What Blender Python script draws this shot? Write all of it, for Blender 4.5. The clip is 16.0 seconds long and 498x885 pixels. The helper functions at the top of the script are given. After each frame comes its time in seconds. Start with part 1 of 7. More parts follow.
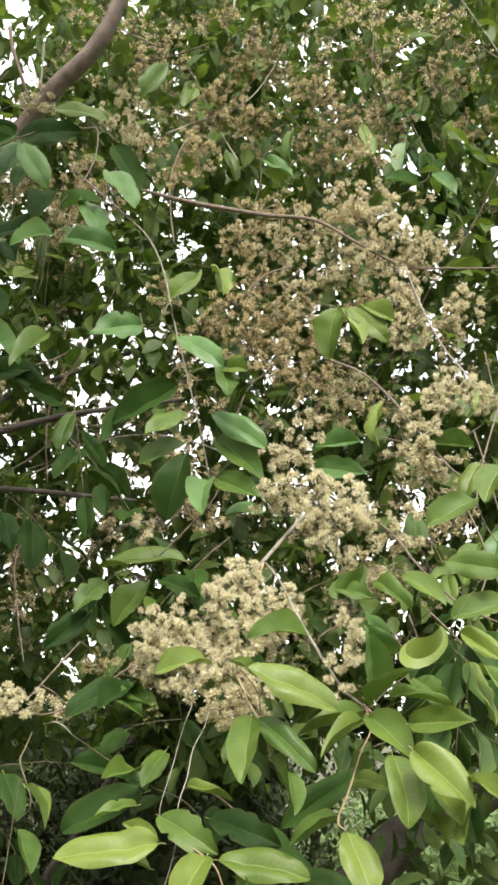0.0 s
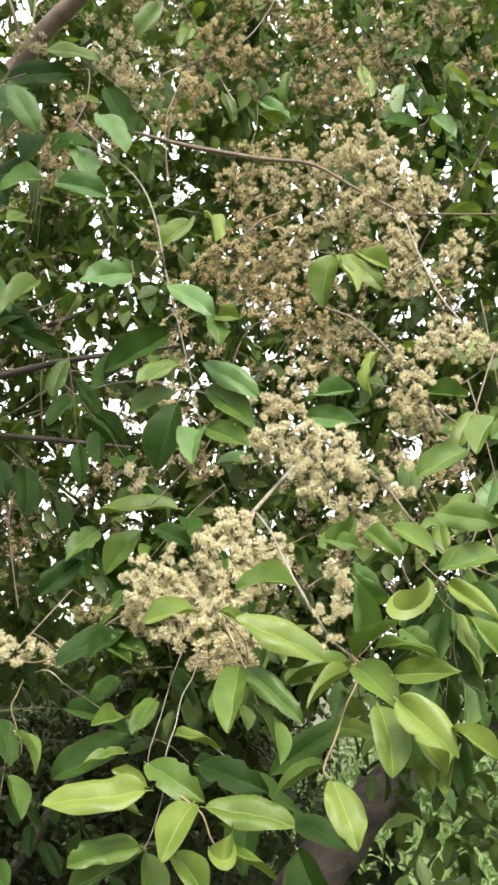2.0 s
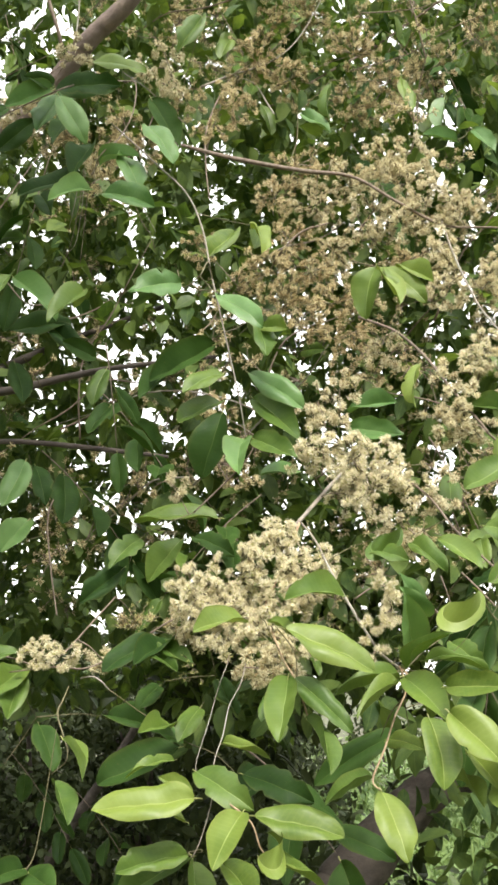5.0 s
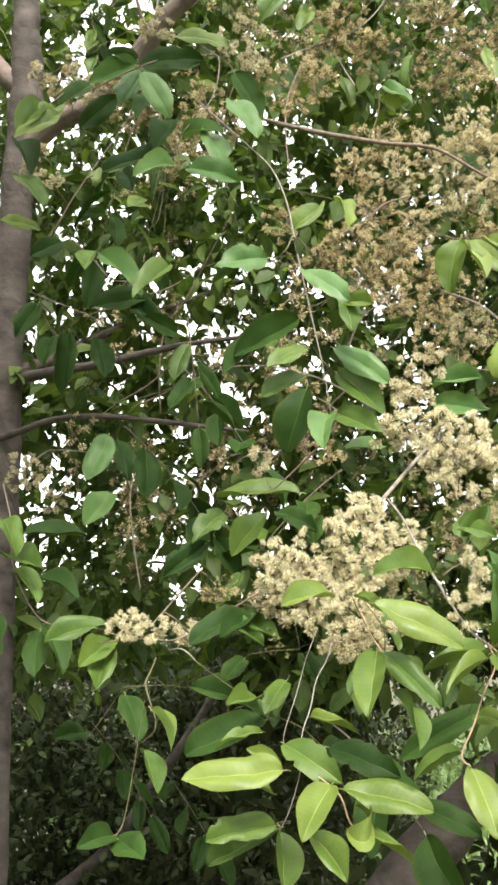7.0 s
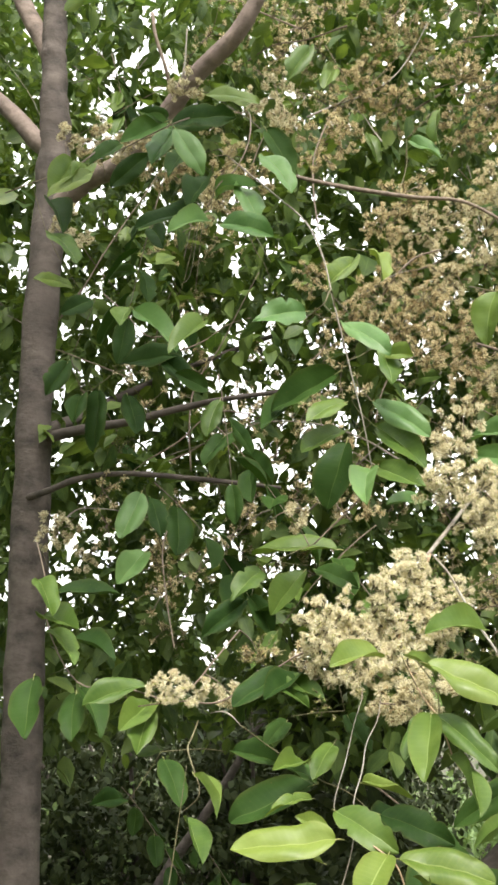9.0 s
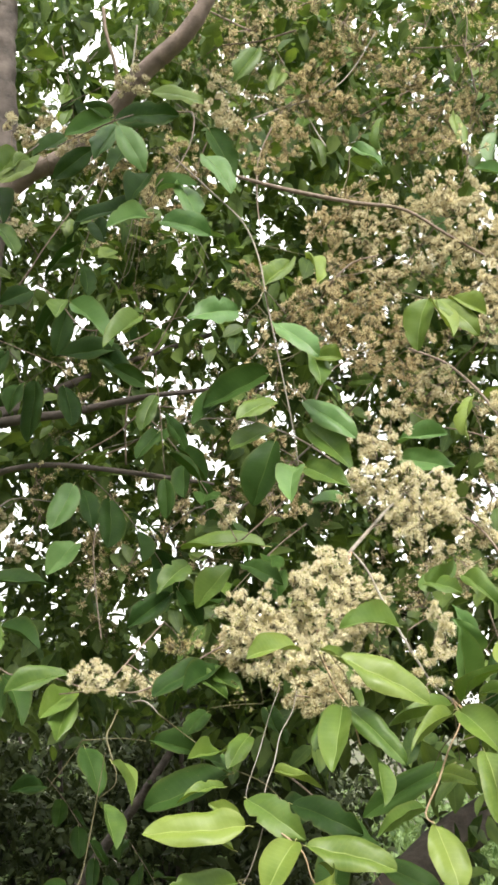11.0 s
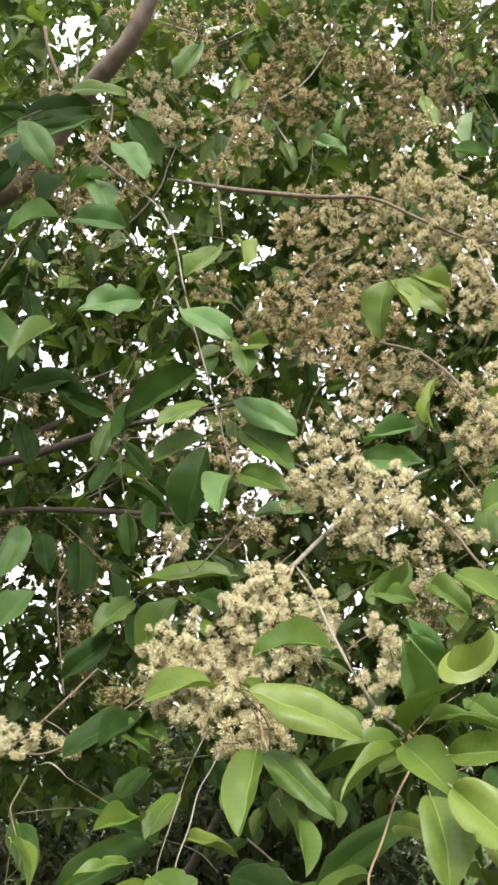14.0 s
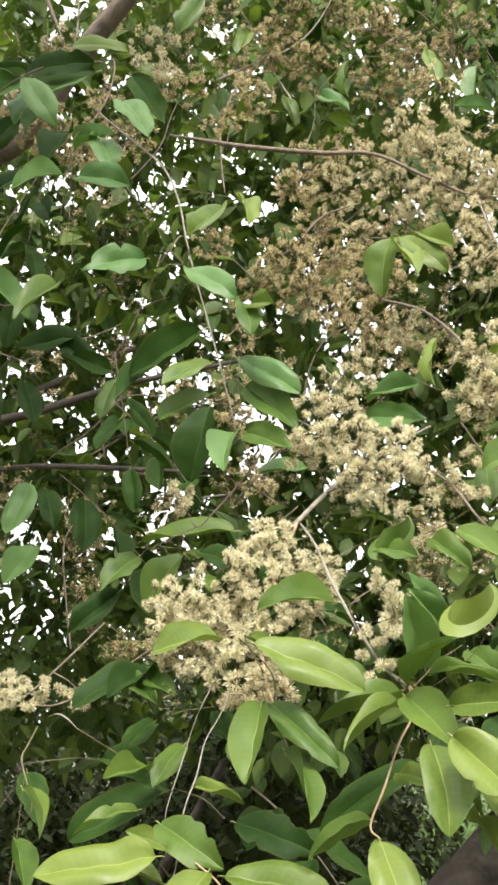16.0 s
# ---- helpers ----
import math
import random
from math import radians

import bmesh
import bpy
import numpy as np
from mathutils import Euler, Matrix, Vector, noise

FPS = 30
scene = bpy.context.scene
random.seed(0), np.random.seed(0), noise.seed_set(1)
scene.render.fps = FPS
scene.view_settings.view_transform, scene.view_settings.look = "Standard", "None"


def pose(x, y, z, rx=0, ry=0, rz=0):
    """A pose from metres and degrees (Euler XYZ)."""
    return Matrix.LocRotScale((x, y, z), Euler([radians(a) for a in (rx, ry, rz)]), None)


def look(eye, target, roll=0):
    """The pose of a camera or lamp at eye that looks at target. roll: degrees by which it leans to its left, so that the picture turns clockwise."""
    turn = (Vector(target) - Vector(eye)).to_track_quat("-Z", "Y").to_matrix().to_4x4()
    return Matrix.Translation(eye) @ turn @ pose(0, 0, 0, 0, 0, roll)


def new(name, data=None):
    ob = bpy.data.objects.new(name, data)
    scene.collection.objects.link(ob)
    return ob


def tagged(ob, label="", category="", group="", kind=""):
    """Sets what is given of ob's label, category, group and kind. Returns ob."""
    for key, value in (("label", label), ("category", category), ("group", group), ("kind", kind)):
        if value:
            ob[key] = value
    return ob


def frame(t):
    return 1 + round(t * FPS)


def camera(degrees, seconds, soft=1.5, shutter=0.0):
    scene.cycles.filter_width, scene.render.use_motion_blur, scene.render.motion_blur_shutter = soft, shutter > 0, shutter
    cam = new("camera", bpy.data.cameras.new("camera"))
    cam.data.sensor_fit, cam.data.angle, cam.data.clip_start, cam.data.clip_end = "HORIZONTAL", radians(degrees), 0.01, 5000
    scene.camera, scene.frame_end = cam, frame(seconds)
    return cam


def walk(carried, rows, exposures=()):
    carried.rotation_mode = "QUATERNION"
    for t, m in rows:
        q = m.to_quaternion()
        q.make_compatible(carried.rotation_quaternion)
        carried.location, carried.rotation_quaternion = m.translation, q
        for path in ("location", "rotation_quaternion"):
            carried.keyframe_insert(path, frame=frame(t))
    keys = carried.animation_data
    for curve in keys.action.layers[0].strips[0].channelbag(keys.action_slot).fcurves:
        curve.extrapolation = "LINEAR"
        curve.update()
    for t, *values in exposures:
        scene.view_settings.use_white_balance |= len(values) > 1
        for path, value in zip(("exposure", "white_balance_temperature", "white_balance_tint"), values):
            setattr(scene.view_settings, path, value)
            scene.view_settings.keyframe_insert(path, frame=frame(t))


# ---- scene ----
# ---- camera ----
cam = camera(25.0, 16.0, soft=2.9)
PATH = [
    (0, -0.0058, 0.0116, 1.5892, -0.295, 14.432, 0.470),
    (0.5, 0.0163, -0.0061, 1.5951, 0.449, 12.969, -0.033),
    (1, 0.0197, 0.0032, 1.5949, -0.161, 12.037, -0.278),
    (1.5, 0.0137, 0.0180, 1.5950, -0.669, 11.350, 0.203),
    (2, 0.0072, 0.0156, 1.5981, -0.239, 11.552, 0.657),
    (2.5, 0.0067, 0.0079, 1.6008, 0.675, 13.209, 0.232),
    (3, 0.0035, 0.0094, 1.5993, 1.436, 13.536, 0.019),
    (5.3, -0.0248, 0.0104, 1.5956, 1.153, 11.878, 1.962),
    (5.5, -0.0265, 0.0051, 1.5973, 1.713, 11.773, 1.933),
    (6, -0.0327, 0.0006, 1.5970, 3.485, 11.470, 1.927),
    (6.5, -0.0356, 0.0035, 1.5953, 4.094, 11.192, 2.072),
    (7, -0.0386, 0.0073, 1.5951, 4.614, 10.654, 2.504),
    (7.5, -0.0397, 0.0065, 1.5963, 5.058, 11.203, 2.308),
    (8, -0.0409, 0.0125, 1.5965, 5.021, 11.339, 2.131),
    (8.5, -0.0591, 0.0229, 1.5980, 5.253, 12.588, 2.215),
    (8.7, -0.0683, 0.0306, 1.5975, 5.722, 13.294, 2.095),
    (10.8, -0.0302, -0.0025, 1.6006, 5.149, 13.854, 2.602),
    (11, -0.0458, 0.0065, 1.5907, 2.785, 13.538, 3.343),
    (11.5, -0.0545, 0.0273, 1.5991, 1.157, 12.670, 4.979),
    (12, -0.0875, 0.0474, 1.5999, 0.272, 13.599, 3.338),
    (12.5, -0.0771, 0.0863, 1.5826, -2.220, 12.531, 2.957),
    (13, -0.0395, 0.1456, 1.5882, 1.168, 11.633, 2.627),
    (13.5, 0.0553, 0.2213, 1.5923, 5.163, 13.063, -0.693),
    (14, 0.0940, 0.2241, 1.5911, 5.891, 16.108, -0.923),
    (14.5, 0.0982, 0.2203, 1.5910, 5.710, 16.044, -0.916),
    (15, 0.0951, 0.2222, 1.5846, 5.716, 14.740, -0.543),
    (15.5, 0.1004, 0.2204, 1.5837, 6.073, 14.178, -0.530),
    (16, 0.0927, 0.2086, 1.5901, 6.002, 13.821, -1.012),
]


def stand(x, y, z, yaw, pitch, roll):
    a, b = radians(yaw), radians(pitch)
    eye = Vector((x, y, z))
    return look(eye, eye + Vector((-math.sin(a) * math.cos(b), math.cos(a) * math.cos(b), math.sin(b))), roll)


walk(cam, [(t, stand(*row)) for t, *row in PATH], [(0, 0.96), (0.5, 1.06), (2, 1.15), (3, 1.05), (5.5, 1.22), (7, 1.31), (8, 1.28), (8.5, 1.22), (11, 1.19), (12, 1.12), (13, 1.17), (14, 0.95), (15, 0.95), (15.5, 1.09), (16, 1.11)])

# ---- light: a bright, thinly clouded sky and a soft sun behind the camera ----
world = bpy.data.worlds.new("overcast_sky")
scene.world = world
world.use_nodes = True
wn = world.node_tree
sky = wn.nodes.new("ShaderNodeTexSky")
sky.sky_type = "NISHITA"
sky.sun_disc = False
sky.sun_elevation, sky.sun_rotation = radians(58), radians(200)
sky.dust_density, sky.air_density = 4.0, 1.0
cloud = wn.nodes.new("ShaderNodeMix")
cloud.data_type = "RGBA"
cloud.inputs[0].default_value = 0.72
cloud.inputs[7].default_value = (13.5, 13.3, 12.7, 1)
back = wn.nodes["Background"]
back.inputs[1].default_value = 0.13
wn.links.new(sky.outputs[0], cloud.inputs[6])
wn.links.new(cloud.outputs[2], back.inputs[0])
sun = new("sun", bpy.data.lights.new("sun", "SUN"))
sun.data.energy, sun.data.angle, sun.data.color = 2.5, radians(16), (1.0, 0.95, 0.86)
sun.matrix_world = look((1.6, -4.2, 9.0), (0, 1.4, 1.4))

# ---- materials ----
def nodes(name):
    m = bpy.data.materials.new(name)
    m.use_nodes = True
    t = m.node_tree
    return m, t, t.nodes["Principled BSDF"], t.nodes["Material Output"]


def add(t, kind, links=(), **values):
    n = t.nodes.new(kind)
    for k, v in values.items():
        n.inputs[int(k[1:])].default_value = v
    for i, s in links:
        t.links.new(s, n.inputs[i])
    return n


def maths(t, op, a, b=None):
    n = t.nodes.new("ShaderNodeMath")
    n.operation = op
    for i, v in enumerate((a, b)):
        if v is None:
            continue
        if isinstance(v, (int, float)):
            n.inputs[i].default_value = v
        else:
            t.links.new(v, n.inputs[i])
    return n.outputs[0]


def mixed(t, fac, a, b, blend="MIX"):
    n = t.nodes.new("ShaderNodeMix")
    n.data_type, n.blend_type = "RGBA", blend
    for i, v in ((0, fac), (6, a), (7, b)):
        if isinstance(v, (int, float)):
            n.inputs[i].default_value = v
        elif isinstance(v, tuple):
            n.inputs[i].default_value = (*v, 1)
        else:
            t.links.new(v, n.inputs[i])
    return n.outputs[2]


def leaf_material(name, dark, light, rib, gloss, glow, island=False, shine=0.42):
    """A leaf: pale midrib and side veins along the blade, blotches, and light coming through it."""
    m, t, bsdf, out = nodes(name)
    uv = t.nodes.new("ShaderNodeUVMap").outputs[0]
    sep = add(t, "ShaderNodeSeparateXYZ", [(0, uv)])
    side = maths(t, "ABSOLUTE", maths(t, "SUBTRACT", sep.outputs[1], 0.5))
    vein_at = maths(t, "SUBTRACT", sep.outputs[0], maths(t, "MULTIPLY", side, 0.22))
    vein = maths(t, "POWER", maths(t, "ABSOLUTE", maths(t, "SINE", maths(t, "MULTIPLY", vein_at, 42.0))), 9.0)
    midrib = add(t, "ShaderNodeMapRange", [(0, side)], i1=0.024, i2=0.006).outputs[0]
    coord = t.nodes.new("ShaderNodeTexCoord").outputs[3 if not island else 0]
    geo = t.nodes.new("ShaderNodeNewGeometry")
    info = t.nodes.new("ShaderNodeObjectInfo")
    rand = geo.outputs["Random Per Island"] if island else info.outputs["Random"]
    spots = add(t, "ShaderNodeTexNoise", [(0, uv)], i2=5.0, i3=5.0, i4=0.6)
    spots.noise_dimensions = "4D"
    t.links.new(maths(t, "MULTIPLY", rand, 40.0), spots.inputs[1])
    tone = mixed(t, rand, dark, light)
    blot = add(t, "ShaderNodeMapRange", [(0, spots.outputs[0])], i1=0.35, i2=0.7)
    tone = mixed(t, maths(t, "MULTIPLY", blot.outputs[0], 0.5), tone, light)
    broad = add(t, "ShaderNodeTexNoise", [(0, uv)], i2=1.6, i3=2.0, i4=0.5)
    broad.noise_dimensions = "4D"
    t.links.new(maths(t, "MULTIPLY", rand, 91.0), broad.inputs[1])
    tone = mixed(t, maths(t, "MULTIPLY", add(t, "ShaderNodeMapRange", [(0, broad.outputs[0])], i1=0.45, i2=0.7).outputs[0], 0.6), tone, dark)
    rim = add(t, "ShaderNodeMapRange", [(0, maths(t, "ADD", side, maths(t, "MULTIPLY", spots.outputs[0], 0.12)))], i1=0.48, i2=0.56)
    tone = mixed(t, maths(t, "MULTIPLY", rim.outputs[0], 0.16), tone, (0.20, 0.16, 0.05))
    specks = add(t, "ShaderNodeTexVoronoi", [(0, uv)], i2=14.0)
    speck = maths(t, "MULTIPLY", maths(t, "LESS_THAN", specks.outputs[0], 0.10), 0.45)
    tone = mixed(t, speck, tone, (0.16, 0.11, 0.04))
    tone = mixed(t, maths(t, "MULTIPLY", vein, 0.03), tone, rib)
    tone = mixed(t, maths(t, "MULTIPLY", midrib, 0.42), tone, rib)
    t.links.new(tone, bsdf.inputs["Base Color"])
    bsdf.inputs["Specular IOR Level"].default_value = shine
    t.links.new(add(t, "ShaderNodeMapRange", [(0, spots.outputs[0])], i1=0.3, i2=0.7, i3=gloss + 0.02, i4=gloss + 0.24).outputs[0], bsdf.inputs["Roughness"])
    bump = add(t, "ShaderNodeBump", i0=0.45, i1=0.0012)
    t.links.new(maths(t, "ADD", maths(t, "MULTIPLY", vein, -0.06), spots.outputs[0]), bump.inputs["Height"])
    t.links.new(bump.outputs[0], bsdf.inputs["Normal"])
    through_light = add(t, "ShaderNodeBsdfTranslucent")
    t.links.new(mixed(t, 1.0, tone, (1.0, 1.0, 0.45), "MULTIPLY"), through_light.inputs[0])
    both = t.nodes.new("ShaderNodeMixShader")
    both.inputs[0].default_value = glow
    t.links.new(bsdf.outputs[0], both.inputs[1])
    t.links.new(through_light.outputs[0], both.inputs[2])
    t.links.new(both.outputs[0], out.inputs[0])
    return m


def rough_material(name, dark, light, scale, stretch, rough, relief, patch=None):
    """Bark, earth or twigs: two scales of noise, stretched, with relief."""
    m, t, bsdf, out = nodes(name)
    co = t.nodes.new("ShaderNodeTexCoord").outputs[3]
    turned = add(t, "ShaderNodeMapping", [(0, co)])
    turned.inputs[3].default_value = stretch
    fine = add(t, "ShaderNodeTexNoise", [(0, turned.outputs[0])], i2=scale, i3=8.0, i4=0.65)
    wide = add(t, "ShaderNodeTexNoise", [(0, co)], i2=scale * 0.12, i3=4.0, i4=0.6)
    tone = mixed(t, add(t, "ShaderNodeMapRange", [(0, fine.outputs[0])], i1=0.3, i2=0.7).outputs[0], dark, light)
    if patch:
        tone = mixed(t, maths(t, "MULTIPLY", add(t, "ShaderNodeMapRange", [(0, wide.outputs[0])], i1=0.45, i2=0.62).outputs[0], 0.7), tone, patch)
    t.links.new(tone, bsdf.inputs["Base Color"])
    bsdf.inputs["Roughness"].default_value = rough
    bump = add(t, "ShaderNodeBump", i0=0.7, i1=relief)
    t.links.new(fine.outputs[0], bump.inputs["Height"])
    t.links.new(bump.outputs[0], bsdf.inputs["Normal"])
    return m


def tuft_material(name, old, fresh, glow):
    m, t, bsdf, out = nodes(name)
    geo = t.nodes.new("ShaderNodeNewGeometry")
    info = t.nodes.new("ShaderNodeObjectInfo")
    pick = maths(t, "ADD", maths(t, "MULTIPLY", geo.outputs["Random Per Island"], 0.75), maths(t, "MULTIPLY", info.outputs["Random"], 0.25))
    tone = mixed(t, pick, old, fresh)
    t.links.new(tone, bsdf.inputs["Base Color"])
    bsdf.inputs["Roughness"].default_value = 0.8
    bsdf.inputs["Specular IOR Level"].default_value = 0.15
    thin = add(t, "ShaderNodeBsdfTranslucent")
    t.links.new(tone, thin.inputs[0])
    both = t.nodes.new("ShaderNodeMixShader")
    both.inputs[0].default_value = glow
    t.links.new(bsdf.outputs[0], both.inputs[1])
    t.links.new(thin.outputs[0], both.inputs[2])
    t.links.new(both.outputs[0], out.inputs[0])
    return m


YOUNG = leaf_material("young_leaf", (0.076, 0.134, 0.018), (0.192, 0.256, 0.046), (0.46, 0.53, 0.20), 0.34, 0.25)
MID = leaf_material("grown_leaf", (0.048, 0.104, 0.015), (0.130, 0.200, 0.032), (0.30, 0.39, 0.14), 0.36, 0.25)
COOL = leaf_material("glossy_leaf", (0.062, 0.146, 0.036), (0.145, 0.255, 0.078), (0.24, 0.34, 0.14), 0.34, 0.23)
# Older leaves, darkened further in colour for the shade inside the crown.
OLD_SHADED = leaf_material("old_shaded_leaf", (0.016, 0.044, 0.009), (0.042, 0.090, 0.016), (0.12, 0.17, 0.05), 0.48, 0.24, False, 0.18)
CROWN = leaf_material("crown_leaf", (0.038, 0.084, 0.026), (0.180, 0.255, 0.064), (0.18, 0.26, 0.09), 0.36, 0.45, True)
# Leaf colour darkened to carry the shade under the trees.
SHADE = leaf_material("shaded_leaf", (0.020, 0.034, 0.012), (0.072, 0.092, 0.032), (0.06, 0.09, 0.03), 0.5, 0.15, True, 0.25)
SHRUB = leaf_material("shrub_leaf", (0.10, 0.18, 0.06), (0.27, 0.37, 0.15), (0.26, 0.34, 0.14), 0.45, 0.25, True)
BARK = rough_material("bark", (0.030, 0.025, 0.022), (0.165, 0.136, 0.120), 15.0, (1.1, 1.1, 1.5), 0.9, 0.014, (0.075, 0.060, 0.052))
LIMB = rough_material("young_bark", (0.10, 0.076, 0.064), (0.31, 0.240, 0.205), 22.0, (1, 1, 1.3), 0.85, 0.01, (0.18, 0.14, 0.118))
TWIG = rough_material("brown_twig", (0.11, 0.078, 0.056), (0.25, 0.195, 0.15), 120.0, (1, 1, 1), 0.75, 0.001)
PALE = rough_material("grey_twig", (0.14, 0.115, 0.09), (0.37, 0.325, 0.27), 90.0, (1, 1, 1), 0.75, 0.001, (0.29, 0.28, 0.24))
SHOOT = rough_material("green_shoot", (0.075, 0.066, 0.030), (0.17, 0.15, 0.07), 120.0, (1, 1, 1), 0.6, 0.0006)
STALK = rough_material("leaf_stalk", (0.24, 0.26, 0.08), (0.40, 0.40, 0.16), 120.0, (1, 1, 1), 0.6, 0.0004)
STEM = rough_material("tan_stem", (0.24, 0.155, 0.085), (0.46, 0.34, 0.22), 120.0, (1, 1, 1), 0.6, 0.0006)
EARTH = rough_material("leaf_litter", (0.03, 0.028, 0.016), (0.08, 0.075, 0.035), 3.0, (1, 1, 1), 0.95, 0.03, (0.07, 0.10, 0.03))
CREAM = tuft_material("cream_stamens", (0.69, 0.62, 0.41), (0.90, 0.86, 0.685), 0.38)
STRAW = tuft_material("straw_stamens", (0.63, 0.56, 0.34), (0.90, 0.855, 0.645), 0.42)
BROWN = tuft_material("withered_stamens", (0.55, 0.455, 0.24), (0.89, 0.805, 0.535), 0.43)
# Drying stamens; inner puffs also take this colour for their shade.
TAN = tuft_material("drying_stamens", (0.42, 0.36, 0.20), (0.80, 0.74, 0.52), 0.3)
HUSK = tuft_material("dry_husks", (0.20, 0.148, 0.074), (0.46, 0.365, 0.195), 0.15)
BUD = tuft_material("flower_buds", (0.30, 0.32, 0.10), (0.60, 0.58, 0.26), 0.2)


# ---- builders ----
BASE = Vector((-0.738, 2.420, 0.0))
tree = tagged(new("flowering_tree"), "tall broadleaf tree with hanging branches of cream flowers", "tree")
tree.location = BASE


def linked(name, me, parent=None, label="", kind=""):
    ob = new(name, me)
    if parent:
        ob.parent = parent
    if parent is not None and parent == tree:
        ob.matrix_parent_inverse = Matrix.Translation(-BASE)
    return tagged(ob, label, kind=kind)


def smooth_line(points, steps):
    """A Catmull-Rom line through (x, y, z, radius) points."""
    p = np.array(points, float)
    p = np.vstack([2 * p[0] - p[1], p, 2 * p[-1] - p[-2]])
    out = []
    for i in range(1, len(p) - 2):
        for s in np.linspace(0, 1, steps, endpoint=False):
            a, b, c, d = p[i - 1:i + 3]
            out.append(0.5 * (2 * b + (c - a) * s + (2 * a - 5 * b + 4 * c - d) * s * s + (3 * b - a - 3 * c + d) * s ** 3))
    out.append(p[-2])
    return np.array(out)


def tube(name, points, mat, parent, label="", sides=7, steps=5, knots=0.08, crease=0.0):
    """A tapered, slightly knotty branch along a line."""
    line = smooth_line(points, steps)
    verts, faces = [], []
    ahead = np.gradient(line[:, :3], axis=0)
    up = Vector((0.31, 0.87, 0.38))
    for i, row in enumerate(line):
        d = Vector(ahead[i]).normalized()
        u = (up - d * up.dot(d)).normalized()
        v = d.cross(u)
        for k in range(sides):
            a = 2 * math.pi * k / sides
            q = Vector(row[:3])
            out = u * math.cos(a) + v * math.sin(a)
            swell = 1 + knots * noise.noise((q + out * row[3]) * (0.35 / max(row[3], 0.004)))
            if crease:
                swell += crease * noise.noise(Vector((a, 3.0, q.z * 38.0)))
            verts.append(q + out * max(row[3], 0.0003) * swell)
        if i:
            for k in range(sides):
                a, b = (i - 1) * sides + k, (i - 1) * sides + (k + 1) % sides
                faces.append((a, b, b + sides, a + sides))
    faces += [tuple(range(sides))[::-1], tuple(range(len(verts) - sides, len(verts)))]
    me = bpy.data.meshes.new(name)
    me.from_pydata(verts, [], faces)
    me.materials.append(mat)
    me.polygons.foreach_set("use_smooth", [True] * len(me.polygons))
    return linked(name, me, parent, label)


LEAVES = {}


def leaf_mesh(variant, mat):
    """A pointed oval blade one unit long and one wide, folded at the midrib, drooping and wavy, on a short stalk."""
    if (variant, mat.name) in LEAVES:
        return LEAVES[variant, mat.name]
    r = random.Random(100 + variant)
    droop, fold, wave, twist = r.uniform(0.0, 0.34), r.uniform(0.15, 0.6), r.uniform(0.008, 0.03), r.uniform(-0.5, 0.5)
    bend, phase, point = r.uniform(-0.10, 0.10), r.uniform(0, 6), (0.08, 0.4, 0.16, 0.05)[variant % 4]
    curl = r.choice((-0.6, -0.35, -0.15, 0.25, 0.45))
    bites = [(r.choice((-1, 1)), r.uniform(0.3, 0.9), r.uniform(0.015, 0.04), r.uniform(0.1, 0.35)) for k in range((0, 1, 0, 1, 0, 2)[variant % 6])]
    if variant in (5, 8):
        bites += [(1, 0.7, 0.08, 0.35), (-1, 0.84, 0.04, 0.3), (1, 0.45, 0.025, 0.25)]
    cols, rows = (-1, -0.8, -0.45, 0, 0.45, 0.8, 1), 23
    verts, uvs, faces = [], [], []
    for i in range(rows):
        x = 0.5 - 0.5 * math.cos(math.pi * i / (rows - 1))
        half = 0.5 * (max(x, 0) ** 0.57 * max(1 - x, 0) ** 0.61) / 0.4412
        tip = min(1, max(0, (x - 0.72) / 0.22))
        half *= 1 - point * tip * tip * (3 - 2 * tip)
        for c in cols:
            hand = 1 if c > 0 else -1
            h = half * (1 + 0.06 * noise.noise(Vector((x * 3.5, hand * 3.0, variant * 7.3))) + 0.025 * noise.noise(Vector((x * 19, hand * 5.0, variant))))
            for way, at, wide, deep in bites:
                if way == hand and c and abs(x - at) < wide:
                    h *= 1 - deep * math.sqrt(1 - ((x - at) / wide) ** 2)
            y = c * h
            edge = max(0, abs(c) - 0.4) * half
            z = droop * x * (1 - x) + fold * abs(y) - fold * 0.7 * y * y + curl * edge * edge * 1.6
            z += wave * math.sin(9 * x + phase + 1.5 * c) * abs(c) + 0.03 * noise.noise(Vector((x * 5, c * 1.5, variant * 3.1)))
            ang = twist * (x - 0.4)
            row = (x, y * math.cos(ang) + bend * math.sin(math.pi * x), z + y * math.sin(ang))
            if variant == 9:
                turn = 5.0 * x
                row = (0.36 * math.sin(turn) - 0.34 * y * math.sin(turn), 0.40 * (1 - math.cos(turn)) + 0.34 * y * math.cos(turn), 0.35 * y + 0.2 * x + 0.25 * abs(y))
            verts.append(row)
            uvs.append((x, 0.5 + 0.5 * c))
    n = len(cols)
    for i in range(rows - 1):
        for k in range(n - 1):
            a = i * n + k
            faces.append((a, a + n, a + n + 1, a + 1))
    blade = len(faces)
    start = len(verts)
    for x, z in ((-0.075, -0.012), (-0.035, 0.003), (0.05, 0.0)):
        for k in range(3):
            a = 2.1 * k
            verts.append((x, 0.02 * math.cos(a), z + 0.008 * math.sin(a)))
            uvs.append((0.5, 0.5))
    for i in range(2):
        for k in range(3):
            a, b = start + 3 * i + k, start + 3 * i + (k + 1) % 3
            faces.append((a, b, b + 3, a + 3))
    me = bpy.data.meshes.new("leaf")
    me.from_pydata(verts, [], faces)
    layer = me.uv_layers.new(name="UVMap")
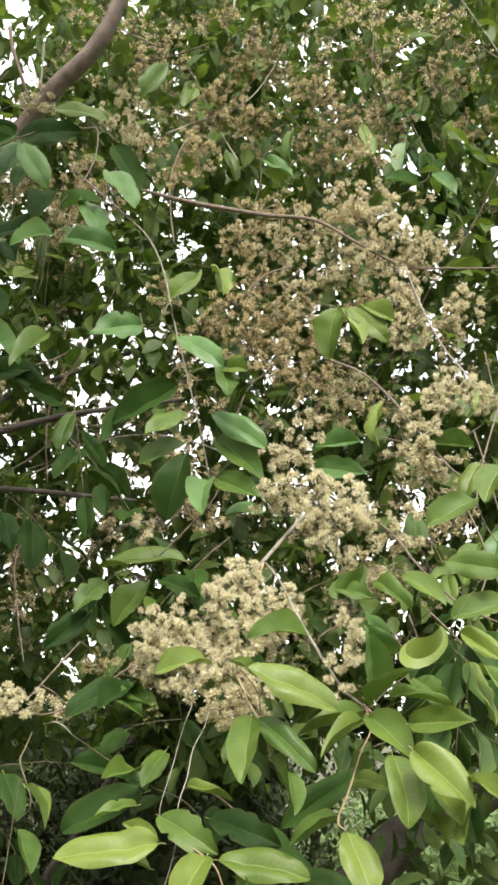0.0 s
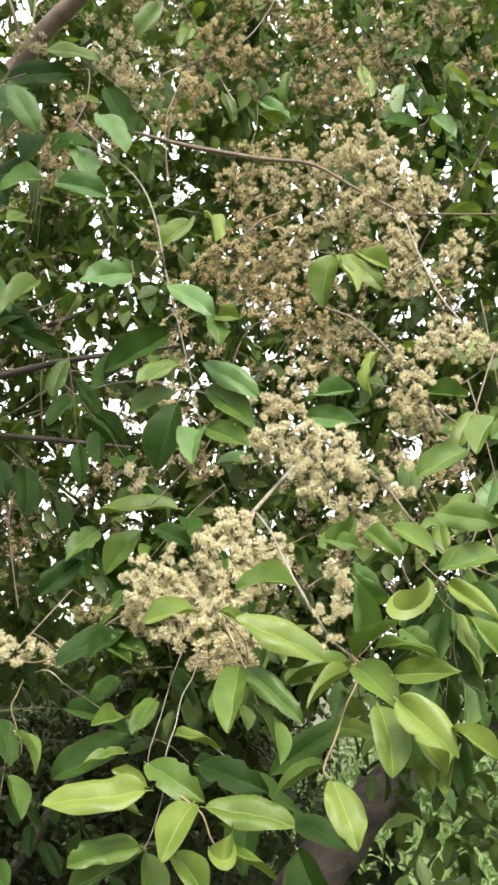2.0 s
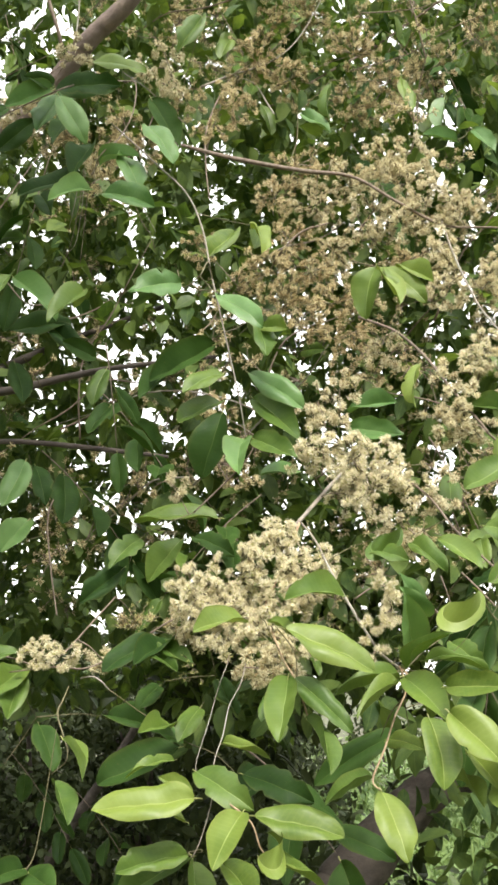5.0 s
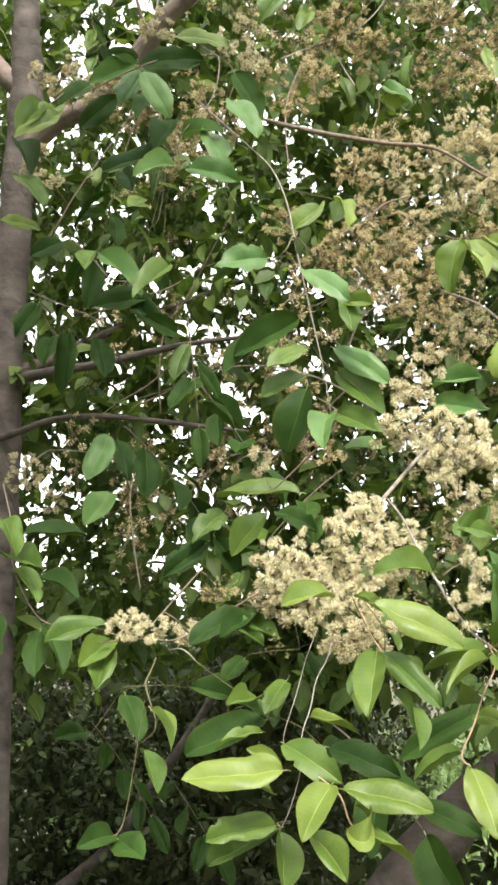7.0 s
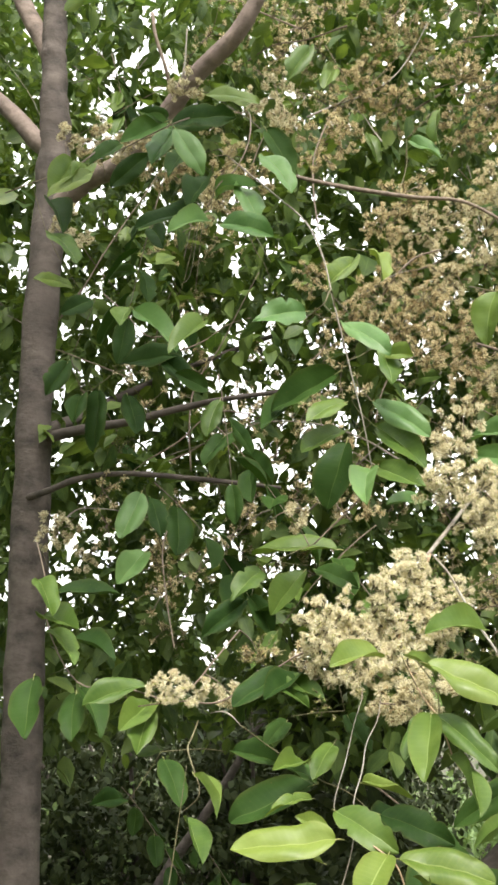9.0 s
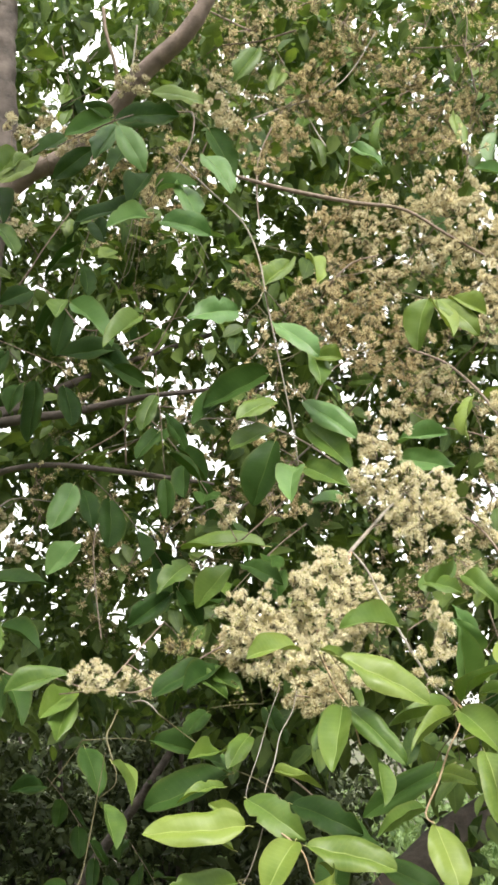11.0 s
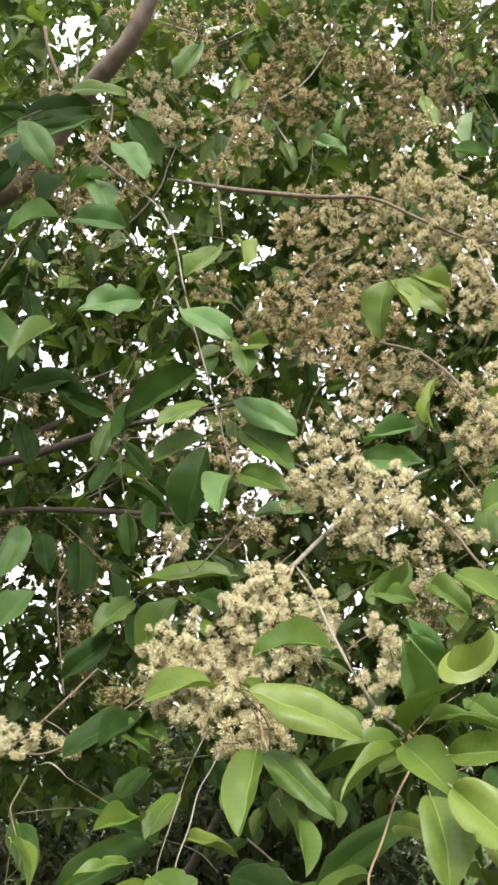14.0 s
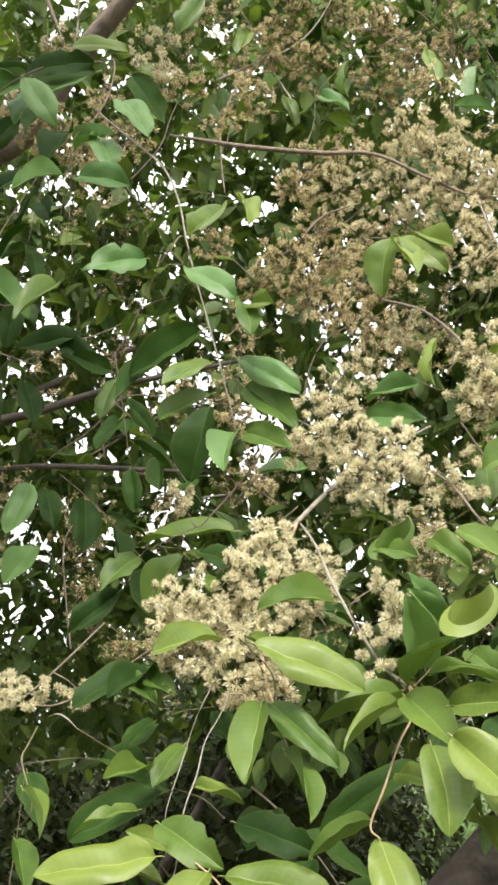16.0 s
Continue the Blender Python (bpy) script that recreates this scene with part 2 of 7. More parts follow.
    for loop in me.loops:
        layer.data[loop.index].uv = uvs[loop.vertex_index]
    me.materials.append(mat)
    me.materials.append(STALK)
    me.polygons.foreach_set("use_smooth", [True] * len(faces))
    me.polygons.foreach_set("material_index", [0] * blade + [1] * (len(faces) - blade))
    for edge in me.edges:
        a, b = edge.vertices
        if a < start and b < start and a % n == 3 and b % n == 3:
            edge.use_edge_sharp = True
    LEAVES[variant, mat.name] = me
    return me


def leaf(parent, base, tip, face, width, mat, variant):
    base, tip, face = Vector(base), Vector(tip), Vector(face)
    d = tip - base
    length = d.length
    x = d / length
    z = (face - x * face.dot(x)).normalized()
    y = z.cross(x)
    ob = linked("leaf", leaf_mesh(variant, mat), parent)
    m = Matrix((x * length, y * width, z * length)).transposed().to_4x4()
    m.translation = base
    ob.matrix_basis = m
    return ob


def spray(parent, start, way, length, count, size, mats, seed, droop=0.25):
    """A leafy shoot: an arching stem with leaves in rough pairs along it, each leaf an object of its own."""
    r = random.Random(seed)
    start, way = Vector(start), Vector(way).normalized()
    line = [start + way * length * k / 4 - Vector((0, 0, droop * length * (k / 4) ** 2)) for k in range(5)]
    stem = tube("shoot", [(*p, 0.0014 - 0.0002 * k) for k, p in enumerate(line)], TWIG, parent, "", 5, 4)
    side = way.cross(Vector((0, 0, 1))).normalized()
    for i in range(count):
        f = 0.25 + 0.75 * i / max(1, count - 1)
        k = min(3, int(f * 4))
        p = line[k].lerp(line[k + 1], f * 4 - k)
        hand = -1 if i % 2 else 1
        d = (side * hand * r.uniform(0.5, 1.1) + way * r.uniform(0.2, 0.9) + Vector((0, 0, r.uniform(-1.0, 0.1)))).normalized()
        if i == count - 1:
            d = (way + Vector((0, 0, -0.6))).normalized()
        ln = size * r.uniform(0.8, 1.15)
        face = Vector((r.gauss(0, 0.35), r.gauss(-0.55, 0.3), 0.9))
        leaf(stem, p + d * 0.012, p + d * (0.012 + ln), face, ln * r.uniform(0.40, 0.52), r.choice(mats), r.choice((0, 1, 2, 3, 4, 5, 6, 7, 10, 11, 12, 13, 14, 15)))
    return stem


def flower_mesh(name, places, mats, seed, stamen, stalk=0.0009, hair=0.045):
    """Flower heads: green cups at the ends of fine stalks, each with a brush of stamens."""
    r = random.Random(seed)
    verts, faces, slots = [], [], []
    for centre, away, size, root, age_shade in places:
        away = away.normalized()
        u = away.orthogonal().normalized()
        v = away.cross(u)
        k = len(verts)
        foot = centre - away * size * 0.55
        for j in range(4):
            a = j * math.pi / 2
            o = u * math.cos(a) + v * math.sin(a)
            verts += [foot + o * size * 0.06, centre + o * size * 0.22]
        for j in range(4):
            a, b = k + 2 * j, k + 2 * ((j + 1) % 4)
            faces.append((a, b, b + 1, a + 1))
            slots.append(1)
        k = len(verts)
        mid = (root + foot) / 2 + Vector((r.uniform(-1, 1), r.uniform(-1, 1), r.uniform(-1, 1))) * 0.003
        for p, w in ((root, stalk * 1.2), (mid, stalk), (foot, stalk * 0.8)):
            for j in range(3):
                a = 2.1 * j
                verts.append(p + (u * math.cos(a) + v * math.sin(a)) * w)
        for i in range(2):
            for j in range(3):
                a, b = k + 3 * i + j, k + 3 * i + (j + 1) % 3
                faces.append((a, b, b + 3, a + 3))
                slots.append(2)
        for j in range(stamen * 6):
            o = (Vector((r.gauss(0, 1), r.gauss(0, 1), r.gauss(0, 1))).normalized() + away * 0.35).normalized()
            side = o.cross(Vector((r.gauss(0, 1), r.gauss(0, 1), r.gauss(0, 1)))).normalized() * size * hair
            bend = Vector((r.uniform(-1, 1), r.uniform(-1, 1), r.uniform(-1, 0.7))) * size * 0.16
            b = centre + o * size * 0.12
            c = centre + o * size * r.uniform(0.5, 0.68) + bend * 0.4
            e = centre + o * size * r.uniform(0.62, 1.0) + bend
            k = len(verts)
            old = 1 if r.random() < 0.06 else 3 if r.random() < age_shade else 0
            if hair < 0.06:
                verts += [b, c - side, c + side, e - side * 0.7, e + side * 0.7]
                faces += [(k, k + 1, k + 2), (k + 1, k + 3, k + 4, k + 2)]
                slots += [old, old]
            else:
                verts += [b, e - side, e + side]
                faces.append((k, k + 1, k + 2))
                slots.append(old)
    me = bpy.data.meshes.new(name)
    me.from_pydata(verts, [], faces)
    for m in mats:
        me.materials.append(m)
    me.polygons.foreach_set("material_index", slots)
    return me


def flower_cluster(parent, centre, radius, count, mat, seed, size=0.0085, stamen=26, label="", single=0, heads=4):
    """A loose, rounded panicle: heads gathered in small bunches round a stalk."""
    r = random.Random(seed)
    centre = Vector(centre)
    if mat == CREAM:
        count, size, stamen = count * 1.3, size * 0.82, 10
    if mat == STRAW:
        size, stamen = size * 0.95, 9
    if mat == BROWN:
        count, stamen = count * 1.3, 6
    places, hearts = [], []
    wanted = round(0.85 * count * (radius / (1.5 * size)) ** 2)
    for b in range(wanted * 4):
        o = Vector((r.gauss(0, 1), r.gauss(0, 1), r.gauss(0.1, 1))).normalized()
        heart = centre + o * radius * r.uniform(0.1, 1.0) ** 0.6
        if noise.noise(heart * (26 if mat == CREAM else 18)) < -0.13 or any((heart - h).length < size * 1.75 for h, q in hearts):
            continue
        hearts.append((heart, o))
        if len(hearts) >= wanted:
            break
    for heart, o in hearts:
        # Puffs age at random; inner ones are browned more to imitate shade.
        age_shade = r.choice((0.03, 0.08, 0.2, 0.5)) + (0.5 if (heart - centre).length < radius * 0.6 else 0)
        age_shade *= 0.45 if mat == CREAM else 1.0
        puff = r.uniform(0.7, 1.25)
        for j in range(heads):
            w = (o * 0.5 + Vector((r.gauss(0, 1), r.gauss(0, 1), r.gauss(0, 1))).normalized()).normalized()
            places.append((heart + w * size * r.uniform(0.4, 0.8) * puff, w, size * r.uniform(0.65, 1.0) * puff, heart - o * radius * 0.25, age_shade))
    r.shuffle(places)
    ob = linked("flower_panicle", flower_mesh("flower_panicle", places[single:], (mat, BUD if mat in (CREAM, BUD) else HUSK, SHOOT, TAN if mat in (CREAM, STRAW) else HUSK if mat == BROWN else BUD), seed, stamen, 0.0009, 0.058 if mat == CREAM else 0.075), parent, label, "stuff")
    for head, w, wide, root, age_shade in places[:single]:
        one = linked("flower", head_mesh(r.randrange(6), mat), ob)
        turn = w.to_track_quat("Z", "Y") @ Euler((0, 0, r.uniform(0, 6.3))).to_quaternion()
        one.matrix_basis = Matrix.LocRotScale(head, turn, Vector((wide, wide, wide)))
    return ob


HEADS = {}


def head_mesh(variant, mat):
    """One flower head of unit size, its cup below and its stamens round it."""
    if (variant, mat.name) not in HEADS:
        place = (Vector((0, 0, 0)), Vector((0, 0, 1)), 1.0, Vector((0.3, 0.1, -1.1)), (0.02, 0.06, 0.15, 0.1, 0.3, 0.5)[variant])
        HEADS[variant, mat.name] = flower_mesh("flower", [place], (mat, BUD, SHOOT, TAN), 500 + variant, 16, 0.09)
    return HEADS[variant, mat.name]


BLADE = np.array([(0, 0, 0), (0.2, -0.36, 0.06), (0.2, 0, 0), (0.2, 0.36, 0.06), (0.52, -0.5, 0.06), (0.52, 0, -0.03), (0.52, 0.5, 0.06),
                  (0.82, -0.28, -0.05), (0.82, 0, -0.10), (0.82, 0.28, -0.05), (1, 0, -0.17)])
BLADE_FACES = ((0, 2, 1), (0, 3, 2), (1, 2, 5, 4), (2, 3, 6, 5), (4, 5, 8, 7), (5, 6, 9, 8), (7, 8, 10), (8, 9, 10))


PLAIN = np.array([(0, 0, 0), (0.32, -0.48, 0.06), (0.32, 0.48, 0.06), (0.74, -0.38, -0.02), (0.74, 0.38, -0.02), (1, 0, -0.15)])
PLAIN_FACES = ((0, 2, 1), (1, 2, 4, 3), (3, 4, 5))


def leaf_mass(name, bases, ways, faces_up, lengths, widths, mat, parent, label="", fine=True):
    """Many small blades in one mesh."""
    blade, blade_faces = (BLADE, BLADE_FACES) if fine else (PLAIN, PLAIN_FACES)
    n, k = len(bases), len(blade)
    x = ways / np.linalg.norm(ways, axis=1)[:, None]
    z = faces_up - x * (faces_up * x).sum(1)[:, None]
    z /= np.linalg.norm(z, axis=1)[:, None]
    y = np.cross(z, x)
    v = (bases[:, None] + x[:, None] * (blade[None, :, :1] * lengths[:, None, None]) + y[:, None] * (blade[None, :, 1:2] * widths[:, None, None])
         + z[:, None] * (blade[None, :, 2:] * lengths[:, None, None])).reshape(-1, 3)
    faces = [tuple(i * k + j for j in f) for i in range(n) for f in blade_faces]
    me = bpy.data.meshes.new(name)
    me.from_pydata(v.tolist(), [], faces)
    layer = me.uv_layers.new(name="UVMap")
    idx = np.empty(len(me.loops), np.int32)
    me.loops.foreach_get("vertex_index", idx)
    uv = np.stack([blade[idx % k, 0], 0.5 + blade[idx % k, 1]], -1)
    layer.data.foreach_set("uv", uv.ravel())
    me.materials.append(mat)
    me.polygons.foreach_set("use_smooth", [True] * len(faces))
    return linked(name, me, parent, label, "stuff")


HUB = np.array((0.0, 0.0, 1.6))


def crown(name, count, lo, hi, size, mat, parent, seed, gaps=(), clump=0.9, per=9, label="", hole=-0.12, lean=(0, 0, 0), shrink=1.0, fine=True):
    """Leafy shoots scattered through a box, thinned by noise and by round gaps, each with leaves along it."""
    r = np.random.default_rng(seed)
    lo, hi = np.array(lo), np.array(hi)
    starts = []
    while len(starts) < count:
        p = lo + (hi - lo) * r.random(3)
        if noise.noise(Vector(p) * clump + Vector((seed, 0, 0))) < hole:
            continue
        if any((p[0] - gx) ** 2 + (p[2] - gz) ** 2 + 0.02 * (p[1] - gy) ** 2 < gr * gr * r.uniform(0.1, 1.1) for gx, gy, gz, gr in gaps):
            continue
        starts.append(p)
    p = np.array(starts)
    d = r.normal(0, 1, (count, 3)) * (1, 1, 0.5) + np.array(lean) - (0, 0, 0.35)
    d /= np.linalg.norm(d, axis=1)[:, None]
    b, w, f = [], [], []
    for i in range(per):
        s = (i / per - 0.3) * size * 3.2
        b.append(p + d * s + (0, 0, -0.3) * np.array(size * (i / per) ** 2) + r.normal(0, size * 0.12, (count, 3)))
        out = d * 0.5 + r.normal(0, 0.75, (count, 3)) + (0, 0, -0.45)
        w.append(out)
        f.append(r.normal(0, 0.45, (count, 3)) + (0, -0.25, 1.0))
    b, w, f = map(np.concatenate, (b, w, f))
    keep = np.ones(len(b), bool)
    for gx, gy, gz, gr in gaps:
        keep &= (b[:, 0] - gx) ** 2 + (b[:, 2] - gz) ** 2 + 0.02 * (b[:, 1] - gy) ** 2 > (gr * 0.75) ** 2 * r.uniform(0.0, 1.1, len(b))
    b, w, f = b[keep], w[keep], f[keep]
    ln = size * shrink * r.uniform(0.65, 1.2, len(b))
    b = HUB + (b - HUB) * shrink
    return leaf_mass(name, b, w, f, ln, ln * r.uniform(0.42, 0.64, len(b)), mat, parent, label, fine)


def blossom(name, count, lo, hi, size, mat, parent, seed, label="", shrink=1.0):
    """Small withered flower heads in loose groups through a box of the crown."""
    r = random.Random(seed)
    places = []
    while len(places) < count:
        p = Vector([r.uniform(a, b) for a, b in zip(lo, hi)])
        if noise.noise(p * 1.7 + Vector((seed, 0, 0))) < 0.0:
            continue
        for j in range(9):
            w = Vector((r.gauss(0, 1), r.gauss(0, 1), r.gauss(0, 1))).normalized()
            hub = Vector(HUB)
            places.append((hub + (p + w * r.uniform(0.01, 0.07) - hub) * shrink, w, size * shrink * r.uniform(0.7, 1.3), hub + (p - hub) * shrink, 0.15))
    return linked(name, flower_mesh(name, places, (mat, HUSK, TWIG, HUSK), seed, 4, 0.0009, 0.11), parent, label, "stuff")


# ---- ground ----
def ground_sheet():
    bm = bmesh.new()
    bmesh.ops.create_grid(bm, x_segments=160, y_segments=160, size=1.0)
    for v in bm.verts:
        far = v.co.length
        v.co.x, v.co.y = v.co.x * (6 + 900 * far ** 6), v.co.y * (6 + 900 * far ** 6) + 4
        v.co.z = 0.06 * noise.noise(v.co * 0.5) - 0.03
    me = bpy.data.meshes.new("ground")
    bm.to_mesh(me)
    me.materials.append(EARTH)
    me.polygons.foreach_set("use_smooth", [True] * len(me.polygons))
    return tagged(new("ground", me), "shaded earth with dry leaf litter", "ground", kind="structure")


ground_sheet()


def undergrowth(lo, hi, count, seed):
    r = np.random.default_rng(seed)
    b = np.array([lo[0], lo[1], 0.0]) + r.random((count, 3)) * np.array([hi[0] - lo[0], hi[1] - lo[1], 0.0])
    w = r.normal(0, 0.7, (count, 3)) + (0, 0, 0.7)
    f = r.normal(0, 1, (count, 3)) * (1, 1, 0.2)
    ln = r.uniform(0.06, 0.2, count)
    b[:, 2] = r.random(count) ** 2 * 0.3
    ob = leaf_mass("undergrowth", b, w, f, ln, ln * r.uniform(0.06, 0.3, count), SHRUB, None, "low pale green weeds and grass in the open", False)
    return tagged(ob, category="weeds")


undergrowth((0.2, 6.5), (7, 16), 40000, 5)

# ---- the tree ----
# trunk and limbs
trunk = tube("trunk", [(-0.7325, 2.4200, -0.3261, 0.0771), (-0.7380, 2.4200, -0.0509, 0.0605), (-0.7435, 2.4200, 0.4444, 0.0484), (-0.7484, 2.4200, 1.1946, 0.0463), (-0.7620, 2.4200, 1.4955, 0.0426), (-0.7842, 2.4200, 2.0413, 0.0414), (-0.7965, 2.4200, 2.3690, 0.0402), (-0.7989, 2.4200, 2.6450, 0.0414), (-0.7959, 2.4200, 2.8604, 0.0402), (-0.8149, 2.4200, 3.0840, 0.0314), (-0.8252, 2.4200, 3.2376, 0.0288), (-0.8286, 2.4200, 3.7213, 0.0276), (-0.8426, 2.4200, 4.6150, 0.0188)], BARK, tree, "brown bark creased across the stem", sides=20, steps=12, knots=0.2, crease=0.03)
tube("limb", [(-0.8001, 2.4200, 2.6875, 0.0216), (-0.7585, 2.4000, 2.7490, 0.0257), (-0.6997, 2.3700, 2.7833, 0.0254), (-0.5977, 2.3200, 2.8054, 0.0227), (-0.5147, 2.2776, 2.8852, 0.0224), (-0.4259, 2.2256, 2.9700, 0.0209), (-0.3366, 2.1736, 3.0333, 0.0193), (-0.2762, 2.1346, 3.1385, 0.0162), (-0.1930, 2.0678, 3.3307, 0.0092)], LIMB, tree, "smooth brown limb", sides=14, steps=8, knots=0.14)
tube("limb", [(-0.7802, 2.4200, 2.8676, 0.0276), (-0.8440, 2.4200, 2.9127, 0.0238), (-0.9120, 2.4399, 2.9922, 0.0214), (-1.1313, 2.5173, 3.2151, 0.0170)], LIMB, tree, "", sides=12, steps=8)
tube("limb", [(-0.8055, 2.4200, 3.0688, 0.0251), (-0.8439, 2.4399, 3.1740, 0.0240), (-0.8964, 2.4593, 3.2664, 0.0230), (-1.0221, 2.5173, 3.5070, 0.0157)], LIMB, tree, "", sides=12, steps=8)
tube("limb", [(-0.7898, 2.4200, 2.1898, 0.0160), (-0.7407, 2.5173, 2.2415, 0.0145), (-0.6999, 2.6139, 2.3023, 0.0127), (-0.6397, 2.7106, 2.3703, 0.0108), (-0.4936, 2.8556, 2.4938, 0.0075), (-0.2225, 3.0006, 2.6557, 0.0065)], BARK, tree, "", sides=12, steps=8)
tube("limb", [(-0.7759, 2.4200, 2.1769, 0.0137), (-0.6410, 2.3400, 2.1838, 0.0105), (-0.5628, 2.3200, 2.1918, 0.0089), (-0.4408, 2.3000, 2.2186, 0.0074), (-0.3310, 2.2646, 2.2317, 0.0055), (-0.1313, 2.1996, 2.2405, 0.0035)], BARK, tree, "", sides=12, steps=8)
tube("limb", [(-0.8166, 2.4200, 2.0346, 0.0085), (-0.7307, 2.3400, 2.0418, 0.0074), (-0.6388, 2.2646, 2.0559, 0.0064), (-0.5302, 2.1996, 2.0542, 0.0054), (-0.3839, 2.1996, 2.0457, 0.0054), (-0.2171, 2.1996, 2.0308, 0.0031)], BARK, tree, "", sides=10, steps=8)
tube("limb", [(-0.4812, 3.3085, -0.2384, 0.1366), (-0.4407, 3.2648, 0.0200, 0.1211), (-0.2344, 3.1335, 0.3783, 0.1063), (0.1322, 3.0006, 1.0074, 0.0808), (0.1949, 3.0006, 1.0979, 0.0715), (0.2723, 3.0006, 1.1966, 0.0653), (0.3561, 3.0460, 1.2776, 0.0600), (0.4643, 3.0897, 1.3555, 0.0529), (0.6440, 3.1773, 1.4214, 0.0461), (1.0148, 3.3522, 1.5644, 0.0347)], BARK, tree, "thick brown lower limb", sides=18, steps=10, knots=0.16)
tube("limb", [(-1.7500, 5.2000, -0.1000, 0.0405), (-1.6200, 5.2000, 0.2000, 0.0324), (-1.0322, 5.2000, 0.6890, 0.0277), (-0.8421, 5.2000, 0.9636, 0.0248), (-0.6622, 5.2000, 1.2414, 0.0203), (-0.4565, 5.2000, 1.5999, 0.0130)], BARK, tree, "", sides=10, steps=8)
tube("limb", [(-0.5485, 2.2646, 3.1454, 0.0043), (-0.5382, 2.2646, 3.0868, 0.0043), (-0.5141, 2.2776, 3.0155, 0.0044), (-0.5054, 2.3000, 2.9788, 0.0052)], TWIG, tree, "grey twig", sides=8)
# twigs that carry the near leaves and flowers
tube("branch", [(-0.2588, 2.1736, 2.7020, 0.0024), (-0.2076, 2.1346, 2.6694, 0.0034), (-0.1064, 2.1086, 2.6312, 0.0047), (0.0321, 2.1086, 2.6074, 0.0044), (0.1348, 2.0956, 2.5900, 0.0034), (0.2236, 2.0818, 2.5320, 0.0031), (0.3103, 2.0678, 2.4799, 0.0026), (0.3859, 1.9978, 2.4467, 0.0019), (0.4766, 1.9278, 2.4180, 0.0015)], TWIG, tree, "brown branch", steps=7)
tube("branch", [(0.3082, 2.0678, 2.4871, 0.0017), (0.3189, 1.9838, 2.3792, 0.0018), (0.3360, 1.8729, 2.2560, 0.0017), (0.3493, 1.7969, 2.1894, 0.0016), (0.3636, 1.6955, 2.1187, 0.0016), (0.3910, 1.5357, 2.0194, 0.0013)], PALE, tree, "")
tube("branch", [(-0.0648, 2.8073, 3.1160, 0.0022), (-0.0183, 2.8073, 3.1418, 0.0027), (0.1237, 2.8266, 3.2482, 0.0032), (0.2381, 2.8556, 3.3365, 0.0034), (0.3528, 2.8556, 3.4267, 0.0031), (0.5197, 2.8556, 3.5644, 0.0028), (0.7256, 2.8556, 3.7526, 0.0022), (0.9533, 2.9039, 3.9857, 0.0018)], TWIG, tree, "")
tube("branch", [(-0.1554, 2.1996, 2.5849, 0.0014), (-0.1699, 2.2646, 2.6941, 0.0018), (-0.1718, 2.3200, 2.8183, 0.0021), (-0.1243, 2.4200, 2.9967, 0.0019), (-0.0580, 2.4689, 3.0631, 0.0011)], TWIG, tree, "")
tube("branch", [(-0.0252, 2.1346, 2.4021, 0.0016), (-0.0023, 2.0678, 2.4181, 0.0020), (0.0367, 2.0678, 2.4597, 0.0020), (0.0870, 2.0678, 2.4775, 0.0013)], TWIG, tree, "")
tw_mid = tube("branch", [(0.1308, 1.8602, 2.2173, 0.0021), (0.1783, 1.7969, 2.1774, 0.0023), (0.2003, 1.7462, 2.1419, 0.0023), (0.2214, 1.6690, 2.0877, 0.0023), (0.2406, 1.6023, 2.0308, 0.0021), (0.2720, 1.4713, 1.9310, 0.0016)], TWIG, tree, "")
tw_hang = tube("branch", [(-0.3003, 1.6955, 2.4950, 0.0013), (-0.2451, 1.6157, 2.4138, 0.0013), (-0.1898, 1.5357, 2.3321, 0.0013), (-0.1443, 1.4833, 2.2678, 0.0012), (-0.1178, 1.4471, 2.2009, 0.0012), (-0.1000, 1.4108, 2.1175, 0.0012), (-0.0763, 1.4108, 2.0235, 0.0010), (-0.0594, 1.4108, 1.9549, 0.0009), (-0.0476, 1.4229, 1.8962, 0.0007)], PALE, tree, "")
tw_crookUL = tube("branch", [(-0.3311, 1.6955, 2.5645, 0.0010), (-0.2706, 1.6690, 2.5453, 0.0011), (-0.2461, 1.6423, 2.5261, 0.0012), (-0.2421, 1.6023, 2.4554, 0.0011), (-0.2564, 1.5757, 2.3983, 0.0011), (-0.2748, 1.5623, 2.3710, 0.0011), (-0.2869, 1.5623, 2.3542, 0.0007)], TWIG, tree, "")
tw_UL = tube("branch", [(-0.4689, 1.6690, 2.4758, 0.0010), (-0.3591, 1.5757, 2.4728, 0.0012), (-0.3065, 1.6157, 2.5149, 0.0010), (-0.2706, 1.6690, 2.5453, 0.0008)], TWIG, tree, "")
tube("branch", [(0.1966, 1.9278, 2.0292, 0.0015), (0.1363, 1.7335, 1.9558, 0.0018), (0.0842, 1.5490, 1.8854, 0.0023), (0.0487, 1.4350, 1.8318, 0.0026), (0.0144, 1.3625, 1.7825, 0.0026)], PALE, tree, "grey forked twig")
tube("branch", [(0.0228, 1.3746, 1.7884, 0.0012), (0.0394, 1.3300, 1.7595, 0.0013), (0.0581, 1.2800, 1.7127, 0.0014), (0.0815, 1.2300, 1.6649, 0.0015), (0.1016, 1.2100, 1.6317, 0.0015), (0.1227, 1.2000, 1.6142, 0.0014)], PALE, tree, "grey twig")
tw_low = tube("branch", [(0.1216, 1.2000, 1.6171, 0.0010), (0.1248, 1.1700, 1.5945, 0.0009), (0.1099, 1.1400, 1.5678, 0.0009), (0.0975, 1.1200, 1.5373, 0.0009), (0.0854, 1.1100, 1.5099, 0.0009), (0.0928, 1.1000, 1.5007, 0.0007)], STEM, tree, "")
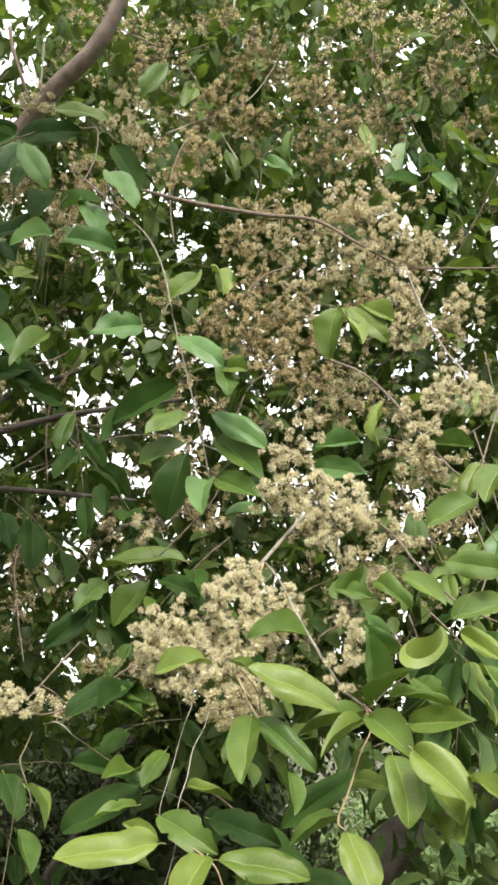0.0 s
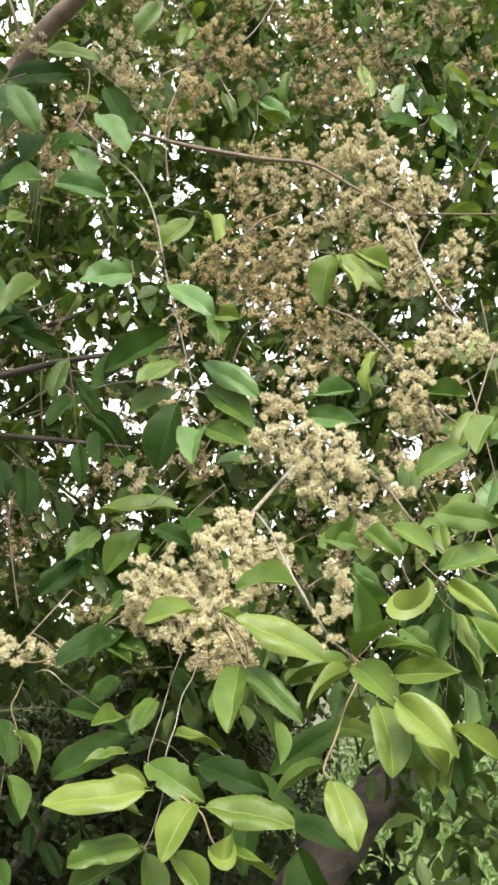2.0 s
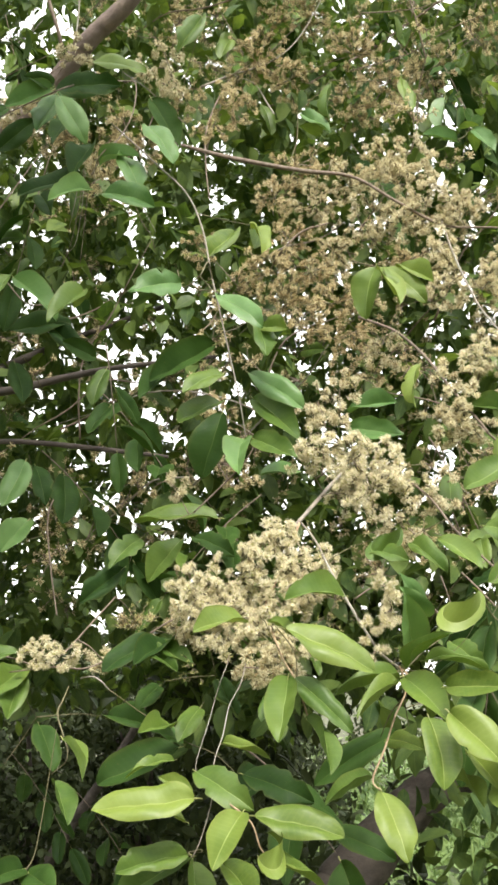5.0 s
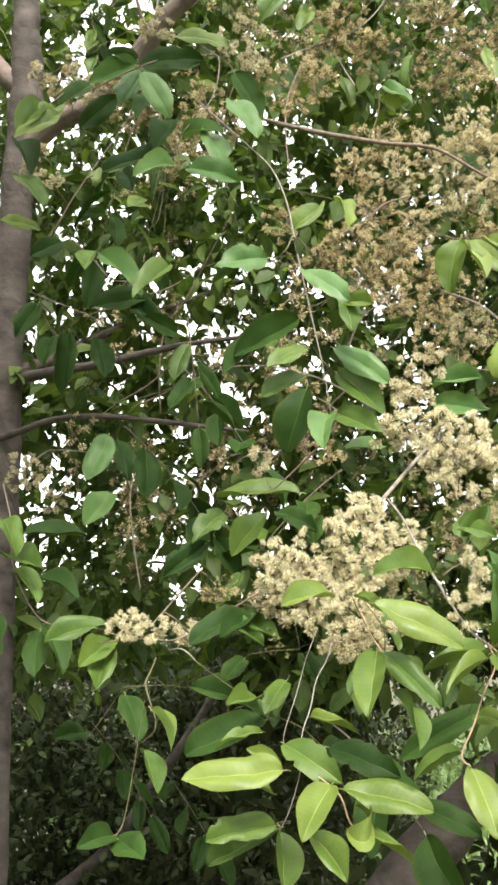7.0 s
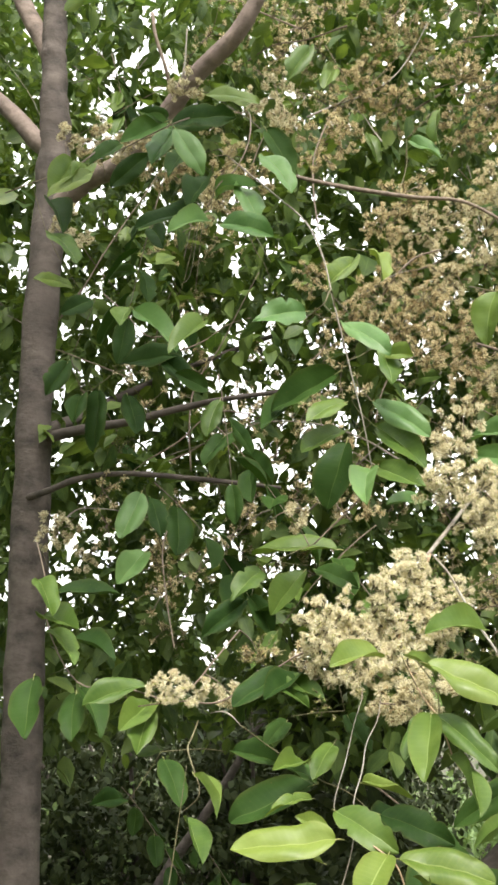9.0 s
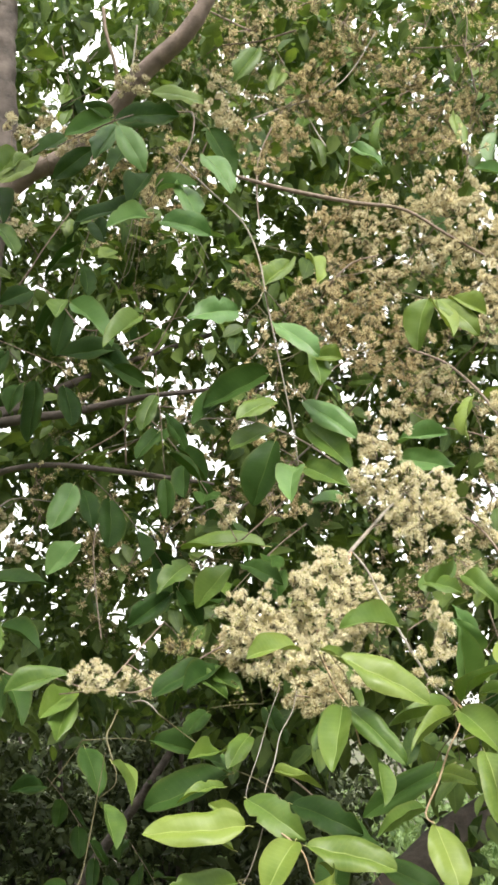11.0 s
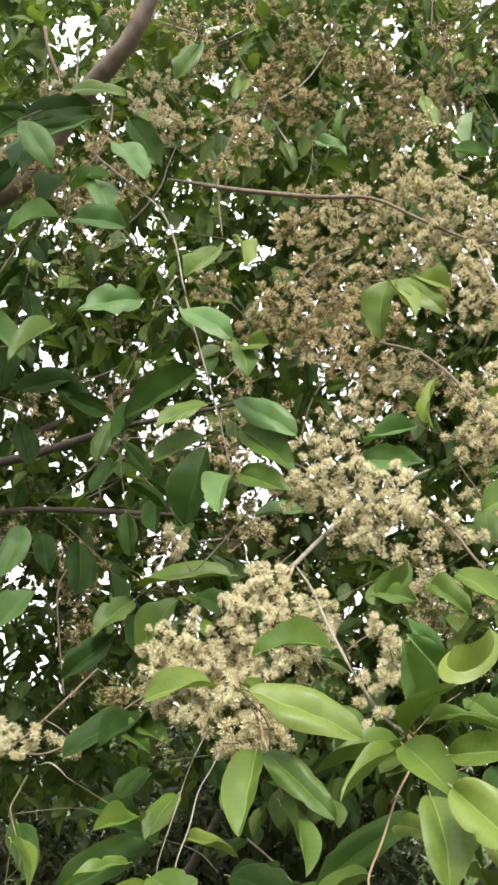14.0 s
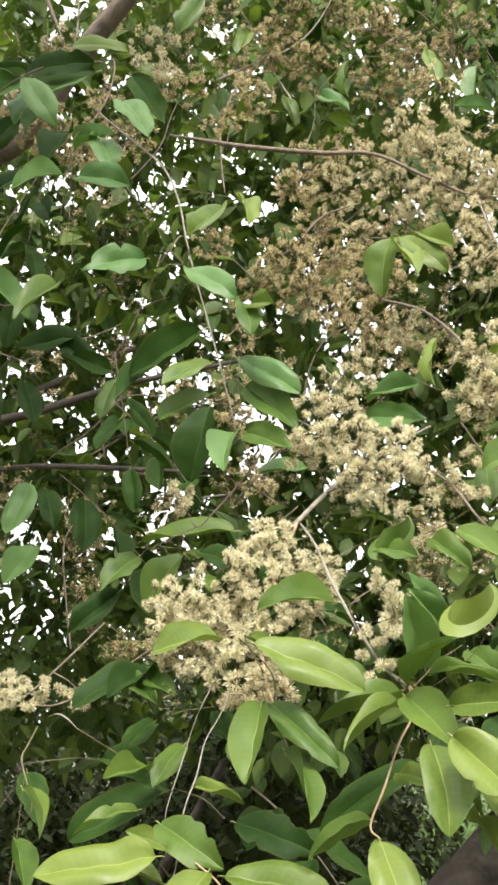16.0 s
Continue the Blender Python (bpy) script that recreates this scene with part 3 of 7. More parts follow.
tw_A2 = tube("branch", [(0.1216, 1.2000, 1.6159, 0.0012), (0.1383, 1.1400, 1.5946, 0.0011), (0.1540, 1.0800, 1.5746, 0.0010), (0.1771, 1.0500, 1.5606, 0.0008), (0.1950, 1.0400, 1.5513, 0.0007)], STEM, tree, "")
tw_A3 = tube("branch", [(0.1216, 1.2000, 1.6159, 0.0005), (0.1401, 1.1500, 1.6136, 0.0004), (0.1775, 1.1300, 1.6432, 0.0003), (0.2037, 1.1400, 1.6936, 0.0003), (0.2467, 1.2000, 1.7463, 0.0004), (0.2908, 1.2500, 1.7967, 0.0005)], SHOOT, tree, "")
tw_b1 = tube("branch", [(-0.0389, 1.2600, 1.6179, 0.0005), (-0.0434, 1.2200, 1.5942, 0.0005), (-0.0541, 1.2000, 1.5718, 0.0006), (-0.0586, 1.1800, 1.5448, 0.0007), (-0.0661, 1.1600, 1.5180, 0.0006), (-0.0661, 1.1300, 1.4853, 0.0006), (-0.0745, 1.1200, 1.4513, 0.0005), (-0.0821, 1.1200, 1.4341, 0.0005)], PALE, tree, "")
tw_b2 = tube("branch", [(-0.0592, 1.2600, 1.6149, 0.0004), (-0.0665, 1.2300, 1.5913, 0.0004), (-0.0748, 1.2000, 1.5539, 0.0005), (-0.0853, 1.1800, 1.5123, 0.0004), (-0.0759, 1.1700, 1.4971, 0.0004)], PALE, tree, "")
tw_b3 = tube("branch", [(-0.0667, 1.1300, 1.4910, 0.0009), (-0.0461, 1.1000, 1.4838, 0.0008), (-0.0273, 1.0900, 1.4700, 0.0008), (-0.0182, 1.0900, 1.4479, 0.0008), (-0.0081, 1.1000, 1.4381, 0.0006)], STEM, tree, "")
tw_cl = tube("branch", [(-0.0135, 1.3000, 1.6610, 0.0013), (-0.0006, 1.2000, 1.6228, 0.0010), (0.0132, 1.1300, 1.5973, 0.0009), (0.0239, 1.1200, 1.5658, 0.0008), (0.0319, 1.1200, 1.5528, 0.0006)], STEM, tree, "")
tube("branch", [(0.0199, 1.3625, 1.7868, 0.0017), (-0.0007, 1.3300, 1.7289, 0.0015), (-0.0201, 1.3100, 1.6818, 0.0013), (-0.0357, 1.2900, 1.6618, 0.0012)], STEM, tree, "")
tw_left = tube("branch", [(-0.0791, 1.4350, 1.6897, 0.0011), (-0.1297, 1.4108, 1.6710, 0.0011), (-0.1829, 1.3746, 1.6327, 0.0011), (-0.2232, 1.3400, 1.6076, 0.0011), (-0.2625, 1.3400, 1.6076, 0.0009), (-0.3168, 1.3504, 1.6000, 0.0007)], TWIG, tree, "")
tube("branch", [(-0.2181, 1.5090, 1.7018, 0.0010), (-0.2398, 1.4471, 1.6623, 0.0011), (-0.2567, 1.3746, 1.6261, 0.0011), (-0.2777, 1.3504, 1.6064, 0.0009)], TWIG, tree, "")
tw_crook = tube("twig", [(-0.2443, 1.3400, 1.5863, 0.0009), (-0.2469, 1.3200, 1.5702, 0.0010), (-0.2504, 1.3100, 1.5562, 0.0011), (-0.2419, 1.3000, 1.5361, 0.0009), (-0.2329, 1.2900, 1.5183, 0.0007)], SHOOT, tree, "")
tube("twig", [(-0.2283, 1.3200, 1.5953, 0.0004), (-0.2123, 1.3000, 1.5977, 0.0009), (-0.2004, 1.2900, 1.5930, 0.0009), (-0.1909, 1.2900, 1.5839, 0.0004)], PALE, tree, "pale peeling twig")
tube("twig", [(-0.4325, 2.1996, 1.9601, 0.0014), (-0.4238, 2.0678, 1.8844, 0.0016), (-0.3987, 1.9978, 1.7828, 0.0015), (-0.3702, 1.9278, 1.6990, 0.0013)], TWIG, tree, "")
tube("twig", [(-0.5145, 2.3200, 2.1071, 0.0014), (-0.4449, 2.3200, 2.1516, 0.0018), (-0.3760, 2.3200, 2.2150, 0.0018), (-0.2983, 2.3200, 2.2135, 0.0014)], TWIG, tree, "")
tube("twig", [(-0.1301, 1.6955, 1.8456, 0.0010), (-0.0878, 1.6955, 1.8889, 0.0015), (-0.0527, 1.6690, 1.9233, 0.0011), (-0.0358, 1.6690, 1.9582, 0.0008)], TWIG, tree, "")
tw_rs2 = tube("branch", [(0.1247, 1.5357, 1.9053, 0.0014), (0.1815, 1.4350, 1.8406, 0.0015), (0.2055, 1.3625, 1.7868, 0.0014), (0.2275, 1.3000, 1.7454, 0.0013), (0.2449, 1.2600, 1.7221, 0.0011), (0.2787, 1.2200, 1.7002, 0.0009)], TWIG, tree, "")
tw_rs3 = tube("twig", [(0.4225, 1.5357, 2.1376, 0.0011), (0.3486, 1.4471, 2.0423, 0.0010), (0.3046, 1.3746, 1.9530, 0.0011), (0.2775, 1.3400, 1.8732, 0.0010), (0.2784, 1.3200, 1.8349, 0.0008), (0.2893, 1.3000, 1.8046, 0.0008)], TWIG, tree, "")
tw_trunkleaf = tube("branch", [(-0.5170, 1.7969, 2.5640, 0.0013), (-0.5344, 1.6955, 2.4694, 0.0012), (-0.5720, 1.6690, 2.4362, 0.0010), (-0.6450, 1.6690, 2.4070, 0.0010)], TWIG, tree, "")
tw_ll = tube("branch", [(-0.2929, 1.3867, 1.6083, 0.0009), (-0.3502, 1.4350, 1.6213, 0.0010), (-0.4288, 1.5090, 1.6280, 0.0010), (-0.4801, 1.5357, 1.6966, 0.0010), (-0.4965, 1.5623, 1.7620, 0.0010), (-0.5252, 1.6023, 1.8240, 0.0010)], TWIG, tree, "")
tw_ll2 = tube("twig", [(-0.2536, 1.3300, 1.5376, 0.0004), (-0.2589, 1.3300, 1.4865, 0.0005), (-0.2634, 1.3200, 1.4311, 0.0006), (-0.2670, 1.3100, 1.4016, 0.0006), (-0.2739, 1.3000, 1.3877, 0.0007)], SHOOT, tree, "")
tw_l2 = tube("branch", [(-0.4398, 1.5357, 2.1825, 0.0010), (-0.4047, 1.5357, 2.1524, 0.0010), (-0.3612, 1.5357, 2.1142, 0.0010), (-0.2888, 1.5357, 2.1402, 0.0010)], TWIG, tree, "")
tw_leafR = tube("twig", [(0.1153, 1.8222, 2.3051, 0.0012), (0.1444, 1.7082, 2.2512, 0.0013), (0.1796, 1.6955, 2.2435, 0.0010)], SHOOT, tree, "")
tube("twig", [(-0.1567, 1.5357, 2.1722, 0.0010), (-0.1372, 1.4108, 2.1016, 0.0009), (-0.1121, 1.3504, 2.0953, 0.0009), (-0.1045, 1.3867, 2.1282, 0.0010), (-0.0985, 1.4108, 2.1135, 0.0009)], SHOOT, tree, "")
tube("twig", [(-0.8604, 2.7299, 3.2551, 0.0011), (-0.7839, 2.7299, 3.2740, 0.0014), (-0.7033, 2.7299, 3.2729, 0.0016), (-0.6555, 2.7299, 3.3291, 0.0017)], PALE, tree, "bare grey twig")
tube("twig", [(-0.7138, 2.7106, 3.0551, 0.0011), (-0.7217, 2.7106, 3.1364, 0.0014), (-0.7251, 2.7106, 3.2184, 0.0014), (-0.7046, 2.7106, 3.2594, 0.0014)], PALE, tree, "")
tube("twig", [(-0.7712, 2.7106, 3.1451, 0.0009), (-0.7277, 2.7106, 3.1855, 0.0011), (-0.6981, 2.7106, 3.2017, 0.0011), (-0.6774, 2.7106, 3.2673, 0.0014), (-0.6760, 2.7106, 3.3506, 0.0015)], PALE, tree, "")
tube("twig", [(-0.4611, 2.1996, 2.9382, 0.0019), (-0.4558, 2.1996, 2.9782, 0.0020), (-0.4549, 2.1996, 3.0593, 0.0021)], PALE, tree, "")
tube("twig", [(-0.7987, 2.7106, 3.0965, 0.0009), (-0.7778, 2.7106, 3.2027, 0.0011), (-0.7924, 2.7106, 3.2856, 0.0012), (-0.7853, 2.7106, 3.3691, 0.0014)], PALE, tree, "")
# bare stalks hanging in a loose fan
tube("twig", [(-0.3385, 1.7438, 2.4258, 0.0007), (-0.3459, 1.7590, 2.3630, 0.0006), (-0.3584, 1.7725, 2.3044, 0.0005), (-0.3699, 1.7798, 2.2709, 0.0004)], TWIG, tree, sides=5)
tube("twig", [(-0.3378, 1.7541, 2.4264, 0.0007), (-0.3437, 1.7706, 2.3590, 0.0006), (-0.3524, 1.7825, 2.3085, 0.0005), (-0.3686, 1.7850, 2.2918, 0.0004)], PALE, tree, sides=5)
tube("twig", [(-0.3310, 1.7521, 2.3964, 0.0007), (-0.3368, 1.7685, 2.3293, 0.0006), (-0.3424, 1.7828, 2.2707, 0.0005)], TWIG, tree, sides=5)
tube("twig", [(-0.3493, 1.7641, 2.4229, 0.0007), (-0.3540, 1.7723, 2.3890, 0.0006), (-0.3645, 1.7840, 2.3382, 0.0005)], PALE, tree, sides=5)
tube("twig", [(-0.2566, 1.7439, 2.3780, 0.0007), (-0.2393, 1.7553, 2.3406, 0.0006), (-0.2247, 1.7621, 2.3197, 0.0005), (-0.2154, 1.7695, 2.2948, 0.0004)], TWIG, tree, sides=5)
tube("twig", [(-0.2534, 1.7524, 2.3868, 0.0007), (-0.2340, 1.7619, 2.3575, 0.0006), (-0.2162, 1.7713, 2.3281, 0.0005)], PALE, tree, sides=5)

# near leaves
leaf(tw_b1, (-0.0818, 1.1200, 1.4870), (-0.1795, 1.1200, 1.4740), (-0.0948, -0.6936, 0.7141), 0.0447, YOUNG, 0)
leaf(tw_b1, (-0.0966, 1.2292, 1.4527), (-0.1521, 1.2298, 1.4584), (0.4351, -0.2055, 0.8766), 0.0213, YOUNG, 3)
leaf(tw_b2, (-0.0887, 1.2171, 1.4816), (-0.1240, 1.2028, 1.4991), (0.8919, -0.3739, 0.2544), 0.0194, YOUNG, 17)
leaf(tw_b2, (-0.1066, 1.1700, 1.5180), (-0.1489, 1.1210, 1.5030), (0.1884, -0.44, 0.878), 0.0164, YOUNG, 5)
twig_0 = tube("twig", [(-0.1003, 1.3000, 1.5281, 0.0004), (-0.1532, 1.3148, 1.5575, 0.0006), (-0.1909, 1.2900, 1.5839, 0.0007)], SHOOT, tree, sides=5)
leaf(twig_0, (-0.1112, 1.3000, 1.5230), (-0.1998, 1.3000, 1.4820), (-0.2657, -0.7751, 0.5733), 0.0443, OLD_SHADED, 14)
leaf(tw_b1, (-0.0825, 1.1400, 1.5100), (-0.0251, 1.0980, 1.4800), (-0.1915, -0.7335, 0.6521), 0.0343, MID, 5)
leaf(tw_b1, (-0.0577, 1.1700, 1.5350), (-0.0115, 1.1180, 1.5260), (-0.211, -0.339, 0.9168), 0.0164, YOUNG, 13)
twig_1 = tube("twig", [(-0.0491, 1.2837, 1.5012, 0.0004), (-0.0717, 1.3089, 1.5169, 0.0006), (-0.1003, 1.3000, 1.5281, 0.0007)], SHOOT, tree, sides=5)
leaf(twig_1, (-0.0383, 1.2800, 1.4980), (0.0378, 1.2540, 1.4730), (-0.0845, -0.8073, 0.5841), 0.0382, OLD_SHADED, 5)
leaf(tw_b3, (-0.0251, 1.1000, 1.4750), (0.0574, 1.0800, 1.4620), (-0.0372, -0.6488, 0.7601), 0.0390, YOUNG, 0)
leaf(tw_b3, (-0.0357, 1.0800, 1.4800), (-0.0599, 1.0330, 1.4370), (-0.0299, -0.6716, 0.7403), 0.0314, YOUNG, 10)
leaf(tw_b1, (-0.0529, 1.1000, 1.4320), (-0.0198, 1.0500, 1.4020), (-0.0887, -0.5459, 0.8331), 0.0278, YOUNG, 6)
leaf(tw_b3, (-0.0204, 1.0800, 1.4420), (-0.0119, 1.0240, 1.4160), (0.2269, -0.3796, 0.8969), 0.0256, YOUNG, 9)
leaf(tw_b3, (-0.0091, 1.1000, 1.4390), (0.0405, 1.0530, 1.4200), (0.0769, -0.3044, 0.9494), 0.0162, YOUNG, 13)
leaf(tw_b1, (-0.0886, 1.1500, 1.4320), (-0.1526, 1.1130, 1.4200), (0.2028, -0.6104, 0.7657), 0.0339, MID, 8)
twig_2 = tube("twig", [(-0.0756, 1.1642, 1.4327, 0.0004), (-0.0871, 1.1495, 1.4349, 0.0006), (-0.0821, 1.1200, 1.4341, 0.0007)], SHOOT, tree, sides=5)
leaf(twig_2, (-0.0856, 1.1600, 1.4280), (-0.1520, 1.1320, 1.3950), (-0.1743, -0.5469, 0.8189), 0.0359, MID, 14)
twig_3 = tube("twig", [(-0.0870, 1.2081, 1.4279, 0.0004), (-0.0774, 1.2010, 1.4300, 0.0006), (-0.0756, 1.1642, 1.4327, 0.0007)], SHOOT, tree, sides=5)
leaf(twig_3, (-0.0857, 1.2000, 1.4190), (-0.0783, 1.1540, 1.3700), (0.5165, -0.5857, 0.6246), 0.0309, MID, 2)
leaf(tw_cl, (0.0040, 1.1100, 1.6020), (-0.0043, 1.0660, 1.5430), (-0.2789, -0.7452, 0.6057), 0.0315, MID, 2)
leaf(tw_cl, (0.0004, 1.1500, 1.5990), (-0.0198, 1.0980, 1.5600), (-0.2486, -0.5188, 0.8179), 0.0254, MID, 0)
leaf(tw_cl, (0.0094, 1.1200, 1.6020), (0.0642, 1.0870, 1.5530), (-0.0326, -0.8487, 0.5279), 0.0256, MID, 11)
leaf(tw_cl, (0.0214, 1.1100, 1.5650), (0.0427, 1.0630, 1.5160), (0.6939, -0.3472, 0.6309), 0.0146, MID, 6)
twig_4 = tube("twig", [(-0.0787, 1.4459, 1.6036, 0.0004), (-0.0885, 1.4337, 1.6433, 0.0006), (-0.1012, 1.4245, 1.6815, 0.0007)], SHOOT, tree, sides=5)
leaf(twig_4, (-0.0741, 1.4350, 1.5970), (-0.0483, 1.3722, 1.5579), (0.0125, -0.5944, 0.8041), 0.0288, OLD_SHADED, 8)
twig_5 = tube("twig", [(-0.0857, 1.3094, 1.5735, 0.0004), (-0.0955, 1.3027, 1.5536, 0.0006), (-0.1078, 1.3021, 1.5322, 0.0007)], SHOOT, tree, sides=5)
leaf(twig_5, (-0.0891, 1.3000, 1.5670), (-0.1080, 1.2480, 1.5310), (0.0941, -0.5914, 0.8009), 0.0254, MID, 11)
leaf(twig_0, (-0.1190, 1.2800, 1.5460), (-0.1495, 1.2250, 1.5410), (0.4574, -0.3269, 0.827), 0.0217, MID, 16)
leaf(tw_A2, (0.1167, 1.1200, 1.6050), (0.1518, 1.0740, 1.5660), (-0.2103, -0.7201, 0.6612), 0.0332, MID, 10)
leaf(tw_A2, (0.1483, 1.0700, 1.5970), (0.2015, 1.0260, 1.6000), (-0.6067, -0.7083, 0.361), 0.0265, YOUNG, 17)
leaf(tw_A3, (0.1360, 1.1200, 1.6210), (0.1897, 1.0760, 1.6130), (-0.2617, -0.4796, 0.8376), 0.0161, MID, 4)
leaf(tw_A2, (0.1155, 1.1500, 1.6050), (0.0472, 1.1130, 1.5830), (-0.0513, -0.4396, 0.8967), 0.0209, MID, 6)
leaf(tw_A2, (0.1120, 1.1300, 1.6000), (0.0682, 1.0820, 1.5650), (-0.1562, -0.479, 0.8638), 0.0182, YOUNG, 6)
leaf(tw_A2, (0.1193, 1.1300, 1.6130), (0.1573, 1.0830, 1.6470), (-0.8355, -0.4495, 0.3159), 0.0173, MID, 16)
leaf(tw_A2, (0.1465, 1.0400, 1.5750), (0.1928, 1.0040, 1.5280), (-0.1193, -0.8357, 0.5361), 0.0384, YOUNG, 13)
leaf(tw_A2, (0.1322, 1.0700, 1.5690), (0.1397, 1.0280, 1.5090), (0.1795, -0.791, 0.5849), 0.0352, YOUNG, 12)
leaf(tw_A2, (0.1692, 1.0800, 1.5370), (0.1865, 1.0260, 1.5110), (-0.0997, -0.4618, 0.8814), 0.0227, YOUNG, 6)
leaf(tw_A2, (0.1919, 1.0300, 1.5510), (0.2257, 0.9810, 1.5250), (-0.1717, -0.546, 0.82), 0.0193, YOUNG, 3)
twig_6 = tube("twig", [(0.2100, 1.0794, 1.5408, 0.0004), (0.2014, 1.0722, 1.5468, 0.0006), (0.1950, 1.0400, 1.5513, 0.0007)], SHOOT, tree, sides=5)
leaf(twig_6, (0.2062, 1.0700, 1.5340), (0.1846, 1.0170, 1.4970), (-0.7062, -0.1862, 0.6831), 0.0246, YOUNG, 7)
twig_7 = tube("twig", [(0.1523, 1.0908, 1.5200, 0.0004), (0.1577, 1.0813, 1.5456, 0.0006), (0.1662, 1.0642, 1.5672, 0.0007)], SHOOT, tree, sides=5)
leaf(twig_7, (0.1557, 1.0800, 1.5160), (0.1732, 1.0250, 1.4960), (0.2922, -0.2461, 0.9241), 0.0130, YOUNG, 3)
leaf(tw_low, (0.0917, 1.0900, 1.5010), (0.1114, 1.0480, 1.4460), (0.1292, -0.7701, 0.6247), 0.0349, YOUNG, 1)
leaf(tw_low, (0.0866, 1.1300, 1.5100), (0.0396, 1.0810, 1.4880), (-0.0208, -0.3861, 0.9222), 0.0169, MID, 2)
twig_8 = tube("twig", [(0.1409, 1.2800, 1.5541, 0.0004), (0.1314, 1.2404, 1.5849, 0.0006), (0.1227, 1.2000, 1.6142, 0.0007)], SHOOT, tree, sides=5)
leaf(twig_8, (0.1309, 1.2800, 1.5480), (0.0383, 1.2800, 1.4880), (-0.2427, -0.8943, 0.3759), 0.0332, OLD_SHADED, 11)
twig_9 = tube("twig", [(0.1032, 1.2105, 1.5445, 0.0004), (0.1105, 1.1923, 1.5677, 0.0006), (0.1191, 1.1585, 1.5843, 0.0007)], SHOOT, tree, sides=5)
leaf(twig_9, (0.1089, 1.2000, 1.5430), (0.1385, 1.1450, 1.5370), (-0.5871, -0.3972, 0.7053), 0.0226, YOUNG, 11)
leaf(tw_low, (0.1362, 1.2000, 1.6310), (0.1211, 1.1560, 1.6880), (0.3865, -0.7763, -0.498), 0.0328, COOL, 2)
twig_10 = tube("twig", [(0.1679, 1.3090, 1.6676, 0.0004), (0.1946, 1.3005, 1.7105, 0.0006), (0.2314, 1.2909, 1.7402, 0.0007)], SHOOT, tree, sides=5)
leaf(twig_10, (0.1619, 1.3000, 1.6730), (0.1268, 1.2480, 1.7030), (0.6962, -0.6488, -0.307), 0.0254, COOL, 6)
twig_11 = tube("twig", [(0.1697, 1.2095, 1.6489, 0.0004), (0.1462, 1.1928, 1.6333, 0.0006), (0.1275, 1.1838, 1.6152, 0.0007)], SHOOT, tree, sides=5)
leaf(twig_11, (0.1747, 1.2000, 1.6430), (0.2017, 1.1480, 1.6140), (-0.3853, -0.5984, 0.7024), 0.0254, MID, 5)
leaf(tw_A3, (0.1589, 1.1200, 1.6764), (0.1178, 1.0835, 1.6383), (0.0579, -0.752, 0.6566), 0.0370, YOUNG, 9)
twig_12 = tube("twig", [(0.1955, 1.0879, 1.6872, 0.0004), (0.1985, 1.1169, 1.6815, 0.0006), (0.1936, 1.1361, 1.6741, 0.0007)], SHOOT, tree, sides=5)
leaf(twig_12, (0.2019, 1.0800, 1.6810), (0.2396, 1.0340, 1.6440), (-0.3463, -0.7437, 0.5718), 0.0218, YOUNG, 13)
leaf(twig_12, (0.2100, 1.1000, 1.6530), (0.2239, 1.0550, 1.5960), (0.4283, -0.6558, 0.6217), 0.0211, YOUNG, 8)
twig_13 = tube("twig", [(0.2206, 1.1293, 1.6551, 0.0004), (0.2061, 1.1369, 1.6676, 0.0006), (0.1965, 1.1244, 1.6786, 0.0007)], SHOOT, tree, sides=5)
leaf(twig_13, (0.2245, 1.1200, 1.6490), (0.2460, 1.0690, 1.6130), (0.1015, -0.5408, 0.835), 0.0214, MID, 6)
twig_14 = tube("twig", [(0.2288, 1.2559, 1.6741, 0.0004), (0.2415, 1.2602, 1.6935, 0.0006), (0.2558, 1.2470, 1.7150, 0.0007)], SHOOT, tree, sides=5)
leaf(twig_14, (0.2262, 1.2500, 1.6640), (0.2093, 1.2110, 1.5960), (-0.5403, -0.6609, 0.5209), 0.0357, OLD_SHADED, 4)
twig_15 = tube("twig", [(0.2236, 1.1593, 1.5994, 0.0004), (0.2179, 1.1502, 1.6275, 0.0006), (0.2206, 1.1293, 1.6551, 0.0007)], SHOOT, tree, sides=5)
leaf(twig_15, (0.2228, 1.1500, 1.5920), (0.2181, 1.0970, 1.5500), (0.7388, -0.4609, 0.4918), 0.0249, MID, 12)
twig_16 = tube("twig", [(0.2169, 1.2586, 1.5984, 0.0004), (0.1704, 1.2564, 1.5866, 0.0006), (0.1348, 1.2547, 1.5737, 0.0007)], SHOOT, tree, sides=5)
leaf(twig_16, (0.2120, 1.2500, 1.5920), (0.1829, 1.1990, 1.5510), (-0.1062, -0.5797, 0.8079), 0.0280, OLD_SHADED, 15)
twig_17 = tube("twig", [(0.2596, 1.2096, 1.5791, 0.0004), (0.2374, 1.1881, 1.5897, 0.0006), (0.2236, 1.1593, 1.5994, 0.0007)], SHOOT, tree, sides=5)
leaf(twig_17, (0.2605, 1.2000, 1.5720), (0.2658, 1.1480, 1.5330), (0.1949, -0.5763, 0.7936), 0.0251, OLD_SHADED, 16)
twig_18 = tube("twig", [(-0.0116, 1.1000, 1.6521, 0.0004), (0.0102, 1.1316, 1.6263, 0.0006), (0.0132, 1.1300, 1.5973, 0.0007)], SHOOT, tree, sides=5)
leaf(twig_18, (-0.0005, 1.1000, 1.6470), (0.0855, 1.1000, 1.6100), (0.2696, -0.7298, 0.6283), 0.0425, YOUNG, 0)
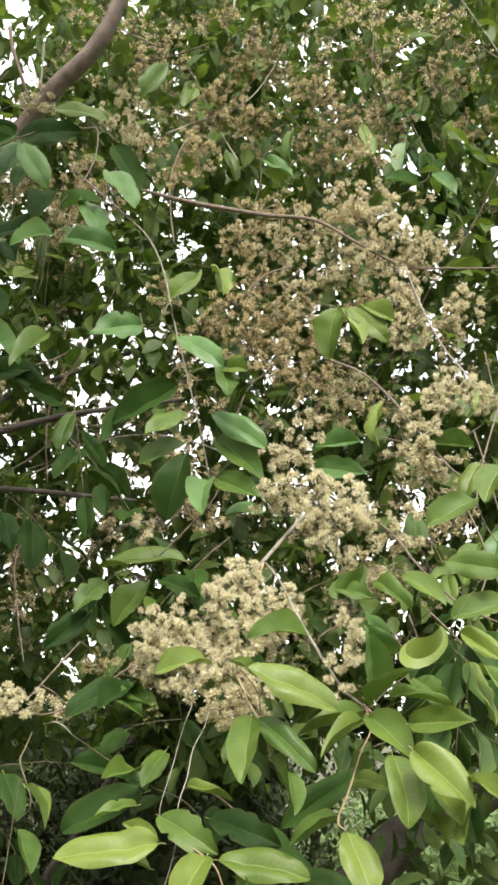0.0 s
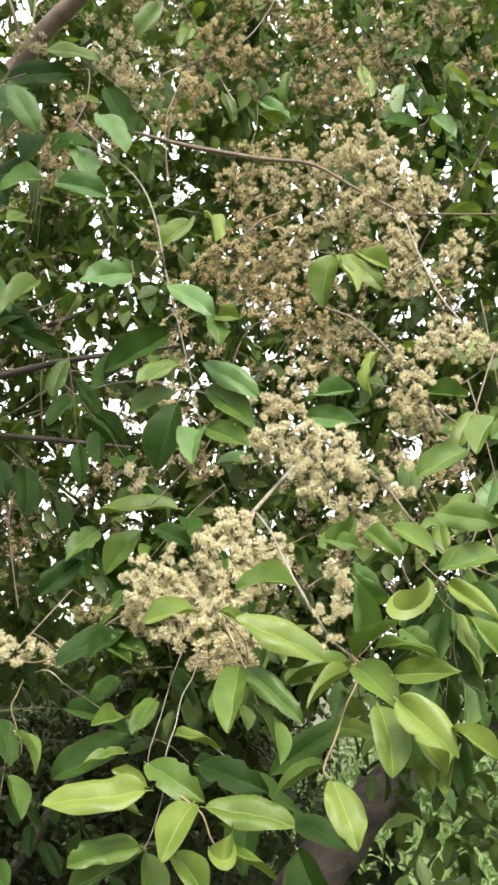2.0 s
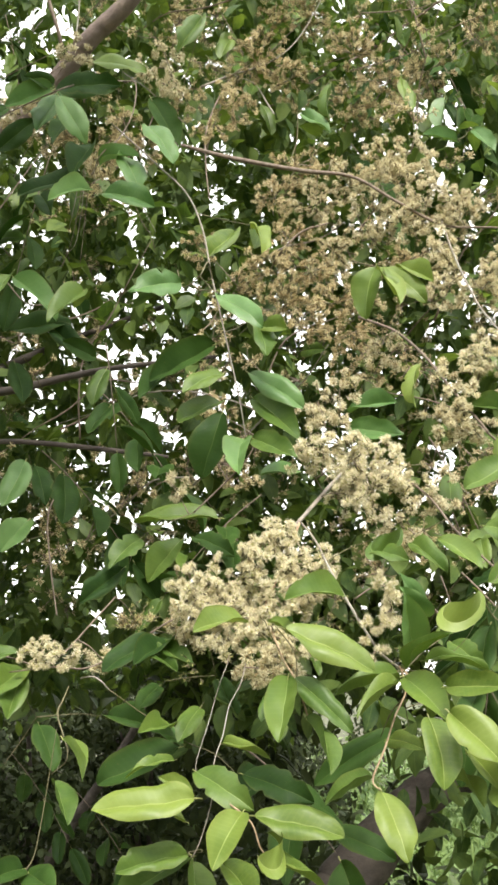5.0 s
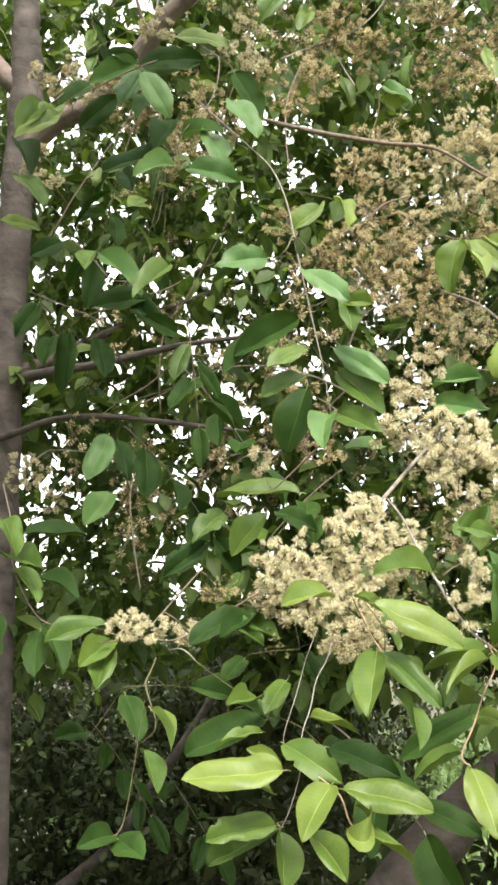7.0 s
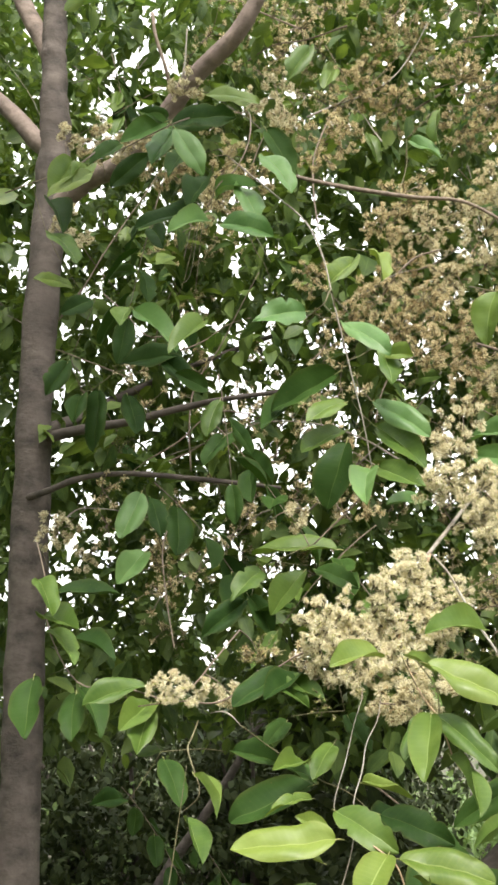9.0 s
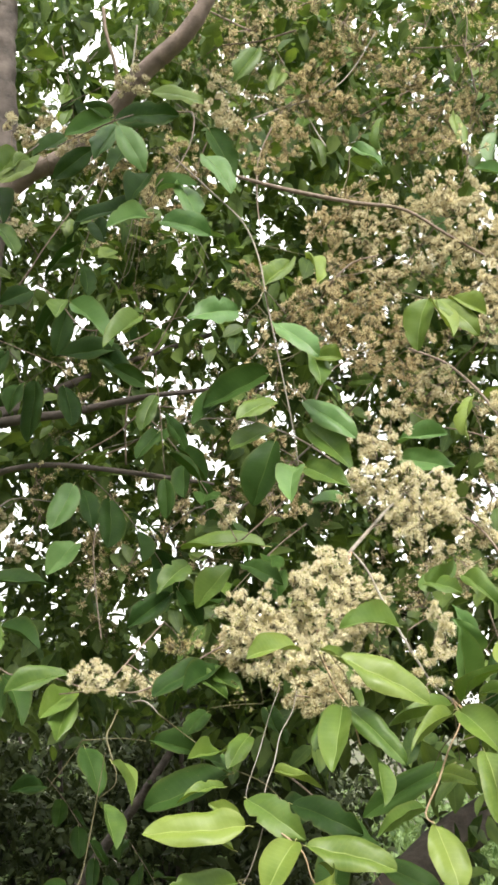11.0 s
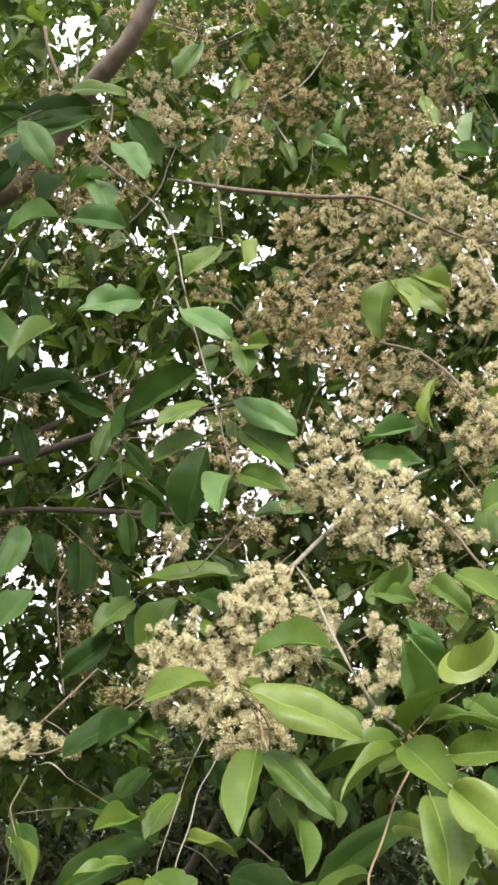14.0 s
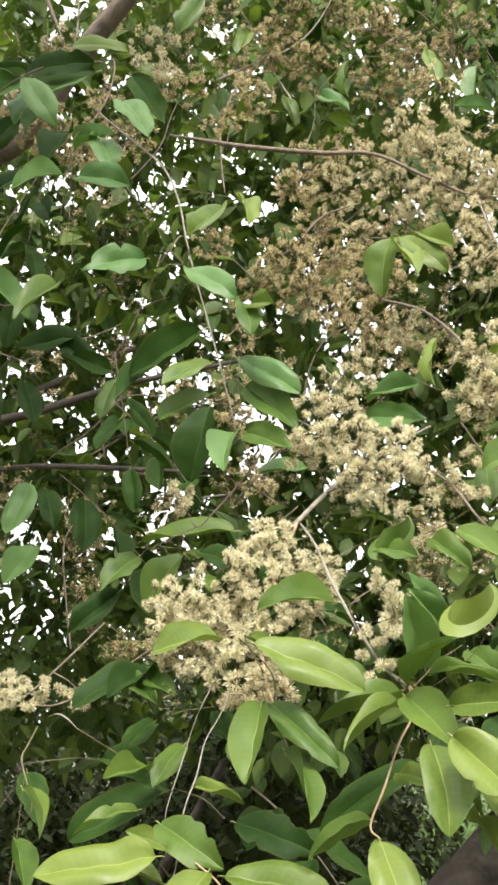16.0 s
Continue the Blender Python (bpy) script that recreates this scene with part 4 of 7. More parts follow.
twig_19 = tube("twig", [(-0.0202, 1.2105, 1.6619, 0.0004), (-0.0135, 1.2118, 1.6473, 0.0006), (-0.0023, 1.2134, 1.6279, 0.0007)], SHOOT, tree, sides=5)
leaf(twig_19, (-0.0154, 1.2000, 1.6590), (0.0107, 1.1430, 1.6410), (-0.041, -0.3131, 0.9488), 0.0184, YOUNG, 17)
twig_20 = tube("twig", [(0.0726, 1.1867, 1.6878, 0.0004), (0.0748, 1.2133, 1.6796, 0.0006), (0.0815, 1.2300, 1.6649, 0.0007)], SHOOT, tree, sides=5)
leaf(twig_20, (0.0627, 1.1800, 1.6860), (-0.0006, 1.1370, 1.6780), (0.342, -0.6422, 0.686), 0.0332, MID, 3)
leaf(twig_19, (-0.0391, 1.2000, 1.6570), (-0.0914, 1.1530, 1.6450), (0.2547, -0.5001, 0.8277), 0.0301, YOUNG, 10)
twig_21 = tube("twig", [(0.2014, 1.2063, 1.7682, 0.0004), (0.2258, 1.2005, 1.7584, 0.0006), (0.2441, 1.1964, 1.7431, 0.0007)], SHOOT, tree, sides=5)
leaf(twig_21, (0.2113, 1.2000, 1.7660), (0.2714, 1.1620, 1.7500), (-0.4407, -0.8285, 0.3456), 0.0331, MID, 1)
leaf(tw_rs2, (0.2785, 1.2000, 1.7220), (0.2063, 1.1590, 1.7030), (0.1627, -0.6399, 0.751), 0.0349, MID, 14)
leaf(twig_10, (0.1601, 1.3000, 1.6720), (0.1277, 1.2540, 1.7180), (0.5591, -0.7487, -0.3563), 0.0306, COOL, 1)
twig_22 = tube("twig", [(0.1114, 1.3083, 1.7658, 0.0004), (0.0744, 1.3190, 1.7510, 0.0006), (0.0495, 1.3031, 1.7343, 0.0007)], SHOOT, tree, sides=5)
leaf(twig_22, (0.1052, 1.3000, 1.7600), (0.0668, 1.2490, 1.7220), (0.2399, -0.6839, 0.689), 0.0298, MID, 9)
leaf(twig_22, (0.0958, 1.3000, 1.7470), (0.1382, 1.2490, 1.7320), (-0.3572, -0.5174, 0.7776), 0.0260, MID, 5)
twig_23 = tube("twig", [(0.0849, 1.6083, 1.9649, 0.0004), (0.1025, 1.6357, 1.9436, 0.0006), (0.1054, 1.6257, 1.9143, 0.0007)], SHOOT, tree, sides=5)
leaf(twig_23, (0.0961, 1.6023, 1.9621), (0.1716, 1.5610, 1.9445), (-0.3389, -0.9176, 0.2076), 0.0369, COOL, 17)
twig_24 = tube("twig", [(0.0914, 1.6771, 1.9997, 0.0004), (0.0994, 1.6518, 1.9825, 0.0006), (0.0926, 1.6202, 1.9557, 0.0007)], SHOOT, tree, sides=5)
leaf(twig_24, (0.1021, 1.6690, 2.0010), (0.1681, 1.6183, 2.0054), (-0.4742, -0.6971, 0.5377), 0.0340, COOL, 6)
leaf(tw_rs3, (0.2729, 1.3300, 1.8610), (0.2062, 1.2910, 1.8220), (0.0379, -0.7438, 0.6673), 0.0379, MID, 14)
leaf(tw_mid, (0.2614, 1.5357, 1.9821), (0.3058, 1.4737, 1.9625), (-0.5085, -0.6689, 0.5423), 0.0303, MID, 2)
twig_25 = tube("twig", [(0.3096, 1.3073, 1.9015, 0.0004), (0.2943, 1.3230, 1.8931, 0.0006), (0.2812, 1.3443, 1.8845, 0.0007)], SHOOT, tree, sides=5)
leaf(twig_25, (0.3041, 1.3000, 1.8940), (0.2665, 1.2500, 1.8410), (-0.4068, -0.5047, 0.7614), 0.0358, YOUNG, 10)
twig_26 = tube("twig", [(0.1522, 1.3962, 1.7760, 0.0004), (0.1774, 1.4030, 1.7881, 0.0006), (0.2004, 1.3780, 1.7982, 0.0007)], SHOOT, tree, sides=5)
leaf(twig_26, (0.1581, 1.3867, 1.7688), (0.1937, 1.3320, 1.7280), (-0.1841, -0.7142, 0.6753), 0.0295, MID, 4)
twig_27 = tube("twig", [(0.1934, 1.5437, 2.0521, 0.0004), (0.2177, 1.5743, 2.0353, 0.0006), (0.2441, 1.5878, 2.0197, 0.0007)], SHOOT, tree, sides=5)
leaf(twig_27, (0.1916, 1.5357, 2.0415), (0.1783, 1.4797, 1.9627), (-0.8133, -0.436, 0.3854), 0.0383, YOUNG, 5)
twig_28 = tube("twig", [(0.1727, 1.3075, 1.7717, 0.0004), (0.1969, 1.3098, 1.7659, 0.0006), (0.2202, 1.3195, 1.7588, 0.0007)], SHOOT, tree, sides=5)
leaf(twig_28, (0.1792, 1.3000, 1.7650), (0.2188, 1.2540, 1.7250), (-0.0733, -0.6957, 0.7146), 0.0309, MID, 14)
twig_29 = tube("twig", [(0.2659, 1.3601, 1.7831, 0.0004), (0.2393, 1.3463, 1.7788, 0.0006), (0.2133, 1.3381, 1.7714, 0.0007)], SHOOT, tree, sides=5)
leaf(twig_29, (0.2579, 1.3504, 1.7781), (0.2078, 1.2990, 1.7490), (-0.0147, -0.4888, 0.8723), 0.0265, MID, 5)
leaf(tw_leafR, (0.1434, 1.6955, 2.2463), (0.1283, 1.6955, 2.1584), (-0.3854, -0.9204, 0.066), 0.0478, MID, 3)
leaf(tw_leafR, (0.1456, 1.6690, 2.2337), (0.1711, 1.6103, 2.1561), (0.4114, -0.6923, 0.5928), 0.0390, YOUNG, 14)
leaf(tw_leafR, (0.1546, 1.6690, 2.2358), (0.2156, 1.6370, 2.1686), (0.0295, -0.9226, 0.3846), 0.0406, YOUNG, 1)
leaf(tw_leafR, (0.1796, 1.6955, 2.2432), (0.2246, 1.6317, 2.1993), (-0.254, -0.7325, 0.6316), 0.0344, YOUNG, 6)
twig_30 = tube("twig", [(0.0310, 1.5467, 1.8842, 0.0004), (0.0493, 1.5471, 1.8810, 0.0006), (0.0746, 1.5169, 1.8707, 0.0007)], SHOOT, tree, sides=5)
leaf(twig_30, (0.0224, 1.5357, 1.8817), (-0.0287, 1.4713, 1.8649), (0.3553, -0.5625, 0.7466), 0.0321, COOL, 12)
leaf(tw_hang, (-0.0506, 1.4229, 1.9018), (-0.0561, 1.3601, 1.8444), (-0.2012, -0.6929, 0.6924), 0.0370, COOL, 3)
twig_31 = tube("twig", [(-0.0785, 1.4471, 1.9542, 0.0004), (-0.0739, 1.4447, 1.9465, 0.0006), (-0.0567, 1.4136, 1.9413, 0.0007)], SHOOT, tree, sides=5)
leaf(twig_31, (-0.0816, 1.4471, 1.9421), (-0.1055, 1.4471, 1.8531), (-0.2552, -0.9645, 0.0682), 0.0494, OLD_SHADED, 16)
leaf(tw_hang, (-0.0407, 1.4350, 1.9063), (0.0162, 1.3818, 1.8712), (-0.3443, -0.7991, 0.4929), 0.0346, MID, 17)
twig_32 = tube("twig", [(-0.0510, 1.4634, 1.9737, 0.0004), (-0.0607, 1.4583, 1.9600, 0.0006), (-0.0713, 1.4400, 1.9457, 0.0007)], SHOOT, tree, sides=5)
leaf(twig_32, (-0.0425, 1.4592, 1.9659), (0.0197, 1.4278, 1.9050), (-0.0622, -0.9374, 0.3426), 0.0410, MID, 10)
leaf(twig_32, (-0.0476, 1.4471, 1.9968), (0.0242, 1.4217, 1.9452), (0.0462, -0.8975, 0.4386), 0.0395, COOL, 0)
twig_33 = tube("twig", [(-0.0847, 1.4713, 2.0497, 0.0004), (-0.0935, 1.4613, 2.0485, 0.0006), (-0.0813, 1.4108, 2.0435, 0.0007)], SHOOT, tree, sides=5)
leaf(twig_33, (-0.0951, 1.4713, 2.0436), (-0.1823, 1.4713, 1.9888), (-0.1358, -0.9664, 0.2181), 0.0449, OLD_SHADED, 2)
twig_34 = tube("twig", [(-0.1515, 1.5178, 2.0277, 0.0004), (-0.1247, 1.4937, 2.0380, 0.0006), (-0.0935, 1.4613, 2.0485, 0.0007)], SHOOT, tree, sides=5)
leaf(twig_34, (-0.1569, 1.5090, 2.0182), (-0.1929, 1.4543, 1.9597), (0.0669, -0.8009, 0.595), 0.0355, OLD_SHADED, 2)
twig_35 = tube("twig", [(-0.0763, 1.4798, 2.0083, 0.0004), (-0.0649, 1.4879, 1.9927, 0.0006), (-0.0510, 1.4634, 1.9737, 0.0007)], SHOOT, tree, sides=5)
leaf(twig_35, (-0.0837, 1.4713, 2.0020), (-0.1316, 1.4157, 1.9590), (0.0991, -0.7095, 0.6977), 0.0341, MID, 11)
leaf(twig_35, (-0.0840, 1.4833, 1.9669), (-0.1398, 1.4338, 1.9255), (0.0225, -0.7041, 0.7097), 0.0351, MID, 14)
twig_36 = tube("twig", [(-0.0954, 1.3255, 2.0668, 0.0004), (-0.0987, 1.3537, 2.0818, 0.0006), (-0.1121, 1.3504, 2.0953, 0.0007)], SHOOT, tree, sides=5)
leaf(twig_36, (-0.0875, 1.3200, 2.0600), (-0.0303, 1.2800, 2.0080), (0.054, -0.7618, 0.6455), 0.0377, COOL, 1)
twig_37 = tube("twig", [(-0.1234, 1.3263, 2.0788, 0.0004), (-0.1148, 1.3410, 2.0752, 0.0006), (-0.0957, 1.3278, 2.0680, 0.0007)], SHOOT, tree, sides=5)
leaf(twig_37, (-0.1326, 1.3200, 2.0740), (-0.1920, 1.2790, 2.0460), (0.4916, -0.8501, 0.1888), 0.0371, COOL, 5)
leaf(tw_l2, (-0.3862, 1.5090, 2.1467), (-0.3204, 1.5090, 2.0835), (0.3484, -0.864, 0.3636), 0.0400, COOL, 16)
leaf(tw_l2, (-0.2841, 1.5090, 2.1294), (-0.3230, 1.4592, 2.0642), (0.0633, -0.8525, 0.5189), 0.0368, MID, 6)
leaf(tw_l2, (-0.3889, 1.5090, 2.1508), (-0.3892, 1.4386, 2.0985), (-0.1993, -0.6199, 0.759), 0.0327, MID, 17)
twig_38 = tube("twig", [(-0.0451, 1.4442, 2.0718, 0.0004), (-0.0669, 1.4459, 2.0585, 0.0006), (-0.0841, 1.4226, 2.0447, 0.0007)], SHOOT, tree, sides=5)
leaf(twig_38, (-0.0425, 1.4350, 2.0619), (-0.0252, 1.3734, 1.9983), (0.4681, -0.6022, 0.6467), 0.0355, MID, 5)
leaf(twig_38, (-0.0311, 1.4350, 2.0528), (0.0007, 1.3661, 2.0330), (-0.6715, -0.5219, 0.5261), 0.0295, YOUNG, 12)
twig_39 = tube("twig", [(-0.3519, 1.5357, 2.4536, 0.0004), (-0.3531, 1.5798, 2.4652, 0.0006), (-0.3591, 1.5757, 2.4728, 0.0007)], SHOOT, tree, sides=5)
leaf(twig_39, (-0.3455, 1.5357, 2.4429), (-0.2990, 1.5357, 2.3671), (0.2418, -0.9589, 0.1483), 0.0401, COOL, 1)
leaf(tw_UL, (-0.3621, 1.5890, 2.4827), (-0.2617, 1.5890, 2.4920), (-0.0166, -0.985, 0.1718), 0.0444, OLD_SHADED, 5)
twig_40 = tube("twig", [(-0.2189, 1.5415, 2.4087, 0.0004), (-0.2200, 1.5770, 2.3926, 0.0006), (-0.2179, 1.5763, 2.3736, 0.0007)], SHOOT, tree, sides=5)
leaf(twig_40, (-0.2127, 1.5357, 2.3979), (-0.1637, 1.4894, 2.3149), (0.2775, -0.7951, 0.5393), 0.0429, COOL, 11)
leaf(tw_crookUL, (-0.2182, 1.6290, 2.4929), (-0.1694, 1.6290, 2.4109), (0.2841, -0.9436, 0.1697), 0.0416, OLD_SHADED, 17)
twig_41 = tube("twig", [(-0.2804, 1.5446, 2.3009, 0.0004), (-0.2889, 1.5569, 2.3290, 0.0006), (-0.2869, 1.5623, 2.3542, 0.0007)], SHOOT, tree, sides=5)
leaf(twig_41, (-0.2884, 1.5357, 2.2944), (-0.3387, 1.4797, 2.2512), (0.401, -0.8267, 0.3947), 0.0340, COOL, 3)
twig_42 = tube("twig", [(-0.3037, 1.6157, 2.3535, 0.0004), (-0.2971, 1.6051, 2.3553, 0.0006), (-0.2872, 1.5611, 2.3488, 0.0007)], SHOOT, tree, sides=5)
leaf(twig_42, (-0.3154, 1.6157, 2.3503), (-0.4148, 1.6157, 2.3181), (-0.1265, -0.9069, 0.4019), 0.0458, OLD_SHADED, 7)
leaf(tw_crookUL, (-0.2490, 1.5623, 2.3620), (-0.2132, 1.5037, 2.2767), (0.3465, -0.7413, 0.5748), 0.0419, COOL, 1)
leaf(twig_41, (-0.2690, 1.5357, 2.2883), (-0.1883, 1.4930, 2.2501), (-0.2328, -0.9113, 0.3397), 0.0404, COOL, 12)
leaf(twig_42, (-0.2871, 1.5890, 2.3578), (-0.2187, 1.5290, 2.3449), (-0.5135, -0.7824, 0.3524), 0.0355, COOL, 16)
leaf(tw_crookUL, (-0.3276, 1.6955, 2.5939), (-0.2360, 1.6955, 2.5772), (0.0866, -0.8753, 0.4757), 0.0410, MID, 11)
twig_43 = tube("twig", [(-0.3041, 1.6505, 2.4285, 0.0004), (-0.2873, 1.6482, 2.4358, 0.0006), (-0.2663, 1.6466, 2.4451, 0.0007)], SHOOT, tree, sides=5)
leaf(twig_43, (-0.3069, 1.6423, 2.4175), (-0.3280, 1.5823, 2.3354), (-0.0684, -0.8387, 0.5403), 0.0399, OLD_SHADED, 16)
twig_44 = tube("twig", [(-0.1678, 2.0443, 2.9160, 0.0007), (-0.1989, 2.0949, 2.8389, 0.0009), (-0.2206, 2.1238, 2.7597, 0.0011)], SHOOT, tree, sides=5)
leaf(twig_44, (-0.1732, 2.0398, 2.9045), (-0.2159, 2.0034, 2.8072), (0.009, -0.9562, 0.2925), 0.0461, MID, 13)
twig_45 = tube("twig", [(-0.0549, 1.5463, 2.2487, 0.0004), (-0.0896, 1.5050, 2.2380, 0.0006), (-0.1288, 1.4622, 2.2288, 0.0007)], SHOOT, tree, sides=5)
leaf(twig_45, (-0.0525, 1.5357, 2.2391), (-0.0355, 1.4664, 2.1731), (0.5171, -0.5556, 0.6511), 0.0364, YOUNG, 4)
leaf(twig_45, (-0.0739, 1.5357, 2.2330), (-0.1115, 1.4749, 2.1696), (-0.0076, -0.7727, 0.6347), 0.0371, YOUNG, 13)
twig_46 = tube("twig", [(0.0260, 2.2069, 2.7883, 0.0007), (0.0246, 2.1571, 2.7017, 0.0009), (0.0069, 2.1107, 2.6155, 0.0011)], SHOOT, tree, sides=5)
leaf(twig_46, (0.0340, 2.1996, 2.7794), (0.0921, 2.1463, 2.7112), (-0.0494, -0.8327, 0.5515), 0.0425, COOL, 13)
twig_47 = tube("twig", [(0.0958, 2.2048, 2.8648, 0.0007), (0.0594, 2.2078, 2.8249, 0.0009), (0.0260, 2.2069, 2.7883, 0.0011)], SHOOT, tree, sides=5)
leaf(twig_47, (0.0955, 2.1996, 2.8520), (0.0928, 2.1567, 2.7461), (-0.8155, -0.54, 0.2082), 0.0474, MID, 5)
twig_48 = tube("twig", [(0.2528, 2.2705, 2.9185, 0.0007), (0.1752, 2.2543, 2.8914, 0.0009), (0.0958, 2.2048, 2.8648, 0.0011)], SHOOT, tree, sides=5)
leaf(twig_48, (0.2539, 2.2646, 2.9063), (0.2626, 2.2165, 2.8017), (0.5868, -0.7291, 0.3522), 0.0472, YOUNG, 0)
twig_49 = tube("twig", [(0.3911, 2.3057, 2.7782, 0.0007), (0.3246, 2.3073, 2.8466, 0.0009), (0.2629, 2.2731, 2.9074, 0.0011)], SHOOT, tree, sides=5)
leaf(twig_49, (0.3796, 2.3000, 2.7769), (0.2989, 2.2516, 2.7659), (0.4193, -0.8374, 0.3506), 0.0400, COOL, 2)
twig_50 = tube("twig", [(0.2545, 2.2069, 2.6290, 0.0007), (0.2325, 2.1603, 2.6006, 0.0009), (0.1948, 2.0863, 2.5508, 0.0011)], SHOOT, tree, sides=5)
leaf(twig_50, (0.2590, 2.1996, 2.6396), (0.2848, 2.1580, 2.6968), (-0.4559, -0.844, -0.2824), 0.0353, MID, 5)
twig_51 = tube("twig", [(0.3603, 2.3244, 2.9037, 0.0007), (0.3458, 2.3156, 2.8744, 0.0009), (0.3229, 2.3065, 2.8483, 0.0011)], SHOOT, tree, sides=5)
leaf(twig_51, (0.3583, 2.3200, 2.8919), (0.3424, 2.2828, 2.7927), (-0.6979, -0.6181, 0.3617), 0.0477, COOL, 2)
twig_52 = tube("twig", [(0.4144, 2.3255, 2.8285, 0.0007), (0.4047, 2.3253, 2.8053, 0.0009), (0.3846, 2.3059, 2.7849, 0.0011)], SHOOT, tree, sides=5)
leaf(twig_52, (0.4199, 2.3200, 2.8179), (0.4598, 2.2763, 2.7413), (-0.0174, -0.8717, 0.4897), 0.0430, COOL, 17)
twig_53 = tube("twig", [(0.0338, 2.0814, 2.2189, 0.0007), (0.0853, 1.9954, 2.2227, 0.0009), (0.1241, 1.8745, 2.2169, 0.0011)], SHOOT, tree, sides=5)
leaf(twig_53, (0.0410, 2.0678, 2.2158), (0.0814, 1.9922, 2.1987), (-0.7949, -0.5839, 0.1649), 0.0318, MID, 11)
twig_54 = tube("twig", [(-0.1945, 1.6250, 1.8024, 0.0004), (-0.1656, 1.6615, 1.8241, 0.0006), (-0.1301, 1.6955, 1.8456, 0.0007)], SHOOT, tree, sides=5)
leaf(twig_54, (-0.2003, 1.6157, 1.7939), (-0.2357, 1.5570, 1.7419), (0.2045, -0.8006, 0.5632), 0.0367, MID, 5)
twig_55 = tube("twig", [(-0.2132, 1.6087, 1.7572, 0.0004), (-0.2102, 1.6303, 1.7803, 0.0006), (-0.1945, 1.6250, 1.8024, 0.0007)], SHOOT, tree, sides=5)
leaf(twig_55, (-0.2212, 1.6023, 1.7491), (-0.2743, 1.5597, 1.6957), (0.0998, -0.886, 0.4527), 0.0361, OLD_SHADED, 13)
twig_56 = tube("twig", [(-0.1337, 1.6089, 1.8020, 0.0004), (-0.1621, 1.6323, 1.8065, 0.0006), (-0.1820, 1.6409, 1.8118, 0.0007)], SHOOT, tree, sides=5)
leaf(twig_56, (-0.1398, 1.6023, 1.7925), (-0.1810, 1.5583, 1.7265), (-0.0596, -0.8643, 0.4994), 0.0385, MID, 16)
twig_57 = tube("twig", [(-0.0843, 1.7969, 1.8532, 0.0004), (-0.1052, 1.7466, 1.8628, 0.0006), (-0.1114, 1.6955, 1.8647, 0.0007)], SHOOT, tree, sides=5)
leaf(twig_57, (-0.0970, 1.7969, 1.8520), (-0.2326, 1.7969, 1.8414), (-0.0671, -0.5475, 0.8341), 0.0618, MID, 12)
leaf(twig_56, (-0.1252, 1.6423, 1.8009), (-0.0631, 1.5837, 1.7683), (-0.1927, -0.7198, 0.6669), 0.0338, OLD_SHADED, 5)
twig_58 = tube("twig", [(-0.1212, 1.3727, 1.6475, 0.0004), (-0.1392, 1.3878, 1.6525, 0.0006), (-0.1525, 1.3954, 1.6547, 0.0007)], SHOOT, tree, sides=5)
leaf(twig_58, (-0.1280, 1.3625, 1.6421), (-0.1674, 1.3120, 1.6120), (0.0654, -0.5606, 0.8255), 0.0292, OLD_SHADED, 16)
leaf(tw_left, (-0.1512, 1.3625, 1.6361), (-0.1000, 1.3110, 1.6120), (-0.185, -0.5674, 0.8024), 0.0281, MID, 14)
leaf(tw_ll, (-0.3176, 1.4108, 1.6222), (-0.3907, 1.3830, 1.5970), (-0.0079, -0.7244, 0.6893), 0.0356, MID, 4)
leaf(tw_ll, (-0.3089, 1.3867, 1.6040), (-0.3337, 1.3300, 1.5720), (0.3528, -0.6266, 0.6949), 0.0334, MID, 16)
leaf(tw_ll, (-0.3099, 1.3867, 1.5970), (-0.3118, 1.3310, 1.5470), (-0.0661, -0.7167, 0.6942), 0.0334, MID, 13)
leaf(tw_ll, (-0.4364, 1.5357, 1.6144), (-0.4231, 1.4785, 1.5533), (-0.1529, -0.8124, 0.5627), 0.0369, OLD_SHADED, 11)
leaf(tw_ll, (-0.4244, 1.5090, 1.6205), (-0.3829, 1.4592, 1.5595), (0.4311, -0.596, 0.6774), 0.0363, OLD_SHADED, 10)
twig_59 = tube("twig", [(-0.4775, 1.5454, 1.6369, 0.0004), (-0.4580, 1.5309, 1.6435, 0.0006), (-0.4462, 1.5181, 1.6513, 0.0007)], SHOOT, tree, sides=5)
leaf(twig_59, (-0.4960, 1.5357, 1.6330), (-0.4850, 1.4761, 1.5540), (-0.1389, -0.7944, 0.5913), 0.0440, OLD_SHADED, 17)
leaf(tw_left, (-0.1507, 1.3625, 1.6431), (-0.2038, 1.3220, 1.6030), (0.0612, -0.766, 0.6399), 0.0347, OLD_SHADED, 7)
leaf(tw_left, (-0.1591, 1.3625, 1.6291), (-0.1160, 1.3080, 1.6050), (-0.2592, -0.5652, 0.7832), 0.0246, MID, 4)
leaf(twig_0, (-0.1066, 1.3000, 1.5270), (-0.1494, 1.2490, 1.5410), (0.6868, -0.4082, 0.6014), 0.0269, COOL, 5)
leaf(tw_ll2, (-0.2754, 1.3000, 1.3910), (-0.3036, 1.2470, 1.3850), (0.6239, -0.4017, 0.6703), 0.0287, OLD_SHADED, 10)
leaf(tw_ll2, (-0.2707, 1.3000, 1.3880), (-0.2308, 1.2450, 1.3770), (-0.3646, -0.4252, 0.8284), 0.0353, OLD_SHADED, 7)
twig_60 = tube("twig", [(-0.2490, 1.2883, 1.4916, 0.0004), (-0.2338, 1.2866, 1.5056, 0.0006), (-0.2329, 1.2900, 1.5183, 0.0007)], SHOOT, tree, sides=5)
